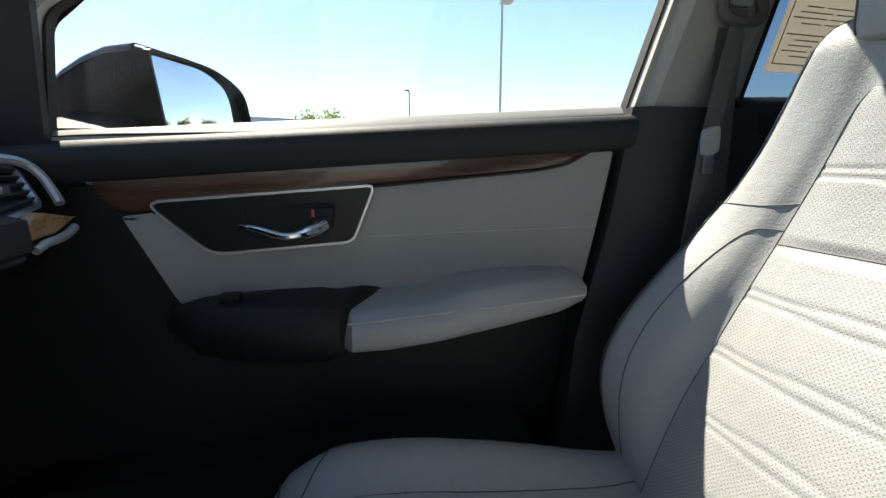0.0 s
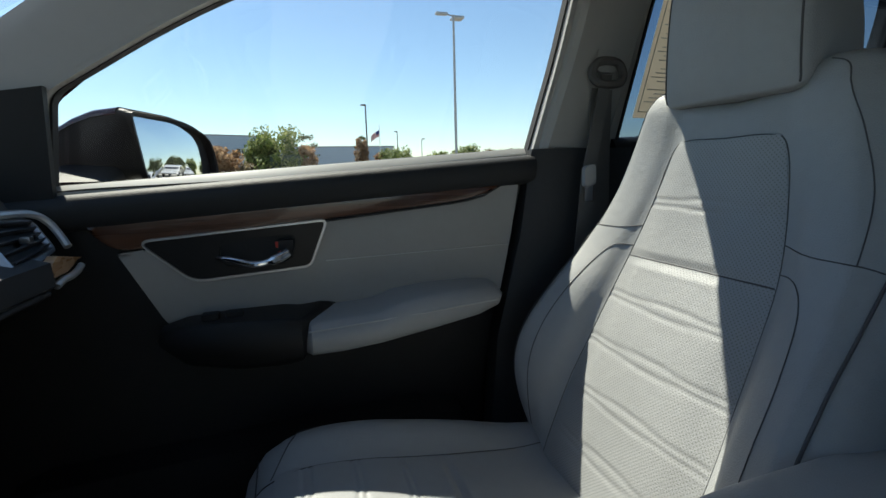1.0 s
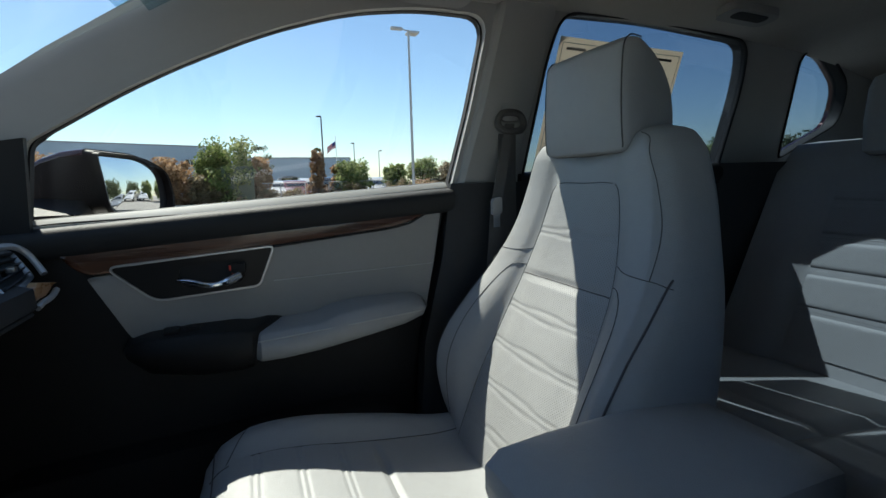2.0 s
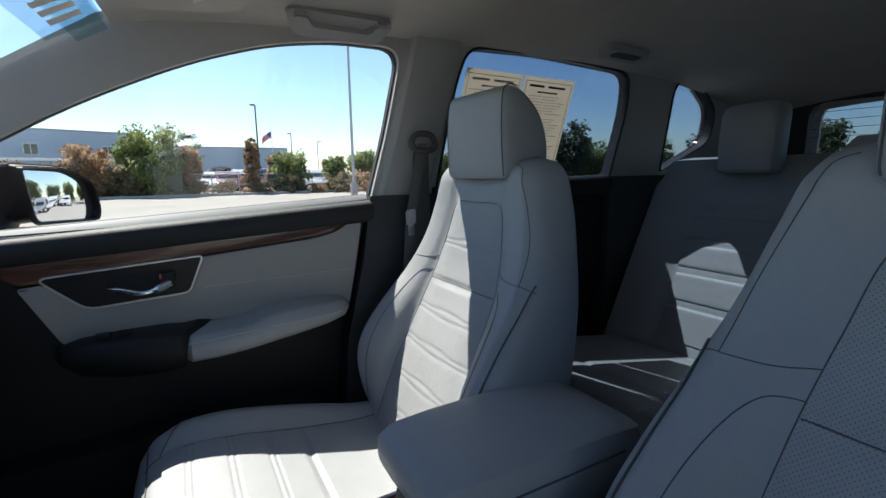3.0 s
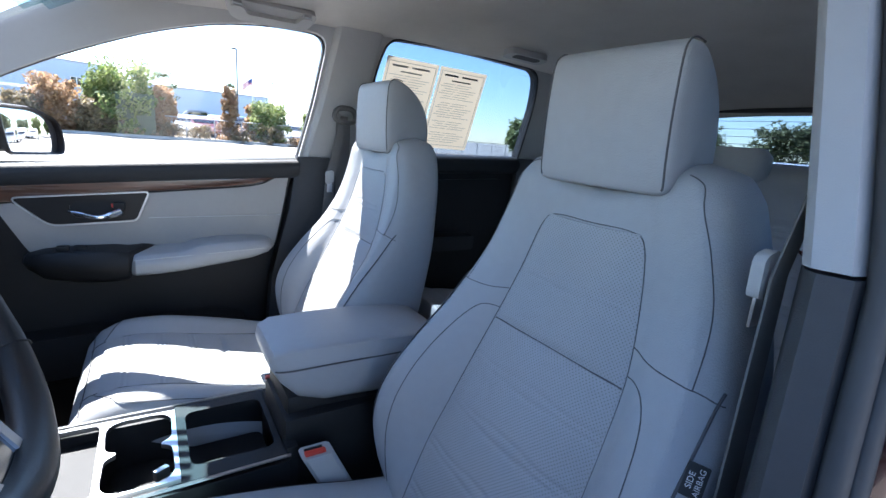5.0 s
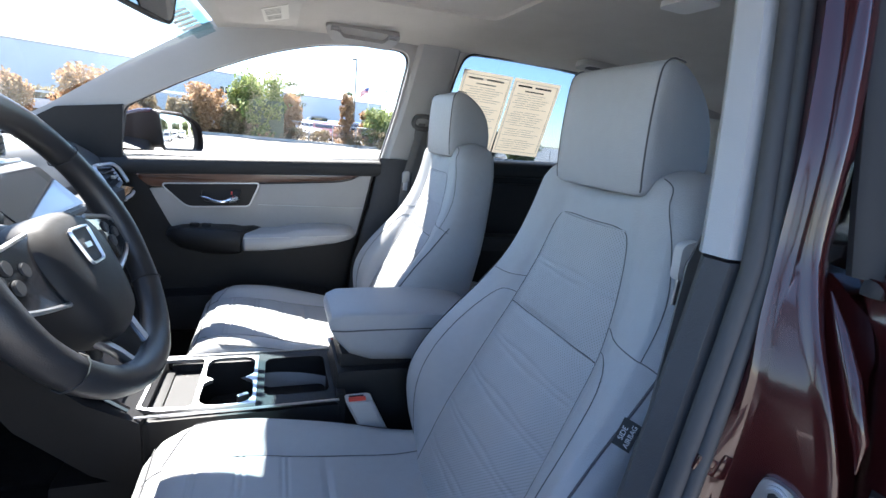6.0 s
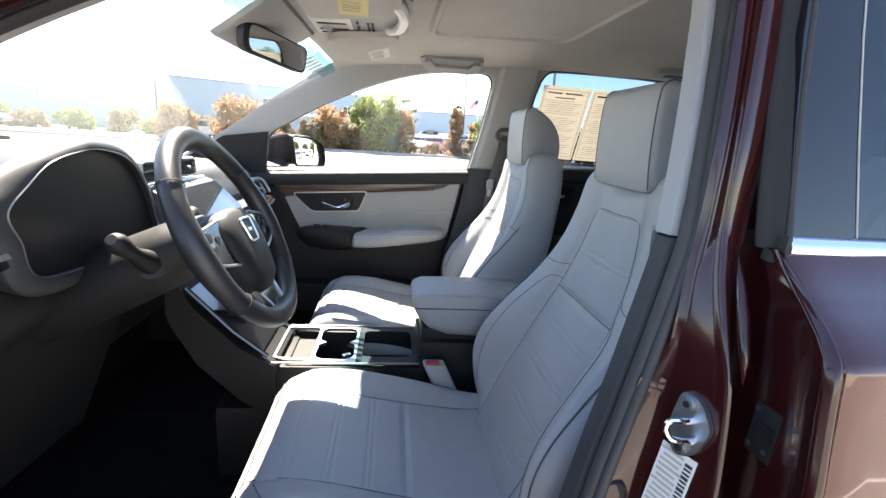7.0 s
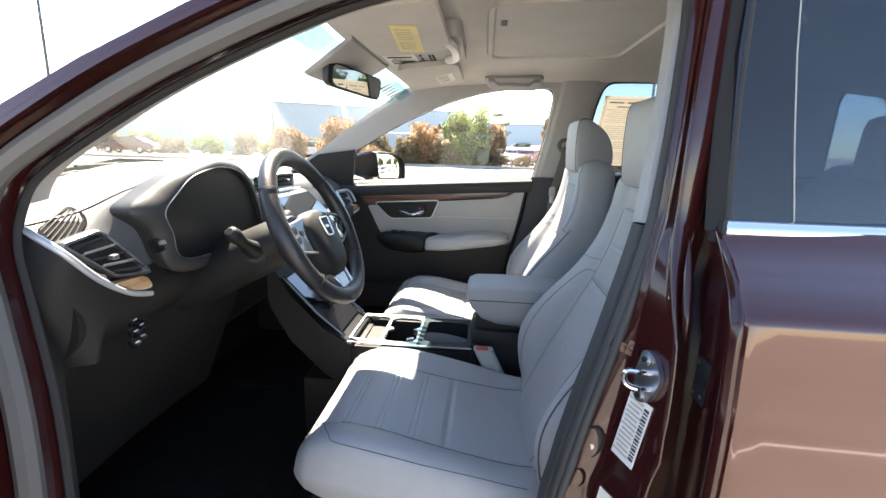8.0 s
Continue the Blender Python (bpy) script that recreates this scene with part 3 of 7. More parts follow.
part("door_seal", tube([Vector(sill(a - 0.006, b + 0.004, 0.034)) for a, b in spline(OPENING + [(0.50, 1.52)], 70)], 0.016, 8), RUBBER_GREY, driver_side, "grey rubber door seal")
part("inner_seal", tube([Vector(sill(a + 0.008, b - 0.006, -0.008)) for a, b in spline(OPENING + [(0.50, 1.51)], 70)], 0.006, 8), RUBBER, driver_side)
part("kick_panel", plate([(-0.85, 0.40), (-0.85, 1.0), (-0.40, 1.05), (-0.30, 0.45)], [], sill, -0.055, -0.012), BLACK, driver_side, "black kick panel")
part("sill_cover", box((0.75, 0.16, 0.08), (0.05, -0.78, 0.40), 0.02), BLACK, driver_side, "black sill cover")

EDGE = [(0.40, 0.31), (0.80, 0.370), (0.87, 0.390), (1.03, 0.434), (1.19, 0.475), (1.405, 0.503), (1.53, 0.51)]
ZS = np.linspace(0.40, 1.53, 40)


def edge_at(z):
    x = table(EDGE, z)[0]
    return x, (-(0.692 - SLOPE * (z - 1.19)) if z > 1.19 else -(0.692 + 0.10 * (1.19 - z)))


def pillar_sheet(offsets, zs, high=0.38):
    """Offsets (along, outwards) from the doorway's rear edge, drawn in over the belt line."""
    rings = []
    for z in zs:
        x, y = edge_at(z)
        s = 1.0 if z < 1.12 else (high if z > 1.26 else 1 + (high - 1) * (z - 1.12) / 0.14)
        rings.append([(x + (a if a < 0.03 or b < 0.012 else 0.03 + (a - 0.03) * s), y - (b * s if b > 0.012 else b), z) for a, b in offsets])
    return loft(rings)


pillar = thing("centre_pillar", (0.47, -0.76, 0.5), "dark red centre pillar with latch striker and label", "car pillar", kind="structure")
RIDGE = [(0.40, 0.335, -0.765), (0.826, 0.416, -0.735), (0.93, 0.440, -0.726), (1.0, 0.453, -0.722), (1.1, 0.462, -0.720), (1.15, 0.470, -0.710), (1.2, 0.480, -0.702), (1.32, 0.490, -0.690), (1.53, 0.512, -0.648)]
RIB = [(0.40, 0.378, -0.828), (0.889, 0.461, -0.805), (0.943, 0.473, -0.798), (1.0, 0.480, -0.786), (1.055, 0.483, -0.774), (1.1, 0.482, -0.758), (1.15, 0.485, -0.734), (1.2, 0.491, -0.716), (1.32, 0.498, -0.704), (1.53, 0.519, -0.664)]
RIB_WIDTH = [(0.40, 0.010), (1.06, 0.010), (1.11, 0.014), (1.15, 0.027), (1.2, 0.039), (1.32, 0.045), (1.53, 0.047)]


def pillar_ring(z):
    """The stepped pillar from its seal outwards: a narrow face, a deep step, a rounded rib and the gap behind it."""
    (ex, ey), (rx, ry), (lx, ly), (w,) = edge_at(z), table(RIDGE, z), table(RIB, z), table(RIB_WIDTH, z)
    lift = min(w, 0.042) * 0.30
    deep = float(np.interp(z, (1.12, 1.20), (0.05, 0.020)))
    return [(ex + 0.004, ey, z), (ex + 0.008, ey - 0.006, z), (rx - 0.006, ry + 0.001, z), (rx - 0.001, ry - 0.0015, z), (rx + 0.002, ry - 0.006, z), (rx + 0.003, ry - 0.009, z),
            (lx - 0.003, ly + 0.009, z), (lx - 0.001, ly + 0.004, z), (lx, ly, z), (lx + 0.002, ly - 0.003, z), (lx + 0.005, ly - 0.004, z), (lx + w * 0.8, ly - 0.003 + lift * 0.7, z), (lx + w, ly + 0.001 + lift, z), (lx + w + 0.003, ly + 0.008 + lift, z),
            (lx + w + 0.004, ly + deep, z), (lx + w + 0.06, ly + deep + 0.005, z), (lx + w + 0.06, ey + 0.04, z), (ex + 0.02, ey + 0.02, z)]


part("painted_face", loft([pillar_ring(z) for z in np.linspace(0.40, 1.53, 72)]), PAINT_INNER_SHADED, pillar, angle=60)
part("bead", loft([[(x + 0.006 * k * math.cos(q), y + 0.007 * k * math.sin(q), z) for q in np.linspace(0, 2 * math.pi, 11)[:-1]] for z, x, y, k in ((1.06, 0.494, -0.783, 0.1), (1.085, 0.494, -0.779, 0.8), (1.105, 0.496, -0.769, 1.0), (1.125, 0.498, -0.760, 1.0), (1.155, 0.502, -0.743, 0.7), (1.178, 0.506, -0.728, 0.1))]), PAINT_INNER_SHADED, pillar)
part("upper_trim", pillar_sheet([(0.004, -0.016), (-0.012, -0.021), (-0.016, -0.044), (-0.010, -0.052), (0.03, -0.066), (0.16, -0.08), (0.16, -0.03), (0.03, -0.012)], np.linspace(1.187, 1.53, 12)), POST_TRIM, pillar, "pale grey upper pillar trim")
part("lower_trim", pillar_sheet([(0.004, -0.014), (-0.011, -0.019), (-0.016, -0.040), (-0.008, -0.050), (0.03, -0.066), (0.16, -0.09), (0.16, -0.03), (0.03, -0.012)], np.linspace(0.42, 1.184, 20)), DARK_TRIM, pillar, "dark grey lower pillar trim")
part("rubber_seal", tube([Vector((edge_at(z)[0] + 0.000, edge_at(z)[1] + 0.006, z)) for z in ZS], 0.0095, 10), SEAL, pillar, "dark grey rubber door seal")
part("rubber_seal", tube([Vector((edge_at(z)[0] + 0.004, edge_at(z)[1] - 0.005, z)) for z in ZS], 0.0065, 10), SEAL, pillar, "dark grey rubber seal lip")
# striker on the step's face


def on_step(z, f, out=0.0):
    """A frame on the step's face: along it, up it, out of it."""
    p, q = Vector((*table(RIDGE, z), z)), Vector((*table(RIB, z), z))
    up = (Vector((*table(RIDGE, z + 0.03), z + 0.03)).lerp(Vector((*table(RIB, z + 0.03), z + 0.03)), f) - Vector((*table(RIDGE, z - 0.03), z - 0.03)).lerp(Vector((*table(RIB, z - 0.03), z - 0.03)), f)).normalized()
    along = (q - p).normalized()
    n = along.cross(up).normalized()
    n = n if n.x < 0 else -n
    along = up.cross(n)
    return Matrix.Translation(p.lerp(q, f) + n * out) @ Matrix((along, up, n)).transposed().to_4x4()


def put_on(bm, m):
    bm.transform(m)
    return bm


SM = on_step(1.0, 0.55, 0.004)
sgn = 1 if (SM.to_3x3() @ Vector((1, 0, 0))).y < 0 else -1
striker = part("striker", put_on(plate(rounded([(sgn * -0.010, 0.036), (sgn * 0.012, 0.030), (sgn * 0.027, 0.004), (sgn * 0.012, -0.030), (sgn * -0.010, -0.036), (sgn * -0.018, 0)], 0.010), [], lambda a, b, d: (a, b, d), -0.004, 0.004, 0.0015), SM), SATIN, pillar, "zinc-plated latch striker plate")
part("loop", put_on(bend_bar([Vector((sgn * 0.008, 0.008, 0.002)), Vector((sgn * 0.006, 0.009, 0.018)), Vector((sgn * 0.0, 0.008, 0.031)), Vector((sgn * -0.002, 0.0, 0.034)), Vector((sgn * 0.002, -0.009, 0.031)), Vector((sgn * 0.008, -0.012, 0.018)), Vector((sgn * 0.011, -0.012, 0.002))], 0.0034, 28, 8), SM), CHROME, striker)
for dz in (0.023, -0.024):
    part("bolt", put_on(merge(disc(0.0085, 0.006, (sgn * -0.001, dz, 0.006), (0, 0, 0), 14, 0.002)), SM), SATIN, striker)
    part("bolt_socket", put_on(disc(0.004, 0.003, (sgn * -0.001, dz, 0.0085), (0, 0, 0), 6, 0.0005), SM), BLACK, striker)
LM = on_step(0.925, 0.46, 0.002) @ Matrix.Rotation(radians(sgn * -4), 4, "Z")
label = part("label", put_on(plate([(-0.020, 0.045), (0.020, 0.045), (0.020, -0.045), (-0.020, -0.045)], [], lambda a, b, d: (a, b, d), -0.0006, 0.0006), LM), PAPER, pillar, "white printed label with a bar code")
for i in range(13):
    part("print_line", put_on(box((0.022 if i % 3 else 0.026, 0.0028, 0.0006), (sgn * -0.005 + (0.001 if i % 2 else -0.001), 0.039 - i * 0.0063, 0.0009), 0.0), LM), PAPER_LINE, label)
for i in range(16):
    part("bar_code", put_on(box((0.008, 0.0022 if i % 3 else 0.0036, 0.0006), (sgn * 0.0135, 0.036 - i * 0.0047, 0.0009), 0.0), LM), INK, label)
part("label", put_on(plate([(-0.018, 0.03), (0.018, 0.03), (0.018, -0.03), (-0.018, -0.03)], [], lambda a, b, d: (a, b, d), -0.0006, 0.0006), on_step(0.80, 0.45, 0.002)), PAPER, pillar, "white printed label")


def on_face(z, f, out=0.0):
    """A frame on the narrow outward face beside the seal."""
    return Matrix.Translation(Vector((*edge_at(z), z)).lerp(Vector((*table(RIDGE, z), z)), f) + Vector((-0.3, -0.954, 0)) * out) @ Matrix((Vector((0.954, -0.3, 0)), Vector((0, 0, 1)), Vector((-0.3, -0.954, 0)))).transposed().to_4x4() @ Matrix.Rotation(radians(-16), 4, "Z")


GM = on_face(0.880, 0.50, 0.0)
grommet = part("grommet", put_on(loft([[(0.017 * k * math.cos(q), 0.027 * k * math.sin(q), d) for q in np.linspace(0, 2 * math.pi, 29)[:-1]] for k, d in ((1.0, -0.006), (1.0, 0.002), (0.94, 0.004), (0.86, 0.003), (0.82, 0.0), (0.5, -0.001), (0.05, -0.001))]), GM), RUBBER, pillar, "black oval rubber grommet")
part("screw", put_on(disc(0.005, 0.004, (0.002, -0.006, 0.001), (0, 0, 0), 12, 0.001), GM), SATIN, grommet)
BM = on_face(0.826, 0.45, 0.0)
part("bung", put_on(loft([[(0.013 * k * math.cos(q), 0.016 * k * math.sin(q), d) for q in np.linspace(0, 2 * math.pi, 25)[:-1]] for k, d in ((1.0, -0.006), (1.0, 0.001), (0.9, 0.003), (0.8, 0.002), (0.7, 0.0), (0.05, 0.0))]), BM), PAINT_INNER_SHADED, pillar)
part("wedge", put_on(merge(box((0.034, 0.014, 0.005), (0.002, 0, 0.0015), 0.002), box((0.012, 0.022, 0.006), (0.010, 0.004, 0.002), 0.002)), on_face(1.022, 0.5, 0.0)), PAINT_INNER_SHADED, pillar, "painted spot-welded bracket")

# rear door of the driver's side, shut


def skin_y(z):
    return -table([(0.40, 0.860), (0.55, 0.882), (0.75, 0.887), (0.90, 0.884), (1.012, 0.876), (1.05, 0.869), (1.087, 0.863), (1.115, 0.858), (1.124, 0.852), (1.139, 0.834), (1.153, 0.811), (1.171, 0.783), (1.188, 0.765), (1.197, 0.759)], z)[0]


rear_door = thing("rear_door", (0.9, -0.88, 0.45), "shut dark red rear door with tinted window", "car door")
def skin_edge(z):
    return table([(0.40, 0.475), (0.70, 0.490), (0.90, 0.502), (1.012, 0.509), (1.087, 0.514), (1.124, 0.517), (1.139, 0.521), (1.153, 0.525), (1.171, 0.529), (1.188, 0.527), (1.20, 0.526)], z)[0]


part("skin", sheet(lambda u, z: (skin_edge(z) + u * (1.55 - skin_edge(z)), skin_y(z) + 0.006 * max(0, 1 - u / 0.010) ** 2 - 0.02 * math.sin(u * 1.5), z), np.concatenate(([0, 0.002, 0.005, 0.010, 0.03], np.linspace(0.06, 1.0, 16))), np.concatenate((np.linspace(0.40, 1.10, 30), np.linspace(1.11, 1.197, 40))), 0.006, (0, 1, 0)), PAINT, rear_door)


def rim_ring(z):
    """The hemmed front edge and the recessed end face behind it."""
    x, y = skin_edge(z), skin_y(z)
    g = 1.0 if z < 1.12 else max(0.35, 1 - (z - 1.12) / 0.10)
    return [(x + 0.004, y + 0.010, z), (x + 0.002, y + 0.005, z), (x - 0.002, y + 0.0035, z), (x - 0.004, y + 0.004, z), (x - 0.006 * g, y + 0.006, z), (x - 0.009 * g, y + 0.009, z), (x - 0.0105 * g, y + 0.012, z), (x - 0.010 * g, y + 0.0145, z), (x - 0.006 * g, y + 0.018, z), (x - 0.002, y + 0.021, z),
            (x, y + 0.036 * g, z), (x - 0.001, y + 0.085 * g, z), (x + 0.012, y + 0.10 * g, z), (x + 0.05, y + 0.10 * g, z), (x + 0.05, y + 0.012, z)]


# strip added to darken the gap between pillar and door, where shade falls
part("gap_filler", loft([[(skin_edge(z) + a, skin_y(z) + b, z) for a, b in ((0.012, 0.060), (0.010, 0.11), (0.014, 0.16), (0.05, 0.16), (0.05, 0.060))] for z in np.linspace(0.40, 1.186, 40)]), PAINT_INNER_SHADED, rear_door, "dark red filler added for the shaded door gap")
part("front_flange", loft([rim_ring(z) for z in np.linspace(0.40, 1.192, 56)]), PAINT_INNER_SHADED, rear_door, angle=60)
put_glass = lambda a, b, d: (a, -(0.752 - SLOPE * (b - 1.2) + d), b)
part("belt_moulding", loft([[put_glass(x, 1.189, -0.006), put_glass(x, 1.189, 0.007), put_glass(x, 1.191, 0.010), put_glass(x, 1.196, 0.011), put_glass(x, 1.202, 0.009), put_glass(x, 1.2055, 0.005), put_glass(x, 1.207, 0.0), put_glass(x, 1.207, -0.006)] for x in (0.531, 0.532, 0.9, 1.5)]), CHROME, rear_door, "chrome belt-line strip")
part("moulding_end", put_on(box((0.006, 0.014, 0.018), (0, 0, 0), 0.003), Matrix.Translation(put_glass(0.5295, 1.198, 0.002))), RUBBER, rear_door, "black rubber end of the belt strip")
REAR_GLASS = [(0.609, 1.204), (0.604, 1.40), (0.608, 1.53), (1.35, 1.52), (1.40, 1.20)]
part("window_frame", plate([(0.532, 1.19), (0.540, 1.40), (0.558, 1.56), (1.45, 1.56), (1.50, 1.19)], [REAR_GLASS], put_glass, -0.03, 0.001, 0.001), POLISHED, rear_door, "polished black window frame")
part("glass_run", tube([Vector(put_glass(x, z, 0.0015)) for x, z in ((0.610, 1.207), (0.6065, 1.30), (0.605, 1.40), (0.6085, 1.53))], 0.0010, 6), PANEL_GREY, rear_door, "thin pale edge of the window glass")
part("frame_seal", loft([[put_glass(x + a, z, d) for a, d in ((0.006, -0.030), (0.003, -0.024), (0.005, -0.018), (0.008, -0.015), (0.010, -0.010), (0.013, -0.004), (0.016, 0.002), (0.019, 0.003), (0.022, 0.001), (0.022, -0.030))] for x, z in ((0.518, 1.190), (0.518, 1.20), (0.519, 1.25), (0.525, 1.35), (0.535, 1.46), (0.548, 1.55))]), RUBBER, rear_door, "dark grey rubber frame seal")
part("seal_corner", put_on(box((0.014, 0.016, 0.014), (0, 0, 0), 0.005), Matrix.Translation(put_glass(0.530, 1.184, -0.012)) @ Matrix.Rotation(radians(8), 4, "Y")), RUBBER, rear_door, "black rubber corner piece")
part("pane", plate(REAR_GLASS, [], put_glass, -0.006, -0.002), PRIVACY, rear_door, "tinted window glass")
part("inner_panel", box((0.88, 0.06, 0.75), (1.07, -0.735, 0.80), 0.02), BLACK, rear_door, "black inner door panel")
latch = part("latch_plate", box((0.002, 0.030, 0.052), (0.5092, -0.803, 1.022), 0.0005, (0, 4, 0)), LATCH_BLACK, rear_door, "black latch cover with screws")
part("latch_mouth", box((0.003, 0.020, 0.014), (0.5080, -0.806, 1.024), 0.001, (0, 4, 0)), CARPET, latch)
for dy, dz in ((0.009, 0.019), (0.009, -0.019), (-0.010, -0.017)):
    part("screw", disc(0.0028, 0.002, (0.5078 + 0.07 * dz, -0.800 + dy, 1.022 + dz), (0, 90, 0), 10, 0.0005), DARK_TRIM, latch)
rear_left = thing("wall_rear_driver_side", (1.8, -0.75, 0.5), "rear side wall of the cabin", "car wall", kind="structure")
part("side_wall", plate([(1.45, 0.34), (1.45, 1.56), (1.9, 1.55), (2.08, 1.48), (2.25, 1.02), (2.25, 0.34)], [[(1.60, 1.22), (1.58, 1.50), (1.72, 1.50), (1.84, 1.42), (1.86, 1.28)]], left, 0.0, 0.12), PILLAR_GREY, rear_left)
part("rail", loft([[left(x, z, d) for z, d in ((1.53, -0.01), (1.53, 0.05), (1.60, 0.05), (1.60, -0.01))] for x in (0.49, 1.0, 1.5)]), PILLAR_GREY, rear_left)
part("outer_skin", plate([(1.45, 0.40), (1.45, 1.56), (1.9, 1.55), (2.08, 1.48), (2.25, 1.02), (2.25, 0.40)], [[(1.60, 1.22), (1.58, 1.50), (1.72, 1.50), (1.84, 1.42), (1.86, 1.28)]], left, 0.1205, 0.135, 0.004), PAINT, rear_left, "dark red painted rear quarter")
part("pane", plate([(1.60, 1.22), (1.58, 1.50), (1.72, 1.50), (1.84, 1.42), (1.86, 1.28)], [], left, 0.06, 0.064), PRIVACY, rear_left, "tinted window glass")
part("outer_skin", plate([(-0.78, 0.42), (-0.74, 1.0), (-0.64, 1.1), (-0.64, 1.13), (2.25, 1.13), (2.25, 0.42)], [], lambda a, b, d: (a, table([(0.34, 0.875), (0.49, 0.900), (0.96, 0.896), (1.06, 0.890), (1.086, 0.878), (1.098, 0.857), (1.12, 0.814), (1.137, 0.778)], b)[0] + d, b), -0.012, 0.0, 0.003), PAINT, car_side, "dark red painted flank")
part("outer_skin", plate([(-0.78, 0.40), (-0.78, 1.05), (-0.70, 1.46), (0.70, 1.46), (0.78, 1.05), (0.78, 0.40)], [HATCH], put_hatch, 0.0605, 0.075, 0.004), PAINT, hatch, "dark red painted tailgate skin")
front_body = solid("front_body", loft([[(x, y * w, z0 + (z1 - z0) * z) for y, z in rounded([(-0.86, 0.0), (-0.88, 0.55, 0.1), (-0.80, 0.94, 0.08), (0.0, 1.0, 0.2), (0.80, 0.94, 0.08), (0.88, 0.55, 0.1), (0.86, 0.0)], 0.02)] for x, w, z0, z1 in ((-0.93, 1.0, 0.34, 1.035), (-1.3, 1.0, 0.30, 1.03), (-1.7, 0.97, 0.28, 0.96), (-1.93, 0.90, 0.28, 0.86), (-2.0, 0.80, 0.32, 0.74))]), PAINT, "dark red front body below the bonnet", "car body", "structure")
for x in (-1.36, 1.66):
    for s in (-1, 1):
        car_wheel = thing("wheel", (x, s * 0.81, 0.0), "black tyre on a silver wheel under the car", "wheel", "wheels of the car")
        tyre = part("tyre", disc(0.345, 0.215, (x, s * 0.81, 0.345), (90, 0, 0), 40, 0.03), RUBBER, car_wheel)
        part("rim", disc(0.235, 0.012, (x, s * 0.918, 0.345), (90, 0, 0), 32, 0.004), SATIN, tyre, "silver wheel rim")

# ---------- seats ----------
# height, front plane, half width of the insert, half width, bolster, back plane
BACK = [(0.60, 0.335, 0.126, 0.205, -0.060, 0.50), (0.66, 0.356, 0.131, 0.228, -0.026, 0.53), (0.72, 0.382, 0.135, 0.250, 0.018, 0.555), (0.79, 0.412, 0.136, 0.263, 0.054, 0.582),
        (0.85, 0.441, 0.132, 0.263, 0.066, 0.602), (0.92, 0.474, 0.127, 0.253, 0.053, 0.622), (0.998, 0.510, 0.119, 0.237, 0.026, 0.642), (1.075, 0.535, 0.104, 0.214, 0.010, 0.658),
        (1.15, 0.550, 0.086, 0.192, 0.005, 0.670), (1.215, 0.557, 0.078, 0.170, 0.004, 0.672), (1.245, 0.568, 0.070, 0.148, 0.002, 0.664), (1.262, 0.592, 0.05, 0.110, 0.0, 0.640)]


def back_half(z):
    """Half of the seat back's outline at the height z, from the middle of its front round to its side."""
    xf, wp, wo, b, xb = table(BACK, z)
    return [(0, xf), (wp * 0.6, xf), (wp, xf + 0.001), (wp * 0.74 + wo * 0.26, xf - b * 0.48 - 0.004), (wp * 0.38 + wo * 0.62, xf - b * 0.90 - 0.005), (wo * 0.88, xf - b), (wo * 0.985, xf - b * 0.76 + 0.020), (wo * 1.005, xf * 0.45 + xb * 0.55)]


def back_ring(z, n=72):
    xf, wp, wo, b, xb = table(BACK, z)
    half = back_half(z) + [(wo * 0.93, xb - 0.022), (wo * 0.6, xb)]
    ring = half + [(0, xb + 0.003)] + [(-a, c) for a, c in half[:0:-1]]
    pts = spline(ring, n, True)
    return [(c, a) for a, c in pts]


def dip(z, u):
    """The seat back's top is lower in its middle."""
    k = max(0.0, (z - 1.12) / 0.142)
    return -0.045 * k * k * math.exp(-(u / 0.085) ** 2)


def back_front(u, z):
    """A point on the front of the seat back, u across."""
    a = abs(u)
    ctrl = spline(back_half(z), 70)
    x = float(np.interp(a, ctrl[:60, 0], ctrl[:60, 1])) if a <= ctrl[59, 0] else float(ctrl[59, 1])
    return Vector((x, u, z + dip(z, u)))


def back_side(z, k, s):
    """A point on the seat back's side: k from 5 on the bolster's crest to 7 halfway back."""
    ctrl = spline(back_half(z), 141)
    p = [float(np.interp(k * 20, range(141), ctrl[:, c])) for c in (0, 1)]
    return Vector((p[1] - 0.001, s * (p[0] + 0.001), z))


# along, crown in the middle, bolster height, half width, under side
CUSHION = [(-0.105, 0.664, 0.0, 0.175, 0.652), (-0.095, 0.690, 0.004, 0.205, 0.645), (-0.070, 0.714, 0.010, 0.226, 0.638), (-0.02, 0.724, 0.020, 0.240, 0.628), (0.06, 0.716, 0.027, 0.248, 0.616), (0.15, 0.696, 0.031, 0.252, 0.604), (0.24, 0.678, 0.030, 0.250, 0.592), (0.33, 0.664, 0.024, 0.242, 0.582), (0.43, 0.664, 0.02, 0.225, 0.576)]


def cushion_top(x, u):
    zc, bo, w, zb = table(CUSHION, x)
    a = min(abs(u) / w, 1.0)
    bump = bo * math.exp(-((a - 0.80) / 0.20) ** 2)
    edge = 0.0 if a < 0.84 else (zc - zb) * 0.62 * ((a - 0.84) / 0.16) ** 2.4
    return Vector((x, u, zc + bump - edge))


def cushion_ring(x, n=40):
    zc, bo, w, zb = table(CUSHION, x)
    us = [w * math.sin(math.pi / 2 * t) for t in np.linspace(-1, 1, n)]
    top = [tuple(cushion_top(x, u)) for u in us]
    low = [(x, w * s, zb) for s in (0.96, 0.8, 0.0, -0.8, -0.96)]
    return top + low


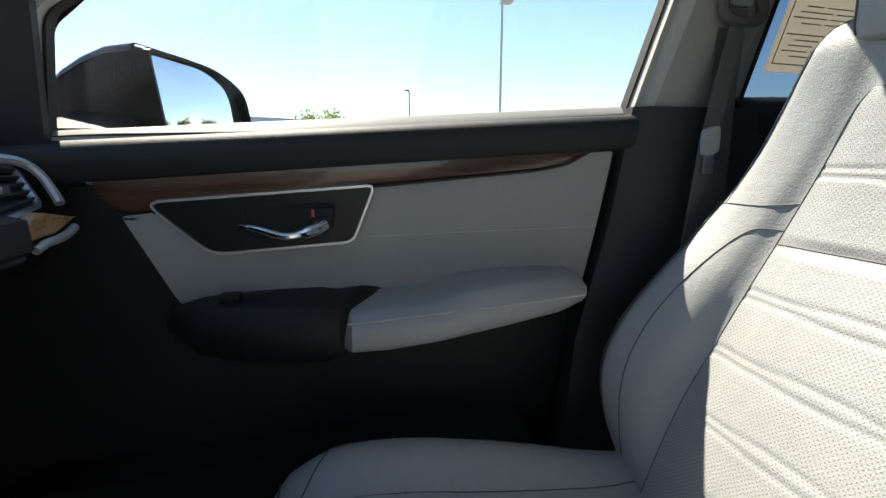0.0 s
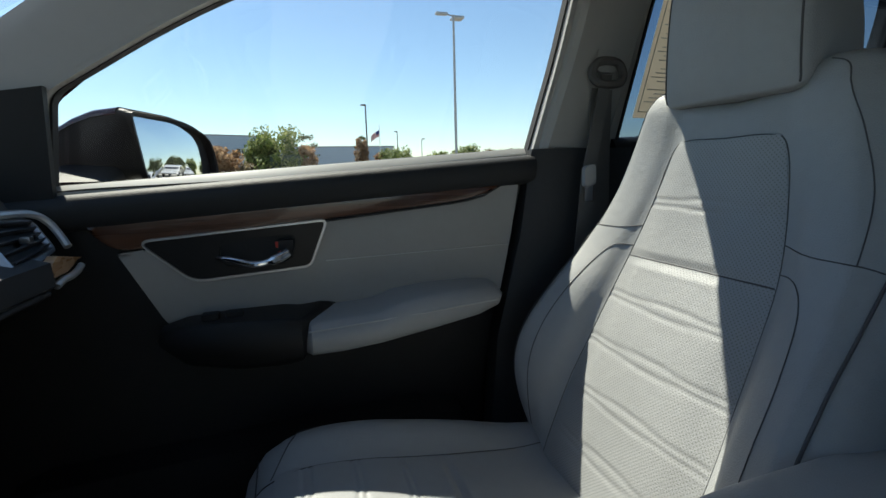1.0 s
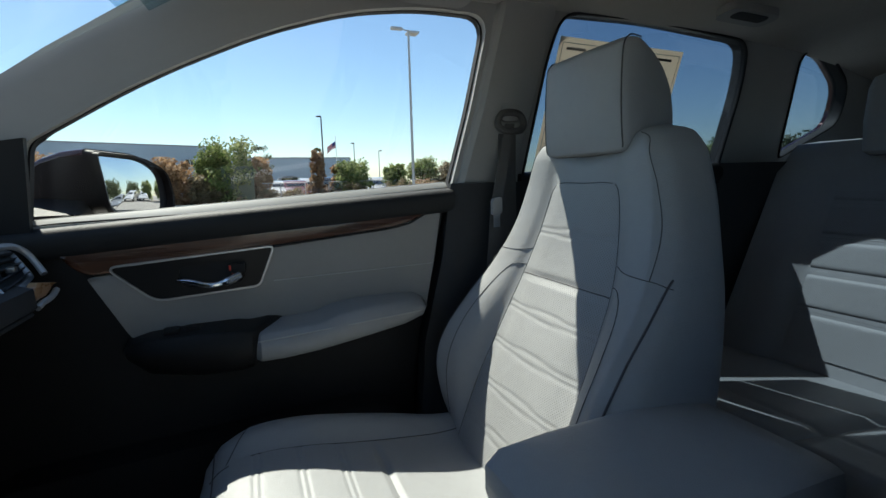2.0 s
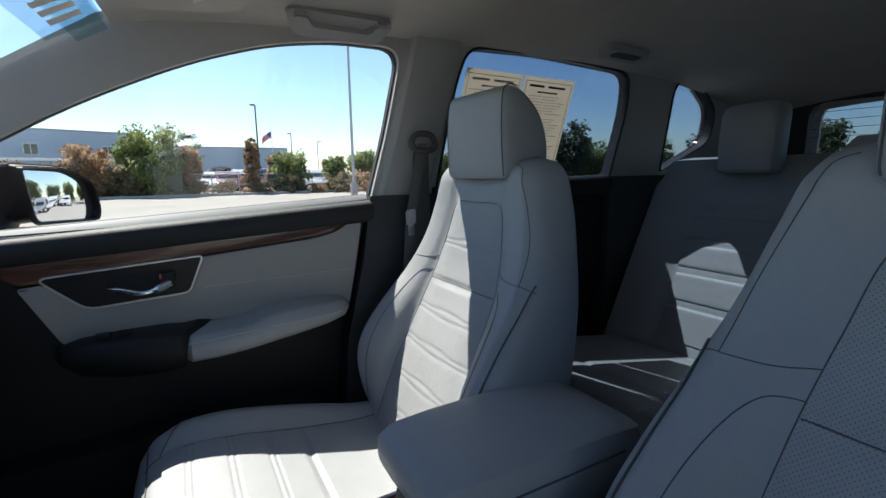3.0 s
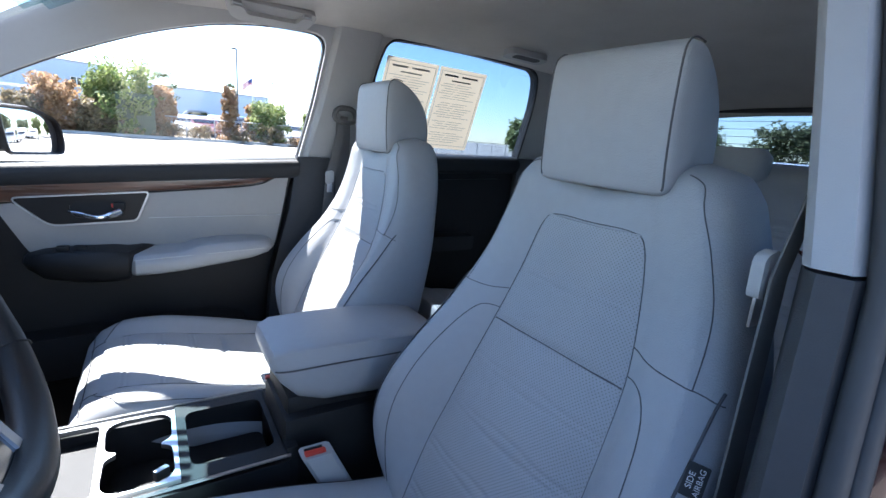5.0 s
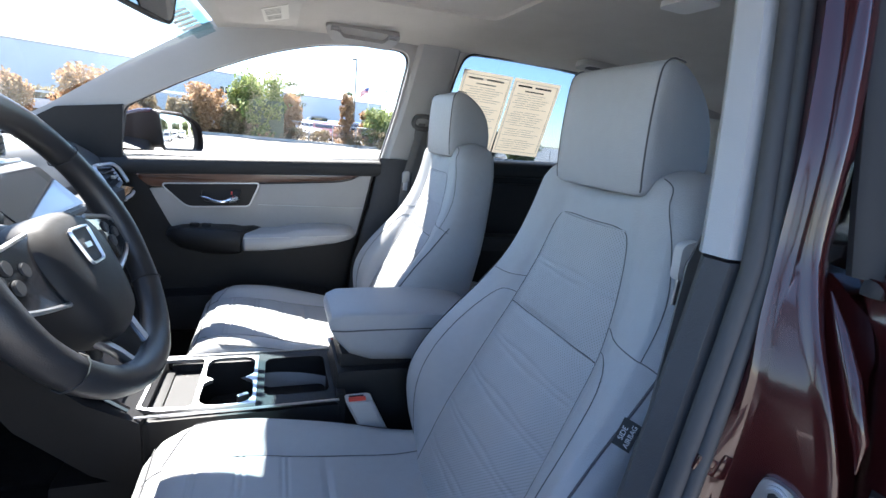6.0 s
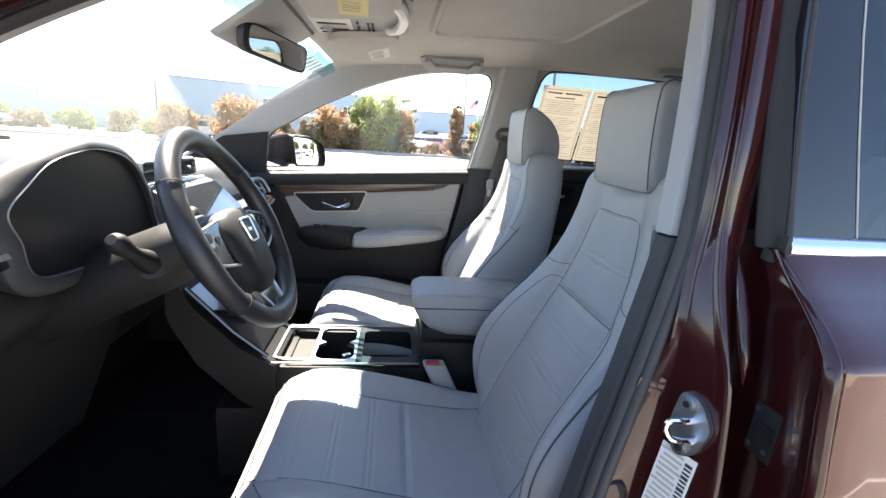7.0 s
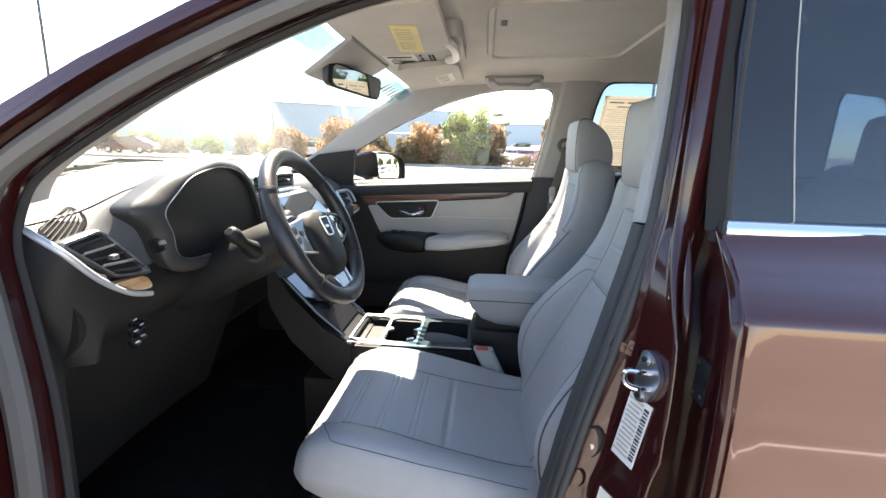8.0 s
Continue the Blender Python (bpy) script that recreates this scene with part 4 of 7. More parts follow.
HEAD = [(0.552, 1.2125), (0.5445, 1.221), (0.5415, 1.245), (0.5395, 1.29), (0.5400, 1.335), (0.5425, 1.368), (0.549, 1.380), (0.560, 1.3845), (0.578, 1.382), (0.606, 1.368), (0.634, 1.346), (0.655, 1.315), (0.665, 1.280), (0.666, 1.250), (0.660, 1.226), (0.640, 1.214), (0.60, 1.210)]


def head_half(x, z):
    """Half width of the headrest: a little narrower at the top and at the back."""
    return 0.1030 - 0.022 * (z - 1.22) - 0.20 * max(0.0, x - 0.575) - 0.012 * math.exp(-((z - 1.205) / 0.010) ** 2)


def headrest_mesh():
    prof = spline(HEAD, 64, True)
    cx, cz = 0.60, 1.295
    rings = []
    for side, shrink in ((-1.0, 0.0), (-1.0, 0.45), (-0.998, 0.80), (-0.985, 0.93), (-0.955, 0.978), (-0.90, 0.997), (-0.7, 1.0), (-0.35, 1.0), (0.0, 1.0), (0.35, 1.0), (0.7, 1.0), (0.90, 0.997), (0.955, 0.978), (0.985, 0.93), (0.998, 0.80), (1.0, 0.45), (1.0, 0.0)):
        ring = []
        for x, z in prof:
            k = max(shrink, 0.02)
            px, pz = cx + (x - cx) * k, cz + (z - cz) * k
            bulge = 0.003 * (1 - side * side) if x < 0.56 else 0.0
            ring.append((px - bulge, side * (head_half(px, pz) + 0.004 * (1 - k) ** 0.5), pz))
        rings.append(ring)
    return loft(rings)


def head_seam(s):
    """The piped seam round the front panel's edge and over its top."""
    pts = [(0.5455, 1.219), (0.5422, 1.245), (0.5402, 1.29), (0.5408, 1.335), (0.5435, 1.368), (0.550, 1.3805), (0.561, 1.3855), (0.579, 1.383)]
    return tube([(x, s * (head_half(x, z) - 0.0045), z) for x, z in spline(pts, 40)], 0.0012, 6)


def seat_line(points, r=0.00075, mat=None, lift=0.0004):
    """Points of the seat back's front (u, z) as a run of thread."""
    pts = spline(points, max(12, len(points) * 8))
    return tube([back_front(u, z) - Vector((lift, 0, 0)) for u, z in pts], r, 5)


def insert_sheet():
    zs = np.linspace(0.665, 1.166, 190)
    us = np.linspace(-1, 1, 17)

    def at(z, u):
        wp = table(BACK, z)[1] * (1.0 if z < 1.14 else math.sqrt(max(0.0, 1 - ((z - 1.14) / 0.034) ** 2)) * 0.25 + 0.75)
        p = back_front(u * wp, z)
        puff = 0.004 * (1 - u ** 6)
        seam = min(abs(z - s) for s in (0.990,))
        gap = 0.0075 if abs(u) < 0.36 else 0.0045
        rib = sum(0.0014 * math.exp(-((z - s - e * gap) / 0.0026) ** 2) for s in (0.72, 0.79, 0.86, 0.93, 1.075) for e in (-1, 1))
        return p - Vector((puff * min(1, seam / 0.012) + 0.0005 - rib, 0, 0))
    return sheet(lambda z, u: at(z, u), zs, us, 0.006, (1, 0, 0))


def front_seat(y, label):
    seat = thing("front_seat", (0.2, 0.0, 0.38), label, "car seat", "front seats")
    back = part("backrest", loft([[(x, u, z + dip(z, u)) for x, u in back_ring(z)] for z in np.concatenate((np.linspace(0.60, 1.2, 36), np.linspace(1.21, 1.262, 9)))]), LEATHER, seat)
    part("insert", insert_sheet(), PERF, back, "perforated leather insert")
    for s in (1, -1):
        part("seam", seat_line([(0, 0), (s * 0.131, 0.665), (s * 0.136, 0.72), (s * 0.137, 0.79), (s * 0.133, 0.85), (s * 0.128, 0.92), (s * 0.120, 0.998), (s * 0.105, 1.075), (s * 0.086, 1.15), (s * 0.06, 1.168), (0.0, 1.170)][1:]), STITCH, back)
        part("seam", seat_line([(s * 0.113, 1.038), (s * 0.15, 1.033), (s * 0.198, 1.032), (s * 0.224, 1.024)]), STITCH, back)
        part("seam", seat_line([(s * 0.198, 1.032), (s * 0.186, 1.10), (s * 0.166, 1.16), (s * 0.150, 1.20), (s * 0.138, 1.232), (s * 0.118, 1.245)]), STITCH, back)
        part("seam", seat_line([(s * 0.119, 1.006), (s * 0.148, 1.003), (s * 0.172, 0.970), (s * 0.190, 0.91), (s * 0.197, 0.84), (s * 0.195, 0.77), (s * 0.183, 0.69)]), STITCH, back)
        part("piping", tube([back_side(z, k, s) for z, k in spline([(1.036, 5.80), (1.02, 5.62), (0.99, 5.44), (0.95, 5.33), (0.90, 5.26), (0.85, 5.22), (0.77, 5.22), (0.68, 5.28)], 40)], 0.0016, 6), STITCH, back)
    part("seam", seat_line([(-0.119, 0.990), (0, 0.991), (0.119, 0.990)], 0.0012), STITCH, back)
    part("seam", tube([Vector((0.556 + 0.012 * (abs(u) / 0.1) ** 2, u, 1.214 + 0.02 * (abs(u) / 0.11) ** 3)) for u in np.linspace(-0.115, 0.115, 20)], 0.0011, 5), STITCH, back)
    hr = part("headrest", headrest_mesh(), LEATHER, seat)
    for s in (1, -1):
        part("seam", head_seam(s), STITCH, hr)
        part("post", tube([(0.60, s * 0.055, 1.18), (0.60, s * 0.055, 1.22)], 0.006, 10), CHROME, hr, "chrome headrest post")
    base = part("cushion", loft([cushion_ring(x) for x in np.concatenate((np.linspace(-0.105, -0.07, 8), np.linspace(-0.06, 0.43, 26)))]), LEATHER, seat)
    wp = lambda x: 0.132 + 0.03 * (x + 0.08)

    def top_line(pts, lift=0.001):
        return tube([cushion_top(x, u) + Vector((0, 0, lift)) for x, u in spline(pts, max(12, 8 * len(pts)))], 0.0008, 5)

    def pad(x, u):
        p = cushion_top(x, u * wp(x))
        puff = 0.005 * (1 - u ** 6) * min(1.0, abs(x - 0.190) / 0.012 + 0.1)
        rib = sum(0.0015 * math.exp(-((x - s) / 0.0026) ** 2) for s in (-0.018, -0.008, 0.050, 0.060, 0.118, 0.128))
        return p + Vector((0, 0, puff + 0.0008 - rib))
    part("insert", sheet(pad, np.linspace(-0.055, 0.40, 220), np.linspace(-1, 1, 15), 0.006, (0, 0, -1)), LEATHER, base, "grey leather seat insert")
    for s in (1, -1):
        part("seam", top_line([(-0.085, s * 0.118), (-0.04, s * 0.128), (0.05, s * 0.134), (0.2, s * 0.142), (0.33, s * 0.148), (0.41, s * 0.150)]), STITCH, base)
        part("seam", top_line([(-0.06, s * 0.13), (-0.03, s * 0.19), (0.0, s * 0.215), (0.15, s * 0.225), (0.35, s * 0.215)]), STITCH, base)
    part("seam", top_line([(0.190, -0.140), (0.190, 0.0), (0.190, 0.140)], 0.0), STITCH, base)
    part("seam", tube([cushion_top(-0.078, u) + Vector((-0.002, 0, 0.001)) for u in np.linspace(-0.19, 0.19, 20)], 0.0010, 5), STITCH, base)
    part("valance", loft([[(x, w, z) for w, z in ((-0.225, 0.44), (-0.24, 0.60), (-0.2, 0.62), (0.2, 0.62), (0.24, 0.60), (0.225, 0.44))] for x in (-0.06, -0.03, 0.2, 0.45, 0.52)]), BLACK, seat, "black plastic seat base cover")
    part("seat_rail", box((0.5, 0.03, 0.05), (0.2, 0.18, 0.405), 0.006), DARK_TRIM, seat)
    part("seat_rail", box((0.5, 0.03, 0.05), (0.2, -0.18, 0.405), 0.006), DARK_TRIM, seat)
    part("hinge_cover", loft([[(x, y0, z) for x, z in rounded([(0.36, 0.56), (0.40, 0.70), (0.52, 0.72), (0.56, 0.58)], 0.04)] for y0 in (0.232, 0.250)]), BLACK, seat)
    part("hinge_cover", loft([[(x, y0, z) for x, z in rounded([(0.36, 0.56), (0.40, 0.70), (0.52, 0.72), (0.56, 0.58)], 0.04)] for y0 in (-0.232, -0.250)]), BLACK, seat)
    seat.location.y = y
    return seat


SEAT_Y = 0.3675
driver_seat = front_seat(-SEAT_Y, "light grey leather driver's seat with dark seams")
passenger_seat = copy_thing(driver_seat, pose(0.2, SEAT_Y, 0.38))
tagged(passenger_seat, "light grey leather passenger seat with dark seams, half sunlit")
# fabric tag on the driver's seat
BASE[driver_seat] = Vector((0.2, 0, 0.38))
tag_n = Vector((-0.66, -0.66, 0.36)).normalized()
tag_h = Vector((0.707, -0.707, 0.0))
tag_v = tag_n.cross(tag_h).normalized()
tag_v = tag_v if tag_v.z > 0 else -tag_v
tag_x = tag_h * 0.25 + tag_v * 0.968
tag_y = tag_n.cross(tag_x)
tag_at = Vector((0.472, -0.598 + 0.3675, 0.965)) + tag_n * 0.006
TAG = Matrix.Translation(tag_at) @ Matrix((tag_x, tag_y, tag_n)).transposed().to_4x4()
bm_tag = box((0.032, 0.020, 0.003), (0, 0, 0), 0.0008)
bm_tag.transform(TAG)
tag = part("airbag_tag", bm_tag, INK, driver_seat, "black fabric tag with white lettering")
text("SIDE", 0.0080, TAG @ Matrix.Translation((0, 0.0042, 0.0017)), WHITE, tag)
text("AIRBAG", 0.0076, TAG @ Matrix.Translation((0, -0.004, 0.0017)), WHITE, tag)

# rear bench
rear_seat = thing("rear_bench", (1.2, 0, 0.38), "grey leather rear bench seat with headrests", "car seat")


def rear_back(u, z, side=0.0):
    f = (z - 0.66) / 0.6
    ax = 1.30 + 0.26 * f
    w = abs(abs(u) - 0.33)
    return Vector((ax - 0.03 * (w > 0.15) * min(1, (w - 0.15) / 0.05) * (1 - f * 0.7) - (0.05 * max(0, f - 0.85) / 0.15) * -1, u, z))


for s in (1, -1):
    bk = part("backrest", sheet(lambda z, u, s=s: rear_back(u, z), np.linspace(0.62, 1.255, 24), np.linspace(s * 0.015, s * 0.64, 28), 0.12, (1, 0, 0.1)), LEATHER, rear_seat)
    part("insert", sheet(lambda z, u, s=s: rear_back(u, z) - Vector((0.004 - sum(0.006 * math.exp(-((z - q) / 0.005) ** 2) for q in (0.80, 0.812, 0.90, 0.912, 0.99, 1.002, 1.08, 1.092)), 0, 0)), np.linspace(0.70, 1.12, 90), np.linspace(s * 0.20, s * 0.47, 8), 0.006, (1, 0, 0)), PERF, bk)
    part("headrest", loft([[(x, s * 0.352 + u, z) for x, u in spline([(1.50 + k, -w), (1.495 + k, 0), (1.52 + k, w), (1.57 + k, w * 1.03), (1.60 + k, w * 0.8), (1.605 + k, 0), (1.60 + k, -w * 0.8), (1.57 + k, -w * 1.03)], 32, True)] for z, w, k in ((1.212, 0.068, 0.01), (1.222, 0.080, 0.0), (1.30, 0.084, 0.0), (1.385, 0.083, 0.008), (1.410, 0.076, 0.013), (1.418, 0.060, 0.022))]), LEATHER, rear_seat)
part("headrest", loft([[(x, u, z) for x, u in spline([(1.54, -w), (1.535, 0), (1.54, w), (1.60, w), (1.605, 0), (1.60, -w)], 24, True)] for z, w in ((1.20, 0.09), (1.22, 0.11), (1.28, 0.11), (1.305, 0.09))]), LEATHER, rear_seat)
part("cushion", sheet(lambda x, u: Vector((x, u, 0.742 - 0.075 * (x - 0.80) / 0.5 - 0.14 * max(0, (0.805 - x) / 0.045) ** 2.2 - 0.010 * math.exp(-((abs(u) - 0.15) / 0.010) ** 2) - 0.003 * math.exp(-((x - 0.905) / 0.012) ** 2) - 0.05 * max(0, (abs(u) - 0.60) / 0.04) ** 2)), np.concatenate((np.linspace(0.76, 0.80, 8), np.linspace(0.81, 0.93, 30), np.linspace(0.95, 1.36, 14))), np.linspace(-0.64, 0.64, 61), 0.14, (0.1, 0, -1)), LEATHER, rear_seat)
part("base", box((0.50, 1.26, 0.20), (1.08, 0, 0.48), 0.02), BLACK, rear_seat)

# ---------- centre console ----------
console = thing("centre_console", (0.1, 0, 0.38), "black centre console with silver-edged cup holders", "console")
part("body", box((0.80, 0.225, 0.20), (0.13, 0.018, 0.50), 0.02), BLACK, console)
part("armrest_box", box((0.34, 0.17, 0.22), (0.395, 0.018, 0.66), 0.02), BLACK, console)
for y in (0.128, -0.085):
    part("side_wall", box((0.34, 0.012, 0.16), (0.06, y, 0.63), 0.004), BLACK, console)
part("end_wall", box((0.02, 0.21, 0.18), (0.235, 0.02, 0.64), 0.004), BLACK, console)
part("end_wall", box((0.04, 0.21, 0.14), (-0.12, 0.02, 0.63), 0.006), BLACK, console)
cup = lambda cx, cy, r, n=18: [(cx + r * math.cos(2 * math.pi * i / n), cy + r * math.sin(2 * math.pi * i / n)) for i in range(n)]
flat = lambda z: (lambda a, b, d: (a, b, z + d))
BIN = rounded([(0.085, -0.055), (0.085, 0.105), (0.215, 0.105), (0.215, -0.055)], 0.02)
TRAY = rounded([(-0.129, -0.062), (-0.129, 0.124), (-0.042, 0.122), (-0.042, -0.072)], 0.015)
CUPS = rounded([(-0.035, -0.073), (-0.032, 0.014, 0.03), (-0.012, 0.026, 0.01), (-0.032, 0.038, 0.03), (-0.035, 0.120), (0.065, 0.120), (0.062, 0.038, 0.03), (0.042, 0.026, 0.01), (0.062, 0.014, 0.03), (0.065, -0.073)], 0.034)
part("cup_frame", plate([(-0.135, 0.130), (-0.135, -0.062), (-0.10, -0.078), (0.070, -0.078), (0.070, 0.124), (-0.10, 0.130)], [TRAY, CUPS], flat(0.715), 0.0, 0.008, 0.002), SATIN, console, "satin silver cup holder frame")
part("top_frame", plate([(0.0705, -0.088), (0.225, -0.088), (0.238, -0.06), (0.238, 0.118), (0.225, 0.134), (0.0705, 0.134)], [BIN], flat(0.715), 0.0, 0.007, 0.002), BLACK, console, "black bin frame")
part("bin_liner", plate(rounded([(0.08, -0.06), (0.08, 0.11), (0.22, 0.11), (0.22, -0.06)], 0.02), [], flat(0.64), 0.0, 0.004), BLACK, console)
part("tray_mat", plate(TRAY, [], flat(0.69), 0.0, 0.004), BLACK, console, "black rubber tray mat")
part("cup_floor", plate(CUPS, [], flat(0.625), 0.0, 0.004), BLACK, console)
part("edge_strip", tube([(-0.13, -0.092, 0.722), (0.0, -0.094, 0.722), (0.23, -0.092, 0.722)], 0.0028, 6), SATIN, console, "silver edge strip")
part("edge_strip", tube([(-0.13, 0.138, 0.722), (0.0, 0.140, 0.722), (0.23, 0.138, 0.722)], 0.0028, 6), SATIN, console, "silver edge strip")
part("cup_tab", box((0.022, 0.010, 0.018), (0.045, -0.035, 0.71), 0.003, (0, 0, 30)), SATIN, console)
LID = []
for x, w, z0, z1 in ((0.208, 0.066, 0.848, 0.872), (0.214, 0.078, 0.828, 0.884), (0.235, 0.086, 0.800, 0.892), (0.30, 0.090, 0.785, 0.893), (0.40, 0.092, 0.780, 0.892), (0.50, 0.090, 0.785, 0.886), (0.54, 0.084, 0.80, 0.878), (0.555, 0.07, 0.82, 0.86)):
    LID.append([(x + (0.02 * (z1 - z) / 0.1 if x < 0.24 else 0), y + 0.03, z) for y, z in spline([(-w * 0.86, z0), (-w, (z0 + z1) / 2), (-w * 0.98, z1 - 0.012), (-w * 0.85, z1), (0, z1 + 0.002), (w * 0.85, z1), (w * 0.98, z1 - 0.012), (w, (z0 + z1) / 2), (w * 0.86, z0), (0, z0 - 0.004)], 40, True)])
lid = part("armrest_lid", loft(LID), LEATHER, console, "grey leather padded armrest lid")
for s in (1, -1):
    part("seam", tube(spline([(0.216, 0.03 + s * 0.073, 0.852), (0.24, 0.03 + s * 0.088, 0.856), (0.32, 0.03 + s * 0.0918, 0.858), (0.5, 0.03 + s * 0.0918, 0.856)], 30), 0.0016, 5), STITCH, lid)
part("lid_base", box((0.33, 0.15, 0.05), (0.40, 0.03, 0.775), 0.012), BLACK, console)

# shifter panel that rises to the dashboard
part("stack_ramp", loft([[(x, y, z) for y, z in ((-0.10, z1 - 0.14), (-0.10, z1), (0.14, z1), (0.14, z1 - 0.14))] for x, z1 in ((-0.12, 0.715), (-0.20, 0.76), (-0.30, 0.86), (-0.36, 0.97))]), BLACK, console)
part("shift_panel", sheet(lambda u, v: Vector((-0.155 - u * 0.16, v, 0.742 + u * 0.155)), np.linspace(0, 1, 6), np.linspace(-0.075, 0.115, 6), 0.01, (-0.5, 0, -1)), PIANO, console, "gloss black shifter panel")
for v in (-0.085, 0.125):
    part("side_rail", tube([(-0.14, v, 0.735), (-0.22, v, 0.80), (-0.32, v, 0.905)], 0.006, 8), PIANO, console, "gloss black side rail")
part("shift_knob", loft([[(-0.21 + r * math.cos(a), 0.0 + r * 0.9 * math.sin(a), z) for a in np.linspace(0, 2 * math.pi, 17)[:-1]] for z, r in ((0.80, 0.012), (0.84, 0.012), (0.85, 0.022), (0.875, 0.026), (0.895, 0.022), (0.902, 0.012))]), BLACK, console)

# seat buckles
for y, x in ((-0.122, 0.262), (0.150, 0.255)):
    buckle = thing("seat_belt_buckle", (x, y, 0.60), "grey seat belt buckle with a red release button", "belt buckle", "front belt buckles")
    part("stalk", loft([[(x + a + k, y + b, z) for a, b in ((-0.026, -0.012), (-0.020, -0.017), (0.020, -0.017), (0.026, -0.012), (0.026, 0.012), (0.020, 0.017), (-0.020, 0.017), (-0.026, 0.012))] for z, k in ((0.62, 0.06), (0.67, 0.035), (0.734, 0.004), (0.740, 0.001))]), PILLAR_GREY, buckle, angle=40)
    part("button", box((0.034, 0.010, 0.006), (x - 0.002, y - 0.006, 0.742), 0.002), RED_PLASTIC, buckle, "red release button")
    part("slot", box((0.030, 0.005, 0.004), (x - 0.002, y + 0.006, 0.7405), 0.001), BLACK, buckle)

# ---------- dashboard ----------
dash = thing("dashboard", (-0.5, 0, 0.7), "black dashboard with wood and silver trim", "dashboard")
DROP = [(-0.96, 1.075), (-0.80, 1.142), (-0.60, 1.160), (-0.47, 1.154), (-0.43, 1.138), (-0.42, 1.10), (-0.40, 1.06), (-0.385, 1.01), (-0.40, 0.96), (-0.45, 0.90), (-0.52, 0.80), (-0.60, 0.68), (-0.85, 0.60), (-0.9, 0.8)]


HOOD = [(-0.72, 0.006), (-0.66, 0.008), (-0.585, 0.016), (-0.50, 0.040), (-0.44, 0.058), (-0.315, 0.077), (-0.20, 0.060), (-0.12, 0.022), (-0.05, 0.0), (0.72, 0.0)]


def dash_ring(y):
    k = (abs(y) / 0.70) ** 2
    hood = table(HOOD, y)[0]
    near = math.exp(-(abs(y + 0.335) / 0.20) ** 4)
    ring = []
    for i, (x, z) in enumerate(DROP):
        zz = z - (0.010 * k if i < 5 else 0)
        xx = x + (0.20 * (abs(y) / 0.70) ** 2 if i in (0, 13) else 0) + (0.10 * (abs(y) / 0.7) ** 2 if i == 1 else 0)
        if 1 <= i <= 4:
            zz += hood * (0.25, 0.85, 1.0, 1.0)[i - 1]
        if 3 <= i <= 4:
            xx += 0.055 * near
        if 5 <= i <= 8:
            xx += 0.03 * k + (0.03 * near if i == 5 else 0)
        ring.append((xx, zz))
    return [(x, y, z) for x, z in spline(ring, 72, True)]


pad_bm = loft([dash_ring(y) for y in np.linspace(-0.72, 0.72, 97)])
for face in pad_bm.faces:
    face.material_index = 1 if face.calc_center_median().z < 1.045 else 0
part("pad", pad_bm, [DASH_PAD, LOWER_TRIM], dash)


def pad_top(x, y):
    """Height of the pad's upper side."""
    r = dash_ring(y)
    return max([p[2] + (q[2] - p[2]) * (x - p[0]) / (q[0] - p[0]) for p, q in zip(r, r[1:] + r[:1]) if min(p[0], q[0]) <= x <= max(p[0], q[0]) and p[0] != q[0]] + [1.0])


part("pad_seam", tube([Vector((-0.52, y, pad_top(-0.52, y))) for y in np.linspace(0.0, 0.66, 20)], 0.002, 5), BLACK, dash)
part("pad_seam", tube([Vector((x, y, pad_top(x, y))) for x, y in spline([(-0.45, -0.70), (-0.445, -0.60), (-0.43, -0.52), (-0.405, -0.45), (-0.385, -0.38)], 24)], 0.0032, 6), BLACK, dash)
# instrument cluster in its binnacle
CL_IN = [(-0.478, 1.052), (-0.508, 1.110), (-0.522, 1.150), (-0.482, 1.182), (-0.436, 1.209), (-0.375, 1.222), (-0.315, 1.225), (-0.24, 1.208), (-0.188, 1.165), (-0.150, 1.09), (-0.155, 1.05), (-0.31, 1.040)]
CL_OUT = [(-0.500, 1.030, -0.345), (-0.541, 1.116, -0.357), (-0.577, 1.158, -0.364), (-0.528, 1.188, -0.364), (-0.455, 1.219, -0.358), (-0.378, 1.235, -0.352), (-0.315, 1.240, -0.350), (-0.226, 1.222, -0.352), (-0.160, 1.17, -0.356), (-0.115, 1.09, -0.360), (-0.12, 1.03, -0.362), (-0.31, 1.015, -0.350)]
cl_in = [tuple(p) for p in spline(CL_IN, 96, True)]
cl_out = [tuple(p) for p in spline(CL_OUT, 96, True)]
put_cl = lambda a, b, d: (-0.338 + d, a, b)
part("cluster_face", plate(cl_in, [], put_cl, -0.030, -0.014), CLUSTER, dash, "black glass instrument cluster")
part("cluster_frame", strip(cl_in, put_cl, -0.004, 0.0025, 0.0035), SATIN, dash, "thin silver cluster frame")
part("binnacle", loft([[(-0.354, a, b) for a, b in cl_in], [(-0.340, a, b) for a, b in cl_in]] + [[(-0.339 * (1 - f) + c * f + 0.004 * math.sin(math.pi * f), a0 + (a - a0) * f, b0 + (b - b0) * f) for (a0, b0), (a, b, c) in zip(cl_in, cl_out)] for f in (0.12, 0.4, 0.7, 0.92)] + [[(c - 0.002, a, b) for a, b, c in cl_out], [(c - 0.010, -0.33 + (a + 0.33) * 0.995, 1.12 + (b - 1.12) * 0.99) for a, b, c in cl_out], [(c - 0.05, -0.33 + (a + 0.33) * 0.95, 1.12 + (b - 1.12) * 0.93) for a, b, c in cl_out]], cap=False), BINNACLE, dash, "dark grey cluster binnacle")
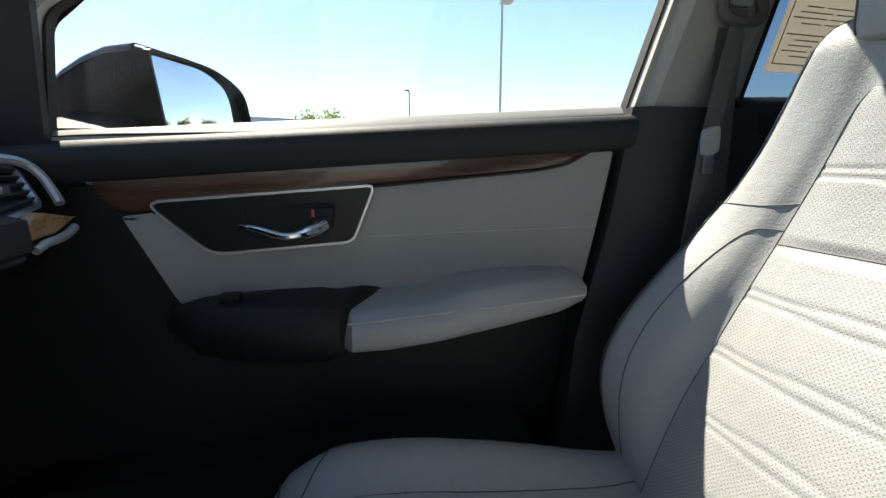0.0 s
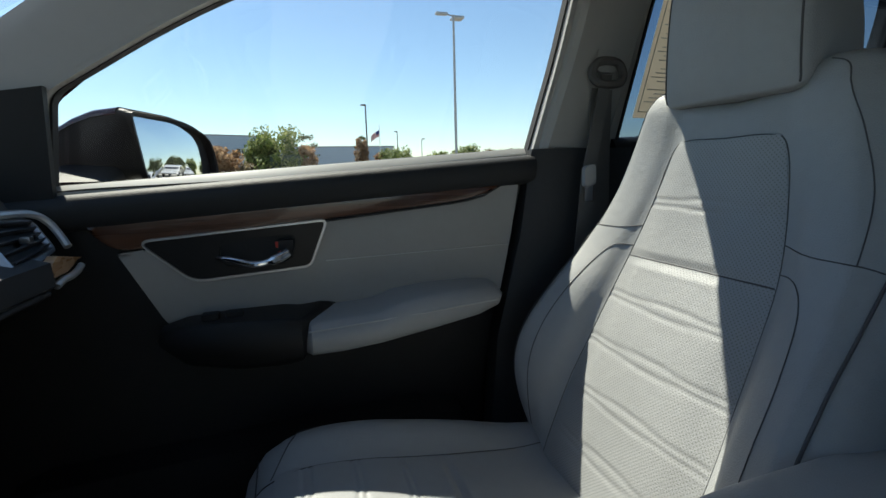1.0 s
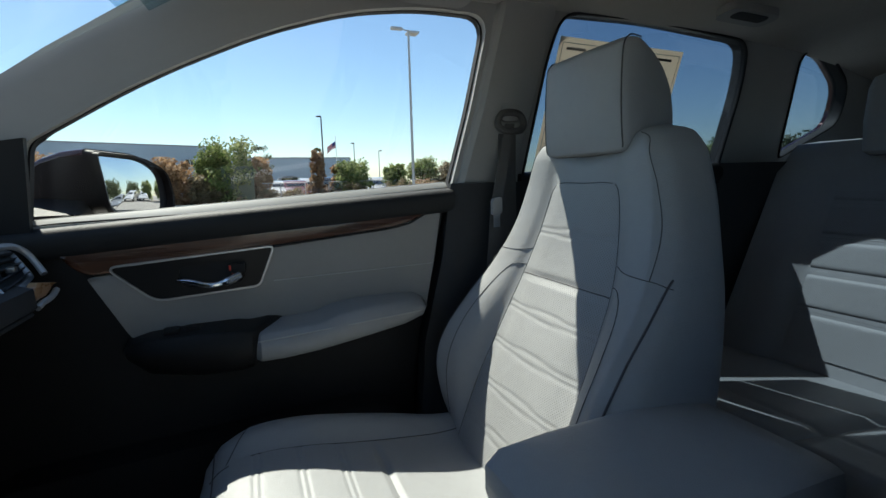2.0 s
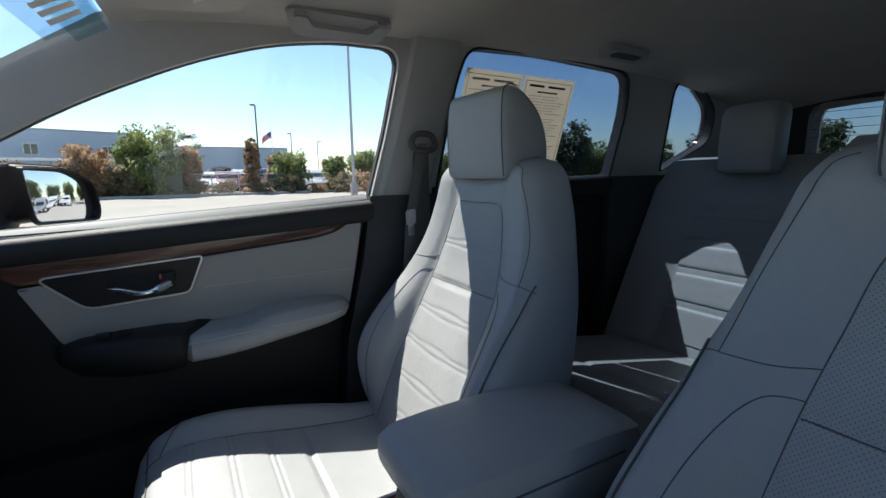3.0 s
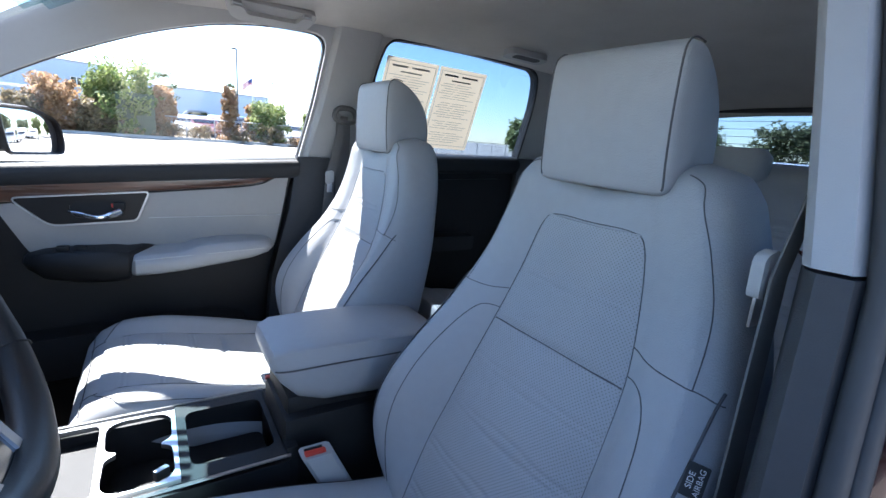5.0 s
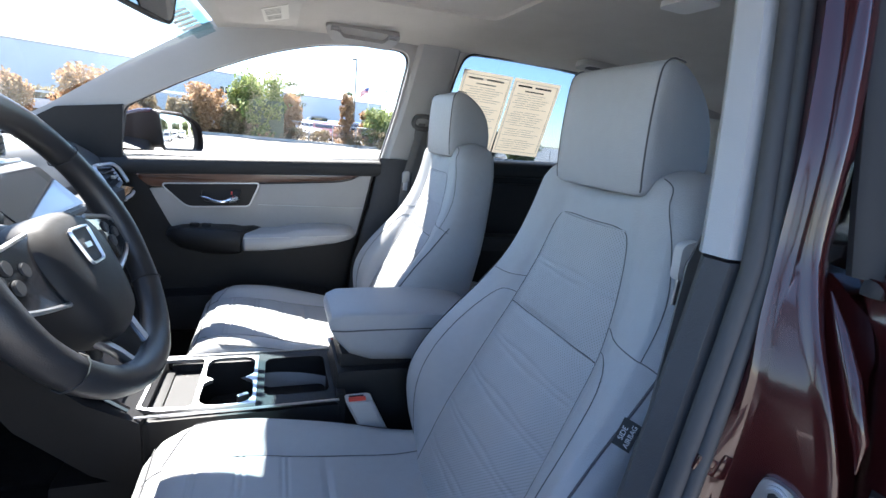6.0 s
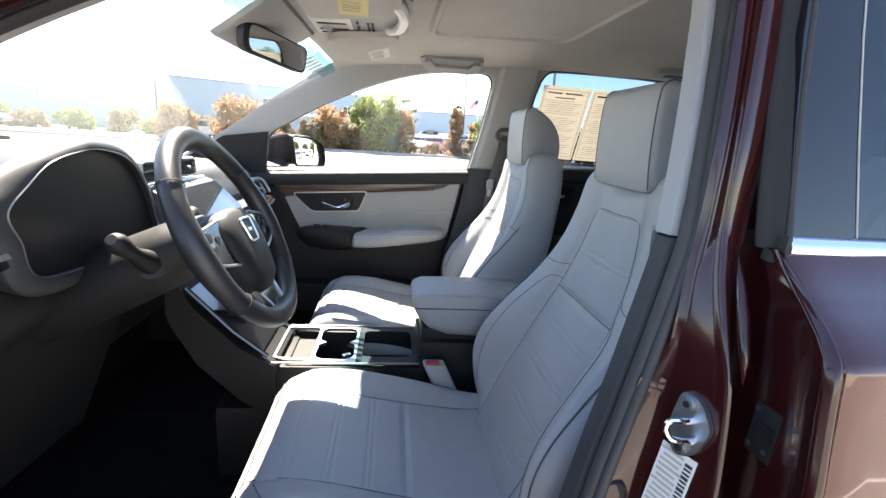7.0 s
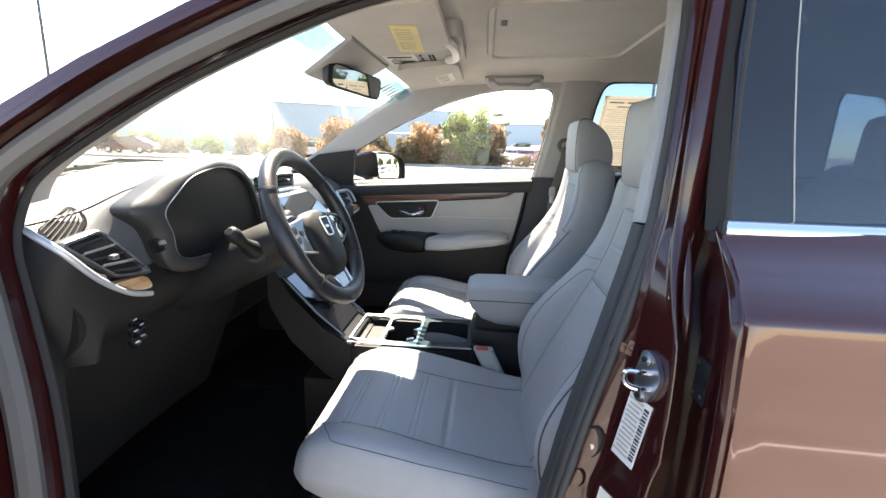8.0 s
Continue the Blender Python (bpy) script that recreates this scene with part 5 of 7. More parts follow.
# centre screen and vents
STACK = [(-0.42, 1.140), (-0.352, 1.134), (-0.340, 1.128), (-0.264, 1.053), (-0.262, 1.046), (-0.275, 1.030), (-0.345, 0.955), (-0.42, 0.94)]
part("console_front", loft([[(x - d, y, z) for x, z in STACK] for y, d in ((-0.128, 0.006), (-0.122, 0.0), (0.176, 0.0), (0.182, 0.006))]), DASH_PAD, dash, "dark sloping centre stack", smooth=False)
SCR = rounded([(-0.118, 0.004), (0.172, 0.004), (0.172, 0.101), (-0.118, 0.101)], 0.008)
put_scr = lambda a, b, d: (-0.340 + 0.712 * b + 0.702 * d, a, 1.128 - 0.702 * b + 0.712 * d)
part("screen_bezel", plate(SCR, [], put_scr, 0.0, 0.004, 0.001), PIANO, dash, "gloss black screen bezel")
part("centre_screen", plate(rounded([(-0.075, 0.009), (0.135, 0.009), (0.135, 0.096), (-0.075, 0.096)], 0.004), [], put_scr, 0.004, 0.0055), SCREEN, dash, "glossy touch screen")
part("silver_strip", tube([(-0.366, -0.13, 1.139), (-0.360, 0.02, 1.140), (-0.364, 0.17, 1.137)], 0.005, 8), SILVER, dash, "satin silver trim strip")


def vent(corners, deep, n=4):
    """A vent with slats; corners (y, z): top outer, bottom outer, bottom inner, top inner; deep(y, z) its face."""
    face = lambda a, b, d: (deep(a, b) + d, a, b)
    ol = rounded(corners, 0.010)
    v = part("vent", plate(ol, [], face, -0.02, 0.0), BLACK, dash, "black air vent")
    part("vent_frame", strip(ol, face, 0.0, 0.008, 0.007), SATIN, v, "silver vent frame")
    to, bo, bi, ti = (Vector(c) for c in corners)
    mid_y = to.x
    for k in range(n):
        f = (k + 0.7) / (n + 0.4)
        p, q = to.lerp(bo, f), ti.lerp(bi, f)
        part("slat", loft([[Vector(face(*(p.lerp(q, g) + Vector((0, dz))), d)) for dz, d in ((-0.002, 0.002), (0.003, 0.010), (0.0045, 0.010), (0.0, 0.002))] for g in np.linspace(0.06, 0.94, 4)]), SILVER if k % 2 and mid_y < 0 else DARK_TRIM, v)
    mid = (to + bo + bi + ti) / 4
    part("thumb_tab", box((0.012, 0.012, 0.008), face(mid.x, mid.y, 0.012), 0.002), SATIN, v)


for s in (-1, 1):
    if s < 0:
        vent([(-0.714, 1.125), (-0.648, 1.062), (-0.581, 1.052), (-0.648, 1.136)], lambda a, b: -0.343 - 0.25 * (b - 1.055) - 0.10 * (abs(a) - 0.6), 5)
    else:
        vent([(0.668, 1.080), (0.648, 1.040), (0.530, 1.026), (0.555, 1.090)], lambda a, b: -0.325 - 0.75 * (b - 1.035), 5)
vent([(-0.128, 1.190), (-0.128, 1.148), (-0.004, 1.148), (-0.004, 1.190)], lambda a, b: -0.376, 3)
vent([(0.136, 1.188), (0.140, 1.147), (0.016, 1.148), (0.016, 1.190)], lambda a, b: -0.376, 3)
for s in (-1, 1):
    far = (lambda p: Vector((p[0] + 0.036, p[1] + 0.004, p[2] - 0.014 - 0.25 * max(0, p[1] - 0.60)))) if s > 0 else (lambda p: Vector(p))
    arc = spline([(-0.430, s * 0.716, 1.152), (-0.385, s * 0.735, 1.142), (-0.350, s * 0.731, 1.118), (-0.338, s * 0.690, 1.069), (-0.334, s * 0.638, 1.031), (-0.338, s * 0.583, 1.012)], 40)
    arc = [far(p) for p in (arc if s < 0 else arc[29:])]
    if s < 0:
        top_edge = [p + Vector((0.0, -0.002, -0.004)) for p in arc[:30]]
        part("end_panel", sheet(lambda u, v: top_edge[int(u)].lerp(Vector((-0.50 + 0.145 * u / 29, -0.742 + 0.045 * (u / 29) ** 2, 0.93)), v) - Vector((0, 0.012 * math.sin(math.pi * v), 0)), list(range(30)), np.linspace(0, 1, 9), 0.005, (0, 1, 0)), LOWER_TRIM, dash, "dark end panel of the dashboard")
    part("silver_strip", tube(arc, ([0.0055] * 14 + [0.0055] * 14 + [0.0048] * 12)[-len(arc):], 10), SILVER, dash, "satin silver trim strip")
    part("wood_inlay", loft([[far(p) for p in ((-0.350, s * y, z), (-0.3385, s * y, z + 0.001), (-0.336, s * y, (z + t) / 2), (-0.3385, s * y, t - 0.001), (-0.350, s * y, t))] for y, z, t in ((0.664, 1.052, 1.0545), (0.645, 1.041, 1.053), (0.62, 1.028, 1.0515), (0.60, 1.023, 1.050), (0.585, 1.022, 1.043), (0.580, 1.022, 1.034))]), WOOD_LIGHT, dash, "tan wood inlay")
vent_arc = spline([(-0.360, 0.56, 1.092), (-0.354, 0.645, 1.0905), (-0.347, 0.672, 1.085), (-0.338, 0.682, 1.073), (-0.327, 0.679, 1.056), (-0.316, 0.671, 1.039)], 30)
part("silver_strip", tube(vent_arc, 0.0055, 8), SILVER, dash, "satin silver arc round the vent")
part("decor_panel", loft([[(x + 0.012, y, z - 0.035), (x + 0.018, y, z - 0.03), (x + 0.016, y, z), (x - 0.02, y, z + 0.012)] for x, y, z in ((-0.318, 0.582, 1.030), (-0.322, 0.40, 1.030), (-0.335, 0.20, 1.03))]), DARK_TRIM, dash, "dark grey satin panel")
part("silver_strip", tube([(-0.305, 0.57, 0.993), (-0.312, 0.40, 0.990), (-0.325, 0.2, 0.988)], 0.004, 8), DARK_TRIM, dash)
DEF = rounded([(-0.432, -0.690), (-0.470, -0.590), (-0.425, -0.598), (-0.385, -0.700)], 0.012)
df = part("demister_vent", plate(DEF, [], lambda a, b, d: (a, b, pad_top(a, b) + d), -0.004, 0.003, 0.001), CARPET, dash, "black slotted demister vent")
for i in range(7):
    f = (i + 0.5) / 7
    p, q = Vector((-0.432, -0.688)).lerp(Vector((-0.388, -0.696)), f), Vector((-0.466, -0.594)).lerp(Vector((-0.428, -0.601)), f)
    part("slat", tube([Vector((*p.lerp(q, g), pad_top(*p.lerp(q, g)) + 0.0035)) for g in (0.06, 0.35, 0.65, 0.94)], 0.0011, 5), RUBBER, df)
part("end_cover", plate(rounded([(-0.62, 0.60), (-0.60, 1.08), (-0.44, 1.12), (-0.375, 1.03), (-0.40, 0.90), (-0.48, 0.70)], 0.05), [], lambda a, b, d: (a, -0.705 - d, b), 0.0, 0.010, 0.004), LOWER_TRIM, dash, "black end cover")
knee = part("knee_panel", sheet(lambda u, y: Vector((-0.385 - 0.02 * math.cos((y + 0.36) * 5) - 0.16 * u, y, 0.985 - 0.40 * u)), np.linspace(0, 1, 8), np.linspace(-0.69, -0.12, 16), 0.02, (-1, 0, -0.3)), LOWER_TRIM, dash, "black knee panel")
for i in range(2):
    for j in range(3):
        part("switch", box((0.008, 0.022, 0.016), (-0.388 - 0.012 * i, -0.575 + 0.03 * i - 0.0, 0.955 - j * 0.022), 0.003, (0, -30, 0)), PIANO, knee)
        part("switch_mark", box((0.002, 0.008, 0.003), (-0.3825 - 0.012 * i, -0.575 + 0.03 * i, 0.957 - j * 0.022), 0.0, (0, -30, 0)), WHITE, knee)
part("control_pod", box((0.02, 0.05, 0.028), (-0.358, -0.516, 1.092), 0.006, (12, -15, 0)), PIANO, dash, "gloss black switch pod")
part("control_mark", box((0.004, 0.03, 0.008), (-0.3465, -0.521, 1.094), 0.001, (0, -15, 0)), SATIN, dash)

# steering column and wheel
HUB = Vector((-0.132, -0.331, 1.096))
wheel = thing("steering_wheel", HUB, "black leather steering wheel with silver spokes", "steering wheel")
AX = Vector((math.cos(radians(27)), 0, math.sin(radians(27)))).normalized()
UP = Vector((-math.sin(radians(27)), 0, math.cos(radians(27))))


def wh(a, b, c=0.0):
    """Across, up the wheel, towards the driver."""
    return HUB + Vector((0, a, 0)) + UP * b + AX * c


def hub_at(a, b, c=0.0):
    """The same for the hub, which sits a little low in the rim and is turned a few degrees."""
    return wh(a - 0.006 + 0.06 * b, b - 0.018 - 0.06 * a, c)


RIM = [wh(0.170 * math.sin(t), 0.167 * math.cos(t), 0.012) for t in np.linspace(0, 2 * math.pi, 73)[:-1]]
rim = part("rim", tube(RIM, [0.0175 + 0.0025 * max(0, math.cos(4 * t)) for t in np.linspace(0, 2 * math.pi, 73)[:-1]], 14, True), RIM_LEATHER, wheel, "black leather rim")
for t in (0.95, -0.95, 2.2, -2.2):
    c = wh(0.170 * math.sin(t), 0.167 * math.cos(t), 0.012)
    d = (UP * -math.sin(t) + Vector((0, math.cos(t), 0))).normalized()
    e = (UP * math.cos(t) + Vector((0, math.sin(t), 0)))
    part("seam", tube([c + (e * math.cos(q) + AX * math.sin(q)) * 0.0192 for q in np.linspace(0, 2 * math.pi, 13)], 0.0010, 5), RUBBER, rim)
airbag = part("airbag_cover", loft([[hub_at(a * k, b * k - 0.012, c) for a, b in spline([(0, 0.070), (0.055, 0.062), (0.078, 0.028), (0.072, -0.03), (0.045, -0.078), (0, -0.088), (-0.045, -0.078), (-0.072, -0.03), (-0.078, 0.028), (-0.055, 0.062)], 48, True)] for c, k in ((-0.03, 0.9), (-0.008, 1.0), (0.016, 0.97), (0.028, 0.82), (0.033, 0.5), (0.034, 0.05))]), BLACK, wheel, "black airbag cover")
EMB = rounded([(-0.023, 0.021), (0.023, 0.021), (0.017, -0.021), (-0.017, -0.021)], 0.007)
put_emb = lambda a, b, d: tuple(hub_at(a, b + 0.010, 0.033 + d))
emblem = part("emblem", plate(EMB, [], put_emb, -0.004, 0.001), DARK_TRIM, airbag, "plain emblem plate with a chrome rim")
part("emblem_rim", strip(EMB, put_emb, 0.001, 0.0035, 0.0025), SATIN, emblem)
part("emblem_bar", loft([[put_emb(a, b, d) for a, b in ((-0.008, 0.003), (0.008, 0.003), (0.007, -0.003), (-0.007, -0.003))] for d in (0.0005, 0.0025)]), SATIN, emblem)
for s in (1, -1):
    sp = part("spoke", loft([[hub_at(s * a, b0, -0.004 + c), hub_at(s * a, b0, 0.010 + c), hub_at(s * a, b1, 0.010 + c), hub_at(s * a, b1, -0.004 + c)] for a, b0, b1, c in ((0.06, -0.035, 0.045, 0.008), (0.10, -0.028, 0.036, 0.006), (0.14, -0.020, 0.028, 0.003), (0.168, -0.014, 0.024, 0.006))]), PIANO, wheel, "gloss black side spoke with buttons")
    part("spoke_trim", tube(spline([hub_at(s * 0.072, -0.036, 0.019), hub_at(s * 0.12, -0.026, 0.016), hub_at(s * 0.155, -0.012, 0.014), hub_at(s * 0.160, 0.008, 0.014), hub_at(s * 0.15, 0.030, 0.014), hub_at(s * 0.10, 0.038, 0.018), hub_at(s * 0.07, 0.042, 0.02)], 30), 0.0028, 6), SATIN, sp, "silver spoke outline")
    for a, b in ((0.095, 0.012), (0.118, 0.020), (0.118, 0.0), (0.138, 0.010)):
        part("button", disc(0.008, 0.004, hub_at(s * a, b, 0.0155), (0, 70, 0), 12, 0.001), DARK_TRIM, sp)
low = part("lower_spoke", loft([[wh(-w - 0.004, b, c - 0.006), wh(-w - 0.004, b, c + 0.004), wh(w - 0.004, b, c + 0.004), wh(w - 0.004, b, c - 0.006)] for w, b, c in ((0.066, -0.062, -0.006), (0.050, -0.095, 0.000), (0.034, -0.128, 0.006), (0.026, -0.156, 0.010))]), PIANO, wheel, "gloss black lower spoke with silver edges")
for s in (1, -1):
    part("spoke_edge", loft([[wh(s * (w + d) - 0.004, b, c + e) for d, e in ((-0.006, -0.004), (-0.006, 0.006), (0.004, 0.007), (0.006, 0.002), (0.004, -0.004))] for w, b, c in ((0.070, -0.052, -0.008), (0.052, -0.092, -0.001), (0.036, -0.126, 0.006), (0.028, -0.156, 0.011))]), SATIN, low, "satin silver edge")
column = part("column_cover", loft([[Vector((x, -0.333 + r * 1.0 * math.cos(a), zc + r * 0.85 * math.sin(a))) for a in np.linspace(0, 2 * math.pi, 25)[:-1]] for x, zc, r in ((-0.165, 1.082, 0.045), (-0.185, 1.070, 0.062), (-0.24, 1.046, 0.072), (-0.34, 0.998, 0.078), (-0.43, 0.955, 0.08))]), LOWER_TRIM, wheel, "black column cover")
for s in (1, -1):
    stalk = part("stalk", tube(spline([Vector((-0.236, -0.333 + s * 0.060, 1.053)), Vector((-0.240, -0.333 + s * 0.085, 1.068)), Vector((-0.244, -0.333 + s * 0.112, 1.088)), Vector((-0.248, -0.333 + s * 0.140, 1.109))], 16), [0.020, 0.0195, 0.019, 0.018, 0.0165, 0.015, 0.0135, 0.0122, 0.0118, 0.0122, 0.0135, 0.0150, 0.0158, 0.0155, 0.0135, 0.008], 12), BLACK, wheel, "black control stalk")
    for k, r in ((0.048, 0.030), (0.060, 0.026)):
        part("collar", disc(r, 0.010, (-0.236, -0.333 + s * k, 1.048 + 0.4 * (k - 0.048)), (s * -68, 0, 0), 24, 0.002), DARK_TRIM, stalk)

# pedals
for y, w, z, x in ((-0.27, 0.05, 0.52, -0.76), (-0.40, 0.09, 0.56, -0.75)):
    pedal = thing("pedal", (x - 0.05, y, z - 0.05), "black rubber foot pedal in the dark footwell", "pedal", "pedals")
    part("pad", box((0.014, w, 0.075), (x, y, z), 0.006, (0, -35, 0)), RUBBER, pedal)
    part("arm", tube([(x - 0.01, y, z), (x - 0.08, y, z + 0.1), (x - 0.12, y, z + 0.3)], 0.008, 6), DARK_TRIM, pedal)
mat_ob = solid("floor_mat", plate(rounded([(-0.70, -0.62), (-0.05, -0.64), (-0.05, -0.15), (-0.70, -0.18)], 0.05), [], flat(0.381), 0.0, 0.012, 0.003), CARPET, "black carpet mat on the driver's floor", "floor mat")
mat_2 = solid("floor_mat", plate(rounded([(-0.70, 0.64), (-0.05, 0.64), (-0.05, 0.20), (-0.70, 0.20)], 0.05), [], flat(0.381), 0.0, 0.012, 0.003), CARPET, "black carpet mat on the passenger's floor", "floor mat")

# ---------- passenger's front door ----------
door = thing("front_door", (0.0, 0.72, 0.45), "shut passenger door with grey, black and wood panels", "car door")
put_r = lambda a, b, d: (a, 0.715 - d, b)
part("shell", plate(rounded([(-0.60, 0.45), (-0.55, 1.10), (-0.30, 1.12), (0.44, 1.14), (0.37, 0.88), (0.30, 0.45)], 0.03), [], put_r, -0.03, 0.0, 0.004), BLACK, door, "black lower door panel")


def belt_z(x):
    return 1.122 + 0.0595 * (x + 0.35)


part("window_ledge", loft([[(x, 0.738, belt_z(x) - 0.012), (x, 0.738, belt_z(x) + 0.001), (x, 0.734, belt_z(x) + 0.002), (x, 0.734 - 1.7 * h, belt_z(x) - 1.15 * h), (x, 0.732 - 1.75 * h, belt_z(x) - 1.35 * h - 0.002), (x, 0.726, belt_z(x) - 1.5 * h - 0.004)] for x, h in ((-0.347, 0.008), (-0.344, 0.0125), (-0.335, 0.014), (-0.1, 0.012), (0.1, 0.010), (0.3, 0.007), (0.446, 0.006))]), LEDGE, door, "pale sunlit ledge under the window")
part("glass_sweep", loft([[(x, 0.774, belt_z(x) - 0.010), (x, 0.774, belt_z(x) + 0.001), (x, 0.756, belt_z(x) + 0.003), (x, 0.7385, belt_z(x) + 0.001), (x, 0.7385, belt_z(x) - 0.010)] for x in (-0.347, 0.0, 0.446)]), RUBBER, door, "black glass wiper strip")
part("belt_roll", loft([[(x, y, belt_z(x) + dz) for y, dz in spline([(0.765, -0.014), (0.74, -0.012), (0.708, -0.012), (0.693, -0.018), (0.687, -0.032), (0.691, -0.052), (0.702, -0.066), (0.73, -0.068), (0.765, -0.06)], 26, True)] for x in np.linspace(-0.40, 0.449, 30)]), SOFT_BLACK, door, "black padded door top")
top_w = lambda x: float(np.interp(x, [-0.30, 0.0, 0.37], [1.068, 1.086, 1.103]))
low_w = lambda x: float(np.interp(x, [-0.304, -0.292, -0.275, -0.258, -0.235, 0.05, 0.30, 0.36, 0.374], [1.062, 1.044, 1.028, 1.022, 1.023, 1.053, 1.074, 1.088, 1.100]))
part("wood_strip", loft([[(x, 0.712, low_w(x)), (x, 0.700, low_w(x) + 0.003), (x, 0.697, (low_w(x) + top_w(x)) / 2), (x, 0.699, top_w(x) - 0.002), (x, 0.712, top_w(x))] for x in np.concatenate((np.linspace(-0.303, -0.235, 12), np.linspace(-0.22, 0.36, 24), [0.368, 0.374]))]), WOOD, door, "brown wood veneer strip")
part("wood_edge", tube([(x, 0.699, low_w(x) - 0.001) for x in np.linspace(-0.23, 0.374, 20)], 0.002, 5), DARK_TRIM, door)
GREY = rounded([(-0.268, 1.018, 0.004), (-0.235, 1.022, 0.01), (0.05, 1.051, 0.1), (0.30, 1.072, 0.1), (0.375, 1.099, 0.02), (0.418, 1.104, 0.008), (0.400, 1.0, 0.1), (0.372, 0.87, 0.03), (0.10, 0.85, 0.05), (-0.205, 0.885, 0.03)], 0.03)
part("grey_pad", plate(GREY, [], put_r, 0.0, 0.012, 0.006), PANEL_GREY, door, "light grey padded vinyl panel")
part("pad_seam", tube([(x, 0.7025, 0.982 + 0.012 * (x - 0.05)) for x in np.linspace(0.045, 0.395, 12)], 0.0012, 5), STITCH_LIGHT, door)
ESC = rounded([(-0.238, 1.036, 0.02), (0.050, 1.054, 0.012), (0.018, 0.976, 0.012), (-0.165, 0.966, 0.02)], 0.015)
esc = part("handle_panel", plate(ESC, [rounded([(-0.125, 1.028), (0.0, 1.034), (-0.012, 0.985), (-0.12, 0.985)], 0.02)], put_r, 0.013, 0.018, 0.001), HANDLE_BLACK, door, "satin black handle panel")
part("handle_cup", plate(rounded([(-0.128, 1.03), (0.003, 1.036), (-0.009, 0.982), (-0.123, 0.982)], 0.02), [], put_r, 0.0125, 0.0135), BLACK, esc)
part("chrome_frame", strip(ESC, put_r, 0.014, 0.0065, 0.006), SATIN, esc, "satin silver frame")
part("handle", tube(spline([(-0.125, 0.690, 1.003), (-0.105, 0.682, 1.001), (-0.07, 0.674, 0.991), (-0.04, 0.676, 0.996), (-0.018, 0.684, 1.004)], 26), [0.005] * 4 + [0.0075] * 14 + [0.012] * 8, 10, flat=0.75), CHROME, esc, "chrome inner door handle")
part("lock_lever", box((0.026, 0.014, 0.018), (-0.020, 0.697, 1.016), 0.004), BLACK, esc)
part("lock_mark", box((0.004, 0.004, 0.010), (-0.034, 0.690, 1.018), 0.001), RED_PLASTIC, esc, "red lock mark")
ARM = []
for x, y1, z0, z1 in ((-0.012, 0.66, 0.858, 0.872), (-0.006, 0.625, 0.845, 0.890), (0.01, 0.605, 0.842, 0.898), (0.06, 0.598, 0.845, 0.902), (0.12, 0.598, 0.850, 0.905), (0.16, 0.600, 0.855, 0.918), (0.22, 0.605, 0.862, 0.924), (0.30, 0.615, 0.872, 0.924), (0.345, 0.63, 0.882, 0.920), (0.362, 0.66, 0.89, 0.91)):
    ARM.append([(x, y, z) for y, z in spline([(0.715, z0 + 0.01), (y1 + 0.02, z0), (y1, (z0 + z1) / 2), (y1 + 0.012, z1 - 0.006), (y1 + 0.03, z1), (0.70, z1 + 0.002), (0.715, z1)], 28, True)])
arm = part("armrest", loft(ARM), LEATHER, door, "light grey leather armrest")
part("seam", tube([(x, 0.6035 + 0.03 * max(0, x - 0.2), 0.888 + 0.05 * max(0, x)) for x in np.linspace(0.005, 0.33, 20)], 0.0014, 5), STITCH_LIGHT, arm)
SW = []
for x, y1, z0, z1 in ((-0.225, 0.69, 0.872, 0.885), (-0.215, 0.66, 0.858, 0.898), (-0.18, 0.635, 0.838, 0.908), (-0.10, 0.612, 0.828, 0.912), (-0.03, 0.602, 0.828, 0.912), (-0.005, 0.604, 0.832, 0.908), (0.03, 0.66, 0.87, 0.912), (0.055, 0.69, 0.88, 0.905)):
    SW.append([(x, y, z) for y, z in spline([(0.715, z0), (y1 + 0.03, z0), (y1, (z0 + z1) / 2), (y1 + 0.008, z1 - 0.005), (y1 + 0.025, z1), (0.70, z1), (0.715, z1 - 0.01)], 24, True)])
sw = part("switch_panel", loft(SW), BLACK, door, "black window switch panel")
for x in (-0.14, -0.105):
    part("switch", box((0.026, 0.022, 0.010), (x, 0.665, 0.915), 0.003), BLACK, sw)
part("map_pocket", loft([[(x, y, z) for y, z in ((0.715, z1), (0.66, z1 - 0.01), (0.65, z1 - 0.12), (0.715, z1 - 0.16))] for x, z1 in ((-0.45, 0.66), (-0.40, 0.68), (0.2, 0.70), (0.28, 0.68))]), BLACK, door)

# passenger's rear door panel
rdoor = thing("rear_door", (1.0, 0.72, 0.45), "shut rear door with a dark inner panel", "car door")
part("shell", plate(rounded([(0.66, 0.50), (0.66, 1.17), (1.34, 1.19), (1.36, 0.9), (1.15, 0.50)], 0.04), [], put_r, -0.03, 0.0, 0.004), BLACK, rdoor)
part("belt_roll", loft([[(x, y, 1.185 + 0.03 * (x - 0.66) + dz) for y, dz in spline([(0.755, 0.0), (0.712, 0.004), (0.692, -0.01), (0.69, -0.04), (0.705, -0.06), (0.755, -0.06)], 20, True)] for x in np.linspace(0.63, 1.345, 10)]), SOFT_BLACK, rdoor)
part("grey_pad", plate(rounded([(0.70, 0.86), (0.70, 1.10), (1.28, 1.12), (1.25, 0.90)], 0.03), [], put_r, 0.0, 0.012, 0.005), BLACK, rdoor)
rh = part("handle_panel", plate(rounded([(0.72, 1.04), (0.72, 1.11), (0.90, 1.115), (0.88, 1.045)], 0.012), [], put_r, 0.013, 0.018), PIANO, rdoor)
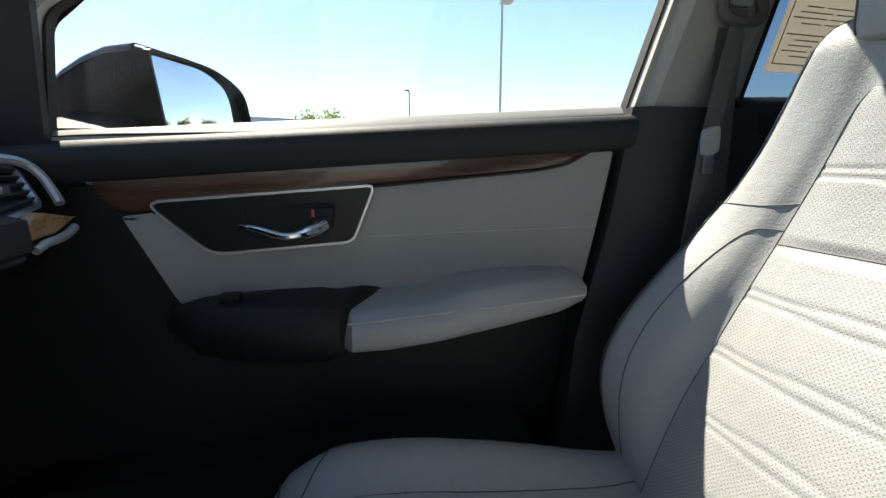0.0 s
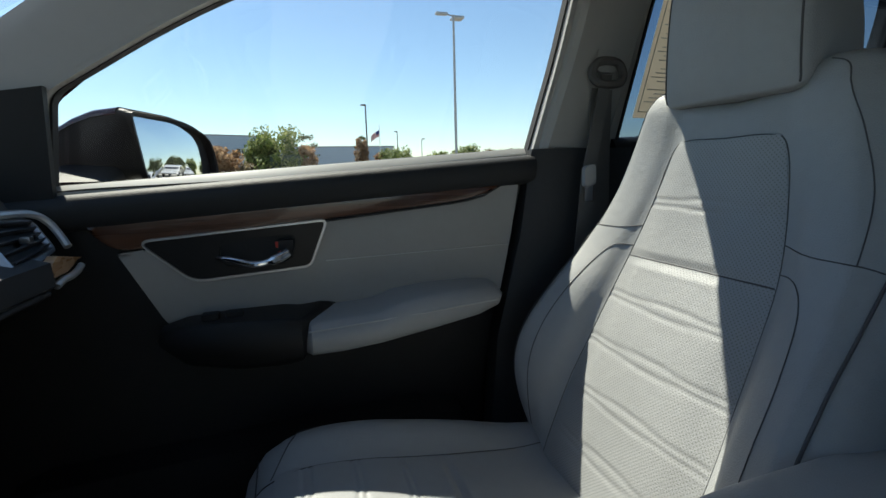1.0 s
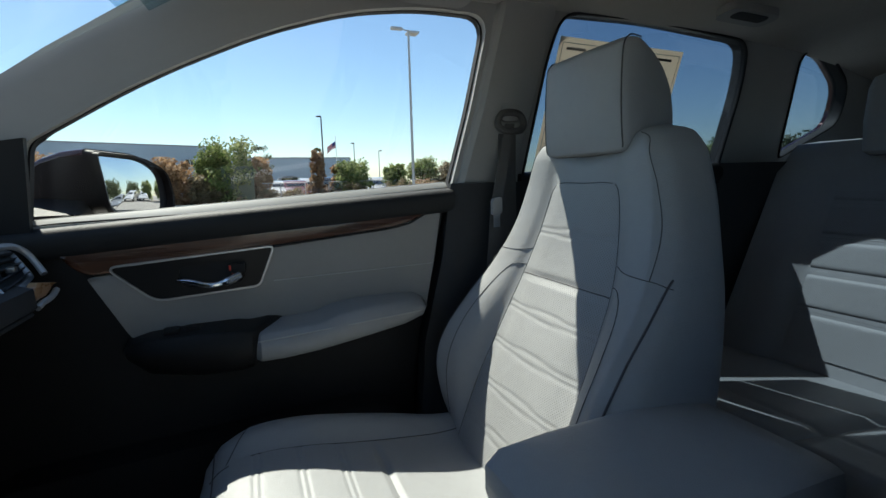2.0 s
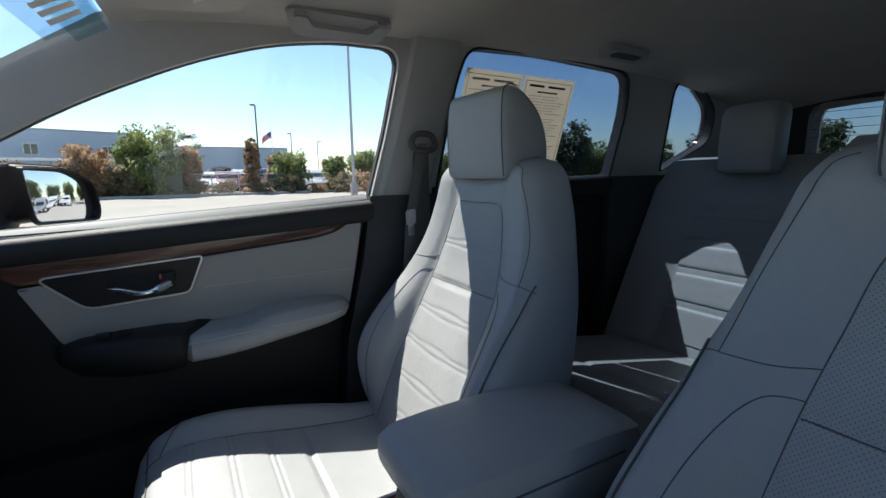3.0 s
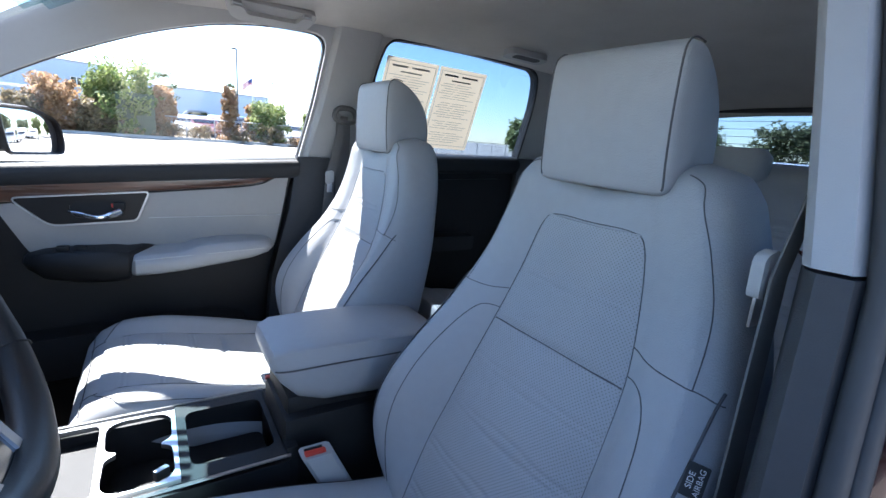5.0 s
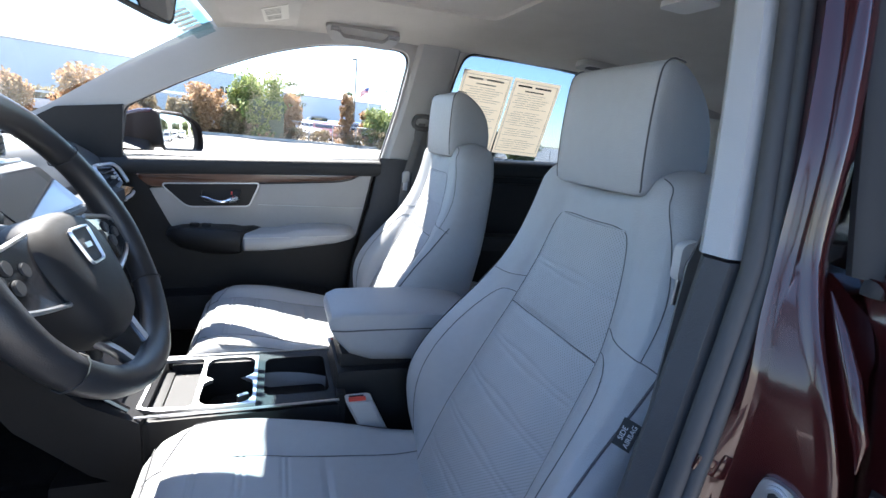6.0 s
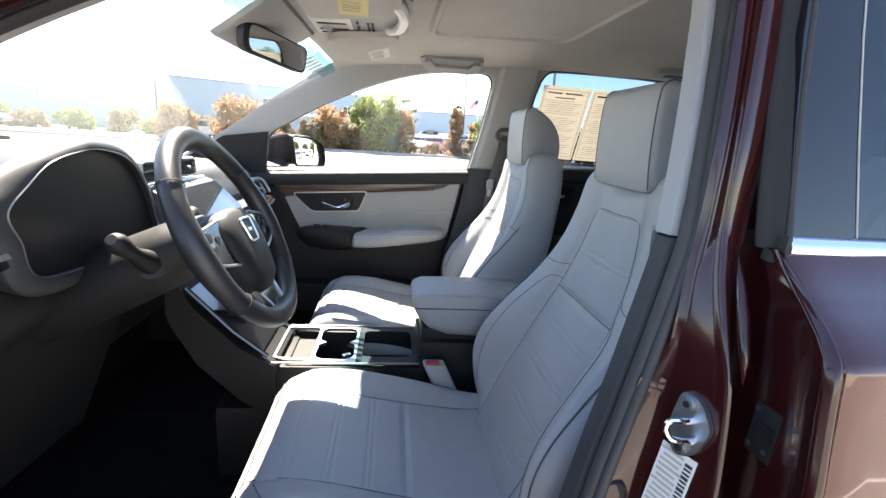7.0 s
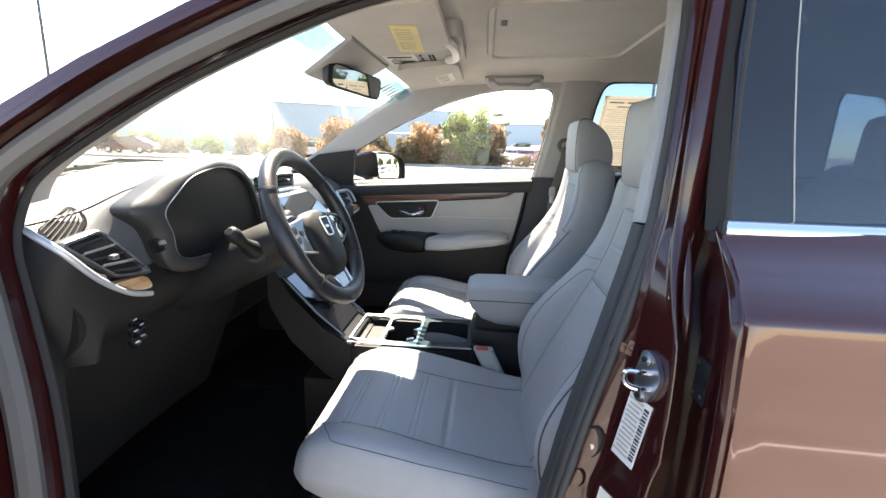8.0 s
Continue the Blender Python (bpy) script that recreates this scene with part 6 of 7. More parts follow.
part("handle", tube([(0.76, 0.692, 1.075), (0.80, 0.680, 1.068), (0.85, 0.684, 1.078)], 0.008, 8), CHROME, rh)
part("armrest", box((0.36, 0.09, 0.06), (0.92, 0.67, 0.88), 0.02), SOFT_BLACK, rdoor)

# ---------- mirrors, visors, handles, belts ----------
def mirror_at(a, b, c):
    """Outwards, up, rearwards from the middle of the glass."""
    return Vector((-0.224, 0.976, 1.198)) + Vector((0.42, 0.91, 0)).normalized() * a + Vector((-0.0455 * b, 0.021 * b, b)) + Vector((0.91, -0.42, 0.05)).normalized() * c


side_mirror = thing("side_mirror", (-0.25, 0.85, 1.12), "dark red and black door mirror reflecting blue sky", "door mirror")
GL = rounded([(-0.112, -0.066, 0.02), (-0.124, 0.045, 0.012), (-0.01, 0.040, 0.05), (0.048, 0.014, 0.05), (0.058, -0.045, 0.03), (0.05, -0.074, 0.01)], 0.03)
GH = rounded([(-0.112, -0.066, 0.02), (-0.124, 0.047, 0.012), (0.01, 0.043, 0.05), (0.082, 0.014, 0.05), (0.092, -0.045, 0.03), (0.083, -0.074, 0.02)], 0.03)
low_b = -0.080
SHELL = ((0.004, 1.0, 1.0, 0), (0.012, 1.10, 1.06, 0), (0.0, 1.15, 1.09, 0), (-0.04, 1.14, 1.07, -0.010), (-0.08, 1.06, 0.99, -0.022), (-0.115, 0.95, 0.86, -0.040), (-0.145, 0.82, 0.70, -0.058), (-0.170, 0.66, 0.52, -0.074), (-0.188, 0.47, 0.34, -0.086), (-0.198, 0.25, 0.20, -0.092))
part("housing", loft([[mirror_at(a * k + ia, low_b + (b - low_b) * kb, c) for a, b in GH] for c, k, kb, ia in SHELL]), BLACK, side_mirror, "black mirror housing")
part("cap", loft([[mirror_at(a * k * 1.012 + ia, low_b + (b - low_b) * kb * 1.015, c) for a, b in GH if b > 0.020] for c, k, kb, ia in SHELL[2:-1]], closed=False), PAINT, side_mirror, "dark red mirror cap")
part("bezel", loft([[mirror_at(a, b, c) for a, b in ring] for c, ring in ((0.013, [(a * 1.12, b * 1.12) for a, b in GH]), (0.022, [(a * 1.09, b * 1.09) for a, b in GH]), (0.020, [(a * 1.04, b * 1.04) for a, b in GH]), (0.007, [(a * 1.0, b * 1.0) for a, b in GH]), (0.005, [(a * 0.6, b * 0.6) for a, b in GH]))], cap=False), BLACK, side_mirror, "black mirror bezel")
def convex(a, b):
    """Depth of the convex glass, radius 1.1 m, over its rim."""
    return 0.0155 - ((a + 0.03) ** 2 + b * b) / 2.2


part("mirror_glass", loft([[mirror_at(a, b, 0.004) for a, b in GL]] + [[mirror_at(-0.03 + (a + 0.03) * k, -0.012 + (b + 0.012) * k, convex(-0.03 + (a + 0.03) * k, -0.012 + (b + 0.012) * k)) for a, b in GL] for k in (1.0, 0.9, 0.8, 0.7, 0.6, 0.5, 0.4, 0.3, 0.2, 0.1, 0.02)]), MIRROR, side_mirror, "convex mirror glass", angle=30)
part("foot", loft([[Vector((x, y, z)) for x, z in rounded([(-0.42, 1.07 + k), (-0.40, 1.12 + k), (-0.29, 1.12 + k), (-0.29, 1.07 + k)], 0.02)] for y, k in ((0.78, 0.01), (0.86, 0.035), (0.92, 0.05))]), BLACK, side_mirror, "black mirror foot")
part("indicator", tube([mirror_at(-0.09 - 0.0, -0.01, -0.10), mirror_at(-0.02, -0.012, -0.155), mirror_at(0.06, -0.01, -0.13)], 0.006, 6), SATIN, side_mirror)

rvm = thing("rear_view_mirror", (-0.15, 0.0, 1.44), "black framed rear-view mirror under the windscreen", "rear-view mirror")
RM = rounded([(-0.118, -0.030), (-0.122, 0.030), (0.122, 0.034), (0.118, -0.030)], 0.022)
put_m = lambda a, b, c: Vector((-0.130, 0.035, 1.455)) + Vector((0.34, 0.94, -0.07)) * a + Vector((0.1, 0.05, 0.99)) * b + Vector((0.94, -0.34, -0.1)) * c
part("housing", loft([[put_m(a * k, b * k, c) for a, b in RM] for c, k in ((0.004, 1.0), (0.0, 1.04), (-0.02, 1.0), (-0.035, 0.8), (-0.04, 0.4))]), BLACK, rvm)
part("glass", loft([[put_m(a * 0.93, b * 0.88, c) for a, b in RM] for c in (0.002, 0.0055)]), MIRROR, rvm, "mirror glass", angle=20)
part("mount", box((0.030, 0.050, 0.020), (-0.186, 0.03, 1.478), 0.006, (0, -24, 0)), DARK_TRIM, rvm)
part("arm", tube([put_m(0, 0.0, -0.035), (-0.19, 0.03, 1.50)], 0.012, 8), BLACK, rvm)


def visor(y0, y1, zb, lab, label, mat):
    """A folded-up visor whose lower side lies at zb, with its printed label."""
    v = thing("sun_visor", (0.06, (y0 + y1) / 2, zb), lab, "sun visor", "sun visors")
    oz = lambda a, b, d: (a, b, zb + 0.10 * (a - 0.065) + d)
    part("flap", plate(rounded([(-0.035, y0), (-0.035, y1), (0.150, y1), (0.150, y0)], 0.05), [], oz, 0.0, 0.016, 0.006), HEADLINE, v)
    paper = part("label", plate(label, [], oz, -0.0015, -0.0002), mat, v, "pale warning label")
    c = [Vector(p) for p in label]
    for f in (0.12, 0.20, 0.28, 0.36, 0.44, 0.60, 0.68, 0.76, 0.84):
        a, b = c[0].lerp(c[3], f), c[1].lerp(c[2], f)
        w = (c[3] - c[0]).normalized() * 0.0025
        p, q = a.lerp(b, 0.12), a.lerp(b, 0.72 + 0.16 * ((f * 50) % 2))
        part("print_bar", plate([tuple(p), tuple(q), tuple(q + w), tuple(p + w)], [], oz, -0.0024, -0.0017), PAPER_LINE, paper)
    side = 1 if y1 > y0 else -1
    part("pivot", tube([(-0.025, y0 + 0.02 * side, zb + 0.010), (-0.025, y0 - 0.03 * side, zb + 0.012)], 0.006, 8), PILLAR_GREY, v)
    part("clip", box((0.022, 0.016, 0.022), (-0.025, y0 - 0.035 * side, zb + 0.016), 0.004), PILLAR_GREY, v)


visor(-0.10, -0.50, 1.508, "beige driver's sun visor with a yellow label", [(0.05, -0.388), (0.099, -0.360), (0.085, -0.118), (0.030, -0.150)], YELLOW)
visor(0.13, 0.55, 1.515, "beige passenger's sun visor with a small label", [(0.061, 0.340), (0.121, 0.270), (0.126, 0.430), (0.066, 0.500)], PAPER)
lamp_unit = thing("overhead_console", (0.05, 0.02, 1.55), "beige overhead console with map lights and vents", "map light")
oz2 = lambda a, b, d: (a, b, roof_z(a, b) + d)
oz3 = lambda a, b, d: (a, b, 1.531 + 0.03 * a + d)
part("shell", plate(rounded([(-0.075, -0.13), (-0.075, 0.20), (0.175, 0.17), (0.175, -0.17)], 0.04), [], oz3, 0.0, 0.05, 0.008), PILLAR_GREY, lamp_unit)
part("lens", plate(rounded([(-0.058, -0.10), (-0.058, 0.185), (0.036, 0.185), (0.036, -0.10)], 0.012), [], oz3, -0.003, 0.001, 0.001), LENS, lamp_unit, "pale map light lens")
for y in (-0.06, 0.0, 0.06, 0.12, 0.155):
    part("slot", plate(rounded([(-0.046, y - 0.006), (-0.046, y + 0.006), (0.024, y + 0.006), (0.024, y - 0.006)], 0.004), [], oz3, -0.0045, -0.0032), DARK_TRIM, lamp_unit)
for x, y, w in ((0.050, 0.15, 0.014), (0.050, 0.10, 0.010), (0.050, 0.05, 0.010), (0.075, 0.10, 0.05), (0.085, 0.10, 0.05)):
    part("button", plate(rounded([(x - 0.003, y - w), (x - 0.003, y + w), (x + 0.003, y + w), (x + 0.003, y - w)], 0.002), [], oz3, -0.003, -0.0005), DARK_TRIM, lamp_unit)
part("holder_lip", tube(spline([(0.125, 0.10, 1.530), (0.150, 0.03, 1.522), (0.158, -0.08, 1.520), (0.150, -0.15, 1.522), (0.128, -0.165, 1.532)], 30), 0.012, 8), LENS, lamp_unit, "pale raised lip of the glasses holder")


def grab(x0, x1, s, lab="beige folding grab handle on the roof rail"):
    """A padded base on the roof rail and a flat bar folded up against it."""
    g = thing("grab_handle", ((x0 + x1) / 2, s * 0.56, 1.53), lab, "grab handle", "grab handles")
    mid, half = (x0 + x1) / 2, (x1 - x0) / 2

    def rail(a, b, d):
        """Along the rail, down it, out of it."""
        return (mid + a, s * (0.570 + 0.80 * b - 0.60 * d), 1.535 - 0.60 * b - 0.80 * d)
    part("base", plate(rounded([(-half - 0.012, -0.030), (-half + 0.012, 0.030), (half - 0.012, 0.030), (half + 0.012, -0.030)], 0.024), [], rail, -0.02, 0.012, 0.007), PILLAR_GREY, g)
    BAR = [(-half + 0.004, -0.024), (-half + 0.024, 0.019), (half - 0.024, 0.019), (half - 0.004, -0.024), (half - 0.034, -0.024), (half - 0.044, -0.004), (-half + 0.044, -0.004), (-half + 0.034, -0.024)]
    part("bar", plate(rounded(BAR, 0.010), [], rail, 0.008, 0.026, 0.005), PILLAR_GREY, g)
    for k in (-1, 1):
        part("foot", plate(rounded([(k * (half - 0.020) - 0.011, -0.029), (k * (half - 0.020) - 0.011, -0.012), (k * (half - 0.020) + 0.011, -0.012), (k * (half - 0.020) + 0.011, -0.029)], 0.004), [], rail, 0.010, 0.021, 0.003), POST_TRIM, g)


grab(0.235, 0.445, 1)
rear_handle = thing("grab_handle", (1.15, 0.52, 1.57), "flat beige grab handle folded against the headlining", "grab handle", "grab handles")
part("bar", plate(rounded([(1.07, 0.485), (1.07, 0.545), (1.24, 0.545), (1.24, 0.485)], 0.028), [], oz2, -0.020, -0.002, 0.006), PILLAR_GREY, rear_handle)
part("finger_well", plate(rounded([(1.10, 0.495), (1.10, 0.525), (1.21, 0.525), (1.21, 0.495)], 0.014), [], oz2, -0.0215, -0.0203), DARK_TRIM, rear_handle)
dome = thing("ceiling_lamp", (0.92, -0.1, 1.58), "small white ceiling lamp in the headlining", "ceiling lamp")
part("lens", plate(rounded([(0.87, -0.15), (0.87, -0.05), (0.95, -0.05), (0.95, -0.15)], 0.02), [], oz2, -0.014, -0.002, 0.004), WHITE, dome)


def seat_belt(s, lab, rx, ry, rz, tx, ty, tz):
    b = thing("seat_belt", (0.56, s * 0.62, 0.5), lab, "seat belt", "front seat belts")
    ring = Vector((rx, s * ry, rz))
    up = loft([[Vector((x - w, s * y, z)), Vector((x + w, s * y, z)), Vector((x + w, s * (y + 0.002), z)), Vector((x - w, s * (y + 0.002), z))] for x, y, z, w in ((rx, ry + 0.004, rz, 0.023), (rx + 0.004, ry + 0.012, 1.19, 0.023), (rx + 0.01, ry + 0.016, 1.0, 0.023), (rx, ry + 0.02, 0.6, 0.023), (rx, ry + 0.02, 0.42, 0.023))])
    part("webbing", up, BELT, b, "dark grey belt webbing")
    part("webbing", loft([[Vector((x - w, s * y, z)), Vector((x + w, s * y, z)), Vector((x + w, s * (y + 0.002), z)), Vector((x - w, s * (y + 0.002), z))] for x, y, z, w in ((rx - 0.002, ry - 0.012, rz, 0.012), (tx + 0.004, ty + 0.004, tz, 0.014), (tx - 0.01, ty + 0.012, 0.8, 0.022), (tx - 0.03, ty + 0.03, 0.45, 0.022))]), BELT, b, "dark grey belt webbing")
    part("guide_ring", bend_bar([ring + Vector((-0.034, -s * 0.012, 0.0)), ring + Vector((-0.02, -s * 0.016, -0.016)), ring + Vector((0.02, -s * 0.016, -0.016)), ring + Vector((0.034, -s * 0.012, 0.0)), ring + Vector((0.02, -s * 0.012, 0.022)), ring + Vector((-0.02, -s * 0.012, 0.022))], 0.008, 40, 8, True), RUBBER_GREY, b, "grey belt guide ring")
    part("anchor_cover", loft([[Vector((rx + a, s * (ry + 0.005 - c), rz + 0.035 + z)) for a, z in rounded([(-0.022, -0.03), (-0.018, 0.07), (0.018, 0.07), (0.022, -0.03)], 0.012)] for c in (0.0, 0.014)]), PILLAR_GREY, b)
    tongue = part("tongue", loft([[Vector((tx + a, s * (ty - c), tz + z)) for a, z in rounded([(-0.012, -0.022), (-0.014, 0.016), (0.010, 0.022), (0.012, -0.016)], 0.008)] for c in (0.0, 0.010)]), PILLAR_GREY, b, "grey belt tongue grip")
    part("blade", box((0.016, 0.003, 0.030), (tx, s * (ty - 0.004), tz - 0.032), 0.001), SATIN, tongue)
    return b


seat_belt(1, "dark grey passenger seat belt with grey guide ring", 0.576, 0.662, 1.30, 0.525, 0.632, 1.115)
seat_belt(-1, "dark grey driver's seat belt with grey tongue", 0.545, 0.630, 1.303, 0.490, 0.612, 1.168)

# paper price sheet on the rear window
price = thing("window_sticker", (0.9, 0.665, 1.2), "two-page printed price sheet taped to the rear window", "window sticker")
put_p = lambda a, b, d: Vector(right(0.675 + a * 0.93 + 0.11 * b, 1.228 + b - 0.015 * a, 0.0025 - d))
for k, (a0, a1) in enumerate(((0.0, 0.205), (0.212, 0.42))):
    sh = part("page", plate([(a0, 0.0), (a0, 0.27), (a1, 0.27), (a1, 0.0)], [], put_p, 0.0, 0.0006), SHEET, price, "printed paper page")
    part("border", strip([(a0 + 0.01, 0.012), (a0 + 0.01, 0.258), (a1 - 0.01, 0.258), (a1 - 0.01, 0.012)], put_p, 0.0012, 0.003, 0.0006), PAPER_LINE, sh)
    for f0, f1, b0, h in ((0.12, 0.42, 0.243, 0.006), (0.50, 0.86, 0.243, 0.006), (0.30, 0.72, 0.228, 0.0042)):
        part("heading_bar", plate([(a0 + 0.2 * f0, b0), (a0 + 0.2 * f0, b0 + h), (a0 + 0.2 * f1, b0 + h), (a0 + 0.2 * f1, b0)], [], put_p, 0.0012, 0.0016), INK if k else PAPER_LINE, sh)
    for i in range(26):
        b0 = 0.218 - i * 0.0078
        if i in (7, 15, 20):
            continue
        cuts = [0.09 + 0.05 * ((i * 5 + k) % 3), 0.36 + 0.04 * ((i * 7 + k) % 4), 0.40 + 0.04 * ((i * 7 + k) % 4), 0.72 + 0.06 * ((i * 3 + k) % 4)]
        for f0, f1 in ((cuts[0], cuts[1]), (cuts[2], cuts[3])):
            part("print_line", plate([(a0 + 0.2 * f0, b0), (a0 + 0.2 * f0, b0 + 0.0017), (a0 + 0.2 * f1, b0 + 0.0017), (a0 + 0.2 * f1, b0)], [], put_p, 0.0012, 0.0016), PAPER_LINE, sh)

# ---------- driver's door, swung wide open ----------
open_door = thing("front_door", (-0.47, -0.86, 0.42), "wide open dark red driver's door with black inner panel", "car door")
HINGE = Matrix.Translation((-0.47, -0.86, 0)) @ Matrix.Rotation(radians(-68), 4, "Z") @ Matrix.Translation((0.47, 0.86, 0))
DOOR_LOW = [(-0.46, 0.46), (-0.46, 1.12), (0.44, 1.17), (0.36, 0.80), (0.30, 0.46)]
DOOR_WIN = [(-0.36, 1.15), (-0.28, 1.27), (0.06, 1.44), (0.36, 1.51), (0.46, 1.50), (0.42, 1.18)]


def swing(bm):
    bm.transform(HINGE)
    return bm


flat_d = lambda a, b, d: (a, -0.80 - d + (SLOPE * (b - 1.17) if b > 1.17 else 0), b)
part("outer_skin", swing(plate(rounded(DOOR_LOW, 0.04), [], flat_d, 0.05, 0.09, 0.01)), PAINT, open_door)
part("inner_panel", swing(plate(rounded(DOOR_LOW, 0.04), [], flat_d, -0.02, 0.049, 0.008)), BLACK, open_door, "black inner door panel")
part("grey_pad", swing(plate([(x, z) for x, z in GREY], [], flat_d, -0.032, -0.021, 0.005)), PANEL_GREY, open_door, "light grey padded vinyl panel")
part("armrest", swing(box((0.52, 0.09, 0.07), (0.06, -0.745, 0.88), 0.02)), LEATHER, open_door, "grey leather armrest")
part("window_frame", swing(plate([(-0.43, 1.12), (-0.30, 1.30), (0.05, 1.475), (0.36, 1.545), (0.50, 1.54), (0.45, 1.17)], [DOOR_WIN], flat_d, 0.0, 0.035, 0.005)), PIANO, open_door, "black window frame")
part("pane", swing(plate(DOOR_WIN, [], flat_d, 0.014, 0.018)), CLEAR, open_door, "clear window glass")

# ---------- outside ----------
ground = solid("ground", sheet(lambda u, v: (u, v, 0.0), [-900, -200, -60, -20, 0, 20, 60, 200, 900], [-900, -200, -60, -20, 0, 15, 30.5, 60, 200, 900], 0.3, (0, 0, -1)), ASPHALT, "sun-bleached asphalt of a parking lot", "ground", "structure")
verge = solid("verge", sheet(lambda u, v: (u, v, 0.06 + 0.05 * math.sin(u * 1.7) * math.sin(v * 2.1)), np.linspace(-70, 60, 90), np.linspace(30.5, 36, 8), 0.2, (0, 0, -1)), DIRT, "dry dirt verge with dead leaves", "verge", "structure")
kerb = solid("kerb", box((140, 0.16, 0.30), (-5, 30.4, 0.0), 0.03), CONCRETE, "pale concrete kerb along the lot", "kerb", "structure")
bay_line = solid("bay_line", box((7.0, 0.10, 0.006), (1.0, -3.55, 0.004), 0.0), WHITE, "worn white painted line of a parking bay", "road marking", "structure")
rng = random.Random(5)


def tree(name, at, height, width, leaf, lab, cat, trunk=0.35, clumps=26, leaves=46, size=0.16, group=""):
    """A trunk with limbs and a crown of leaf clumps of an uneven outline."""
    t = thing(name, at, lab, cat, group)
    b = Vector(at)
    bars = [tube([b + Vector((0, 0, -0.05)), b + Vector((0.05 * width, 0, height * trunk)), b + Vector((0, 0.03 * width, height * 0.8))], [0.03 * height ** 0.7, 0.022 * height ** 0.7, 0.008], 7)]
    heads = []
    for i in range(clumps):
        a, q = rng.uniform(0, 6.283), rng.uniform(0, 1)
        r = width * 0.5 * math.sqrt(rng.uniform(0.05, 1)) * (1.0 - 0.55 * abs(q - 0.45) ** 1.2)
        heads.append(b + Vector((r * math.cos(a), r * math.sin(a), height * (trunk * 0.75 + (0.97 - trunk * 0.75) * q))))
    for h in heads[:9]:
        bars.append(tube([b + Vector((0, 0, height * trunk * 0.8)), (b + h) / 2 + Vector((0, 0, height * 0.18)), h], [0.012 * height ** 0.7, 0.008, 0.004], 5))
    part("trunk", merge(*bars), BARK, t)
    vs, fs = [], []
    for h in heads:
        rad = width * rng.uniform(0.10, 0.20)
        for j in range(leaves):
            d = Vector((rng.gauss(0, 1), rng.gauss(0, 1), rng.gauss(0, 0.8)))
            p = h + d.normalized() * rad * rng.uniform(0.3, 1.15)
            u = Vector((rng.gauss(0, 1), rng.gauss(0, 1), rng.gauss(0, 1))).normalized()
            w = u.orthogonal().normalized()
            s = size * rng.uniform(0.5, 1.2)
            k = len(vs)
            vs += [p - u * s * 0.5, p + w * s * 0.3, p + u * s * 0.5, p - w * s * 0.3]
            fs.append((k, k + 1, k + 2, k + 3))
    me = bpy.data.meshes.new("crown")
    me.from_pydata([tuple(v - b) for v in vs], [], fs)
    me.materials.append(leaf)
    ob = new("crown", me)
    ob.parent = t
    return t


def polar(az, dist, z=0.0):
    return (dist * math.sin(radians(az)), dist * math.cos(radians(az)), z)


WEED = random.Random(11)
for i in range(16):
    tree("shrub", polar(-14 + i * 2.35 + WEED.uniform(-0.8, 0.8), 31.3 + WEED.uniform(-0.3, 0.5)), WEED.uniform(0.5, 1.25), WEED.uniform(1.2, 2.2), LEAF_DRY if i % 3 else LEAF_ORANGE, "low dry weeds at the foot of the fence", "shrub", 0.05, 22, 40, 0.16, "weeds along the fence")
GREEN_SHRUB = "green leafy shrub beside the lot's fence"
for az, d, h, w, leaf, lab in ((-1.7, 31.7, 3.8, 3.1, LEAF_GREEN, "tall green leafy shrub beside the fence"), (-3.0, 32.6, 3.3, 2.2, LEAF_GREEN, "tall green leafy shrub beside the fence"), (1.5, 32.0, 2.9, 1.5, LEAF_ORANGE, "rusty brown shrub beside the fence"), (-7.3, 32.0, 2.75, 2.4, LEAF_ORANGE, "orange-leaved shrub beside the lot"),
                              (-4.2, 31.6, 1.7, 1.9, LEAF_DRY, "dry pale shrub on the verge"), (-9.6, 31.6, 1.8, 1.8, LEAF_DRY, "dry pale shrub on the verge"), (8.0, 31.6, 3.3, 0.9, LEAF_ORANGE, "thin half-bare young tree by the fence"),
                              (12.1, 32.5, 2.55, 2.3, LEAF_GREEN, GREEN_SHRUB), (10.6, 33.0, 2.3, 1.3, LEAF_ORANGE, "rusty brown shrub beside the fence"), (17.3, 33.0, 2.3, 1.8, LEAF_GREEN, GREEN_SHRUB), (20.5, 34.0, 2.7, 2.2, LEAF_GREEN, GREEN_SHRUB),
                              (-17.5, 33.0, 2.85, 3.2, LEAF_ORANGE, "broad rusty shrub beside the lot"), (-23.6, 34.0, 2.2, 2.2, LEAF_ORANGE, "orange-leaved shrub beside the lot"), (-13.0, 33.0, 1.9, 1.8, LEAF_DRY, "dry pale shrub on the verge"),
                              (24.5, 34.0, 2.4, 2.6, LEAF_DRY, "dry pale shrub on the verge"), (29.5, 36.0, 2.6, 2.6, LEAF_GREEN, GREEN_SHRUB)):
    tree("shrub", polar(az, d), h, w, leaf, lab, "shrub", 0.06, 80, 70, 0.24, "shrubs along the fence")
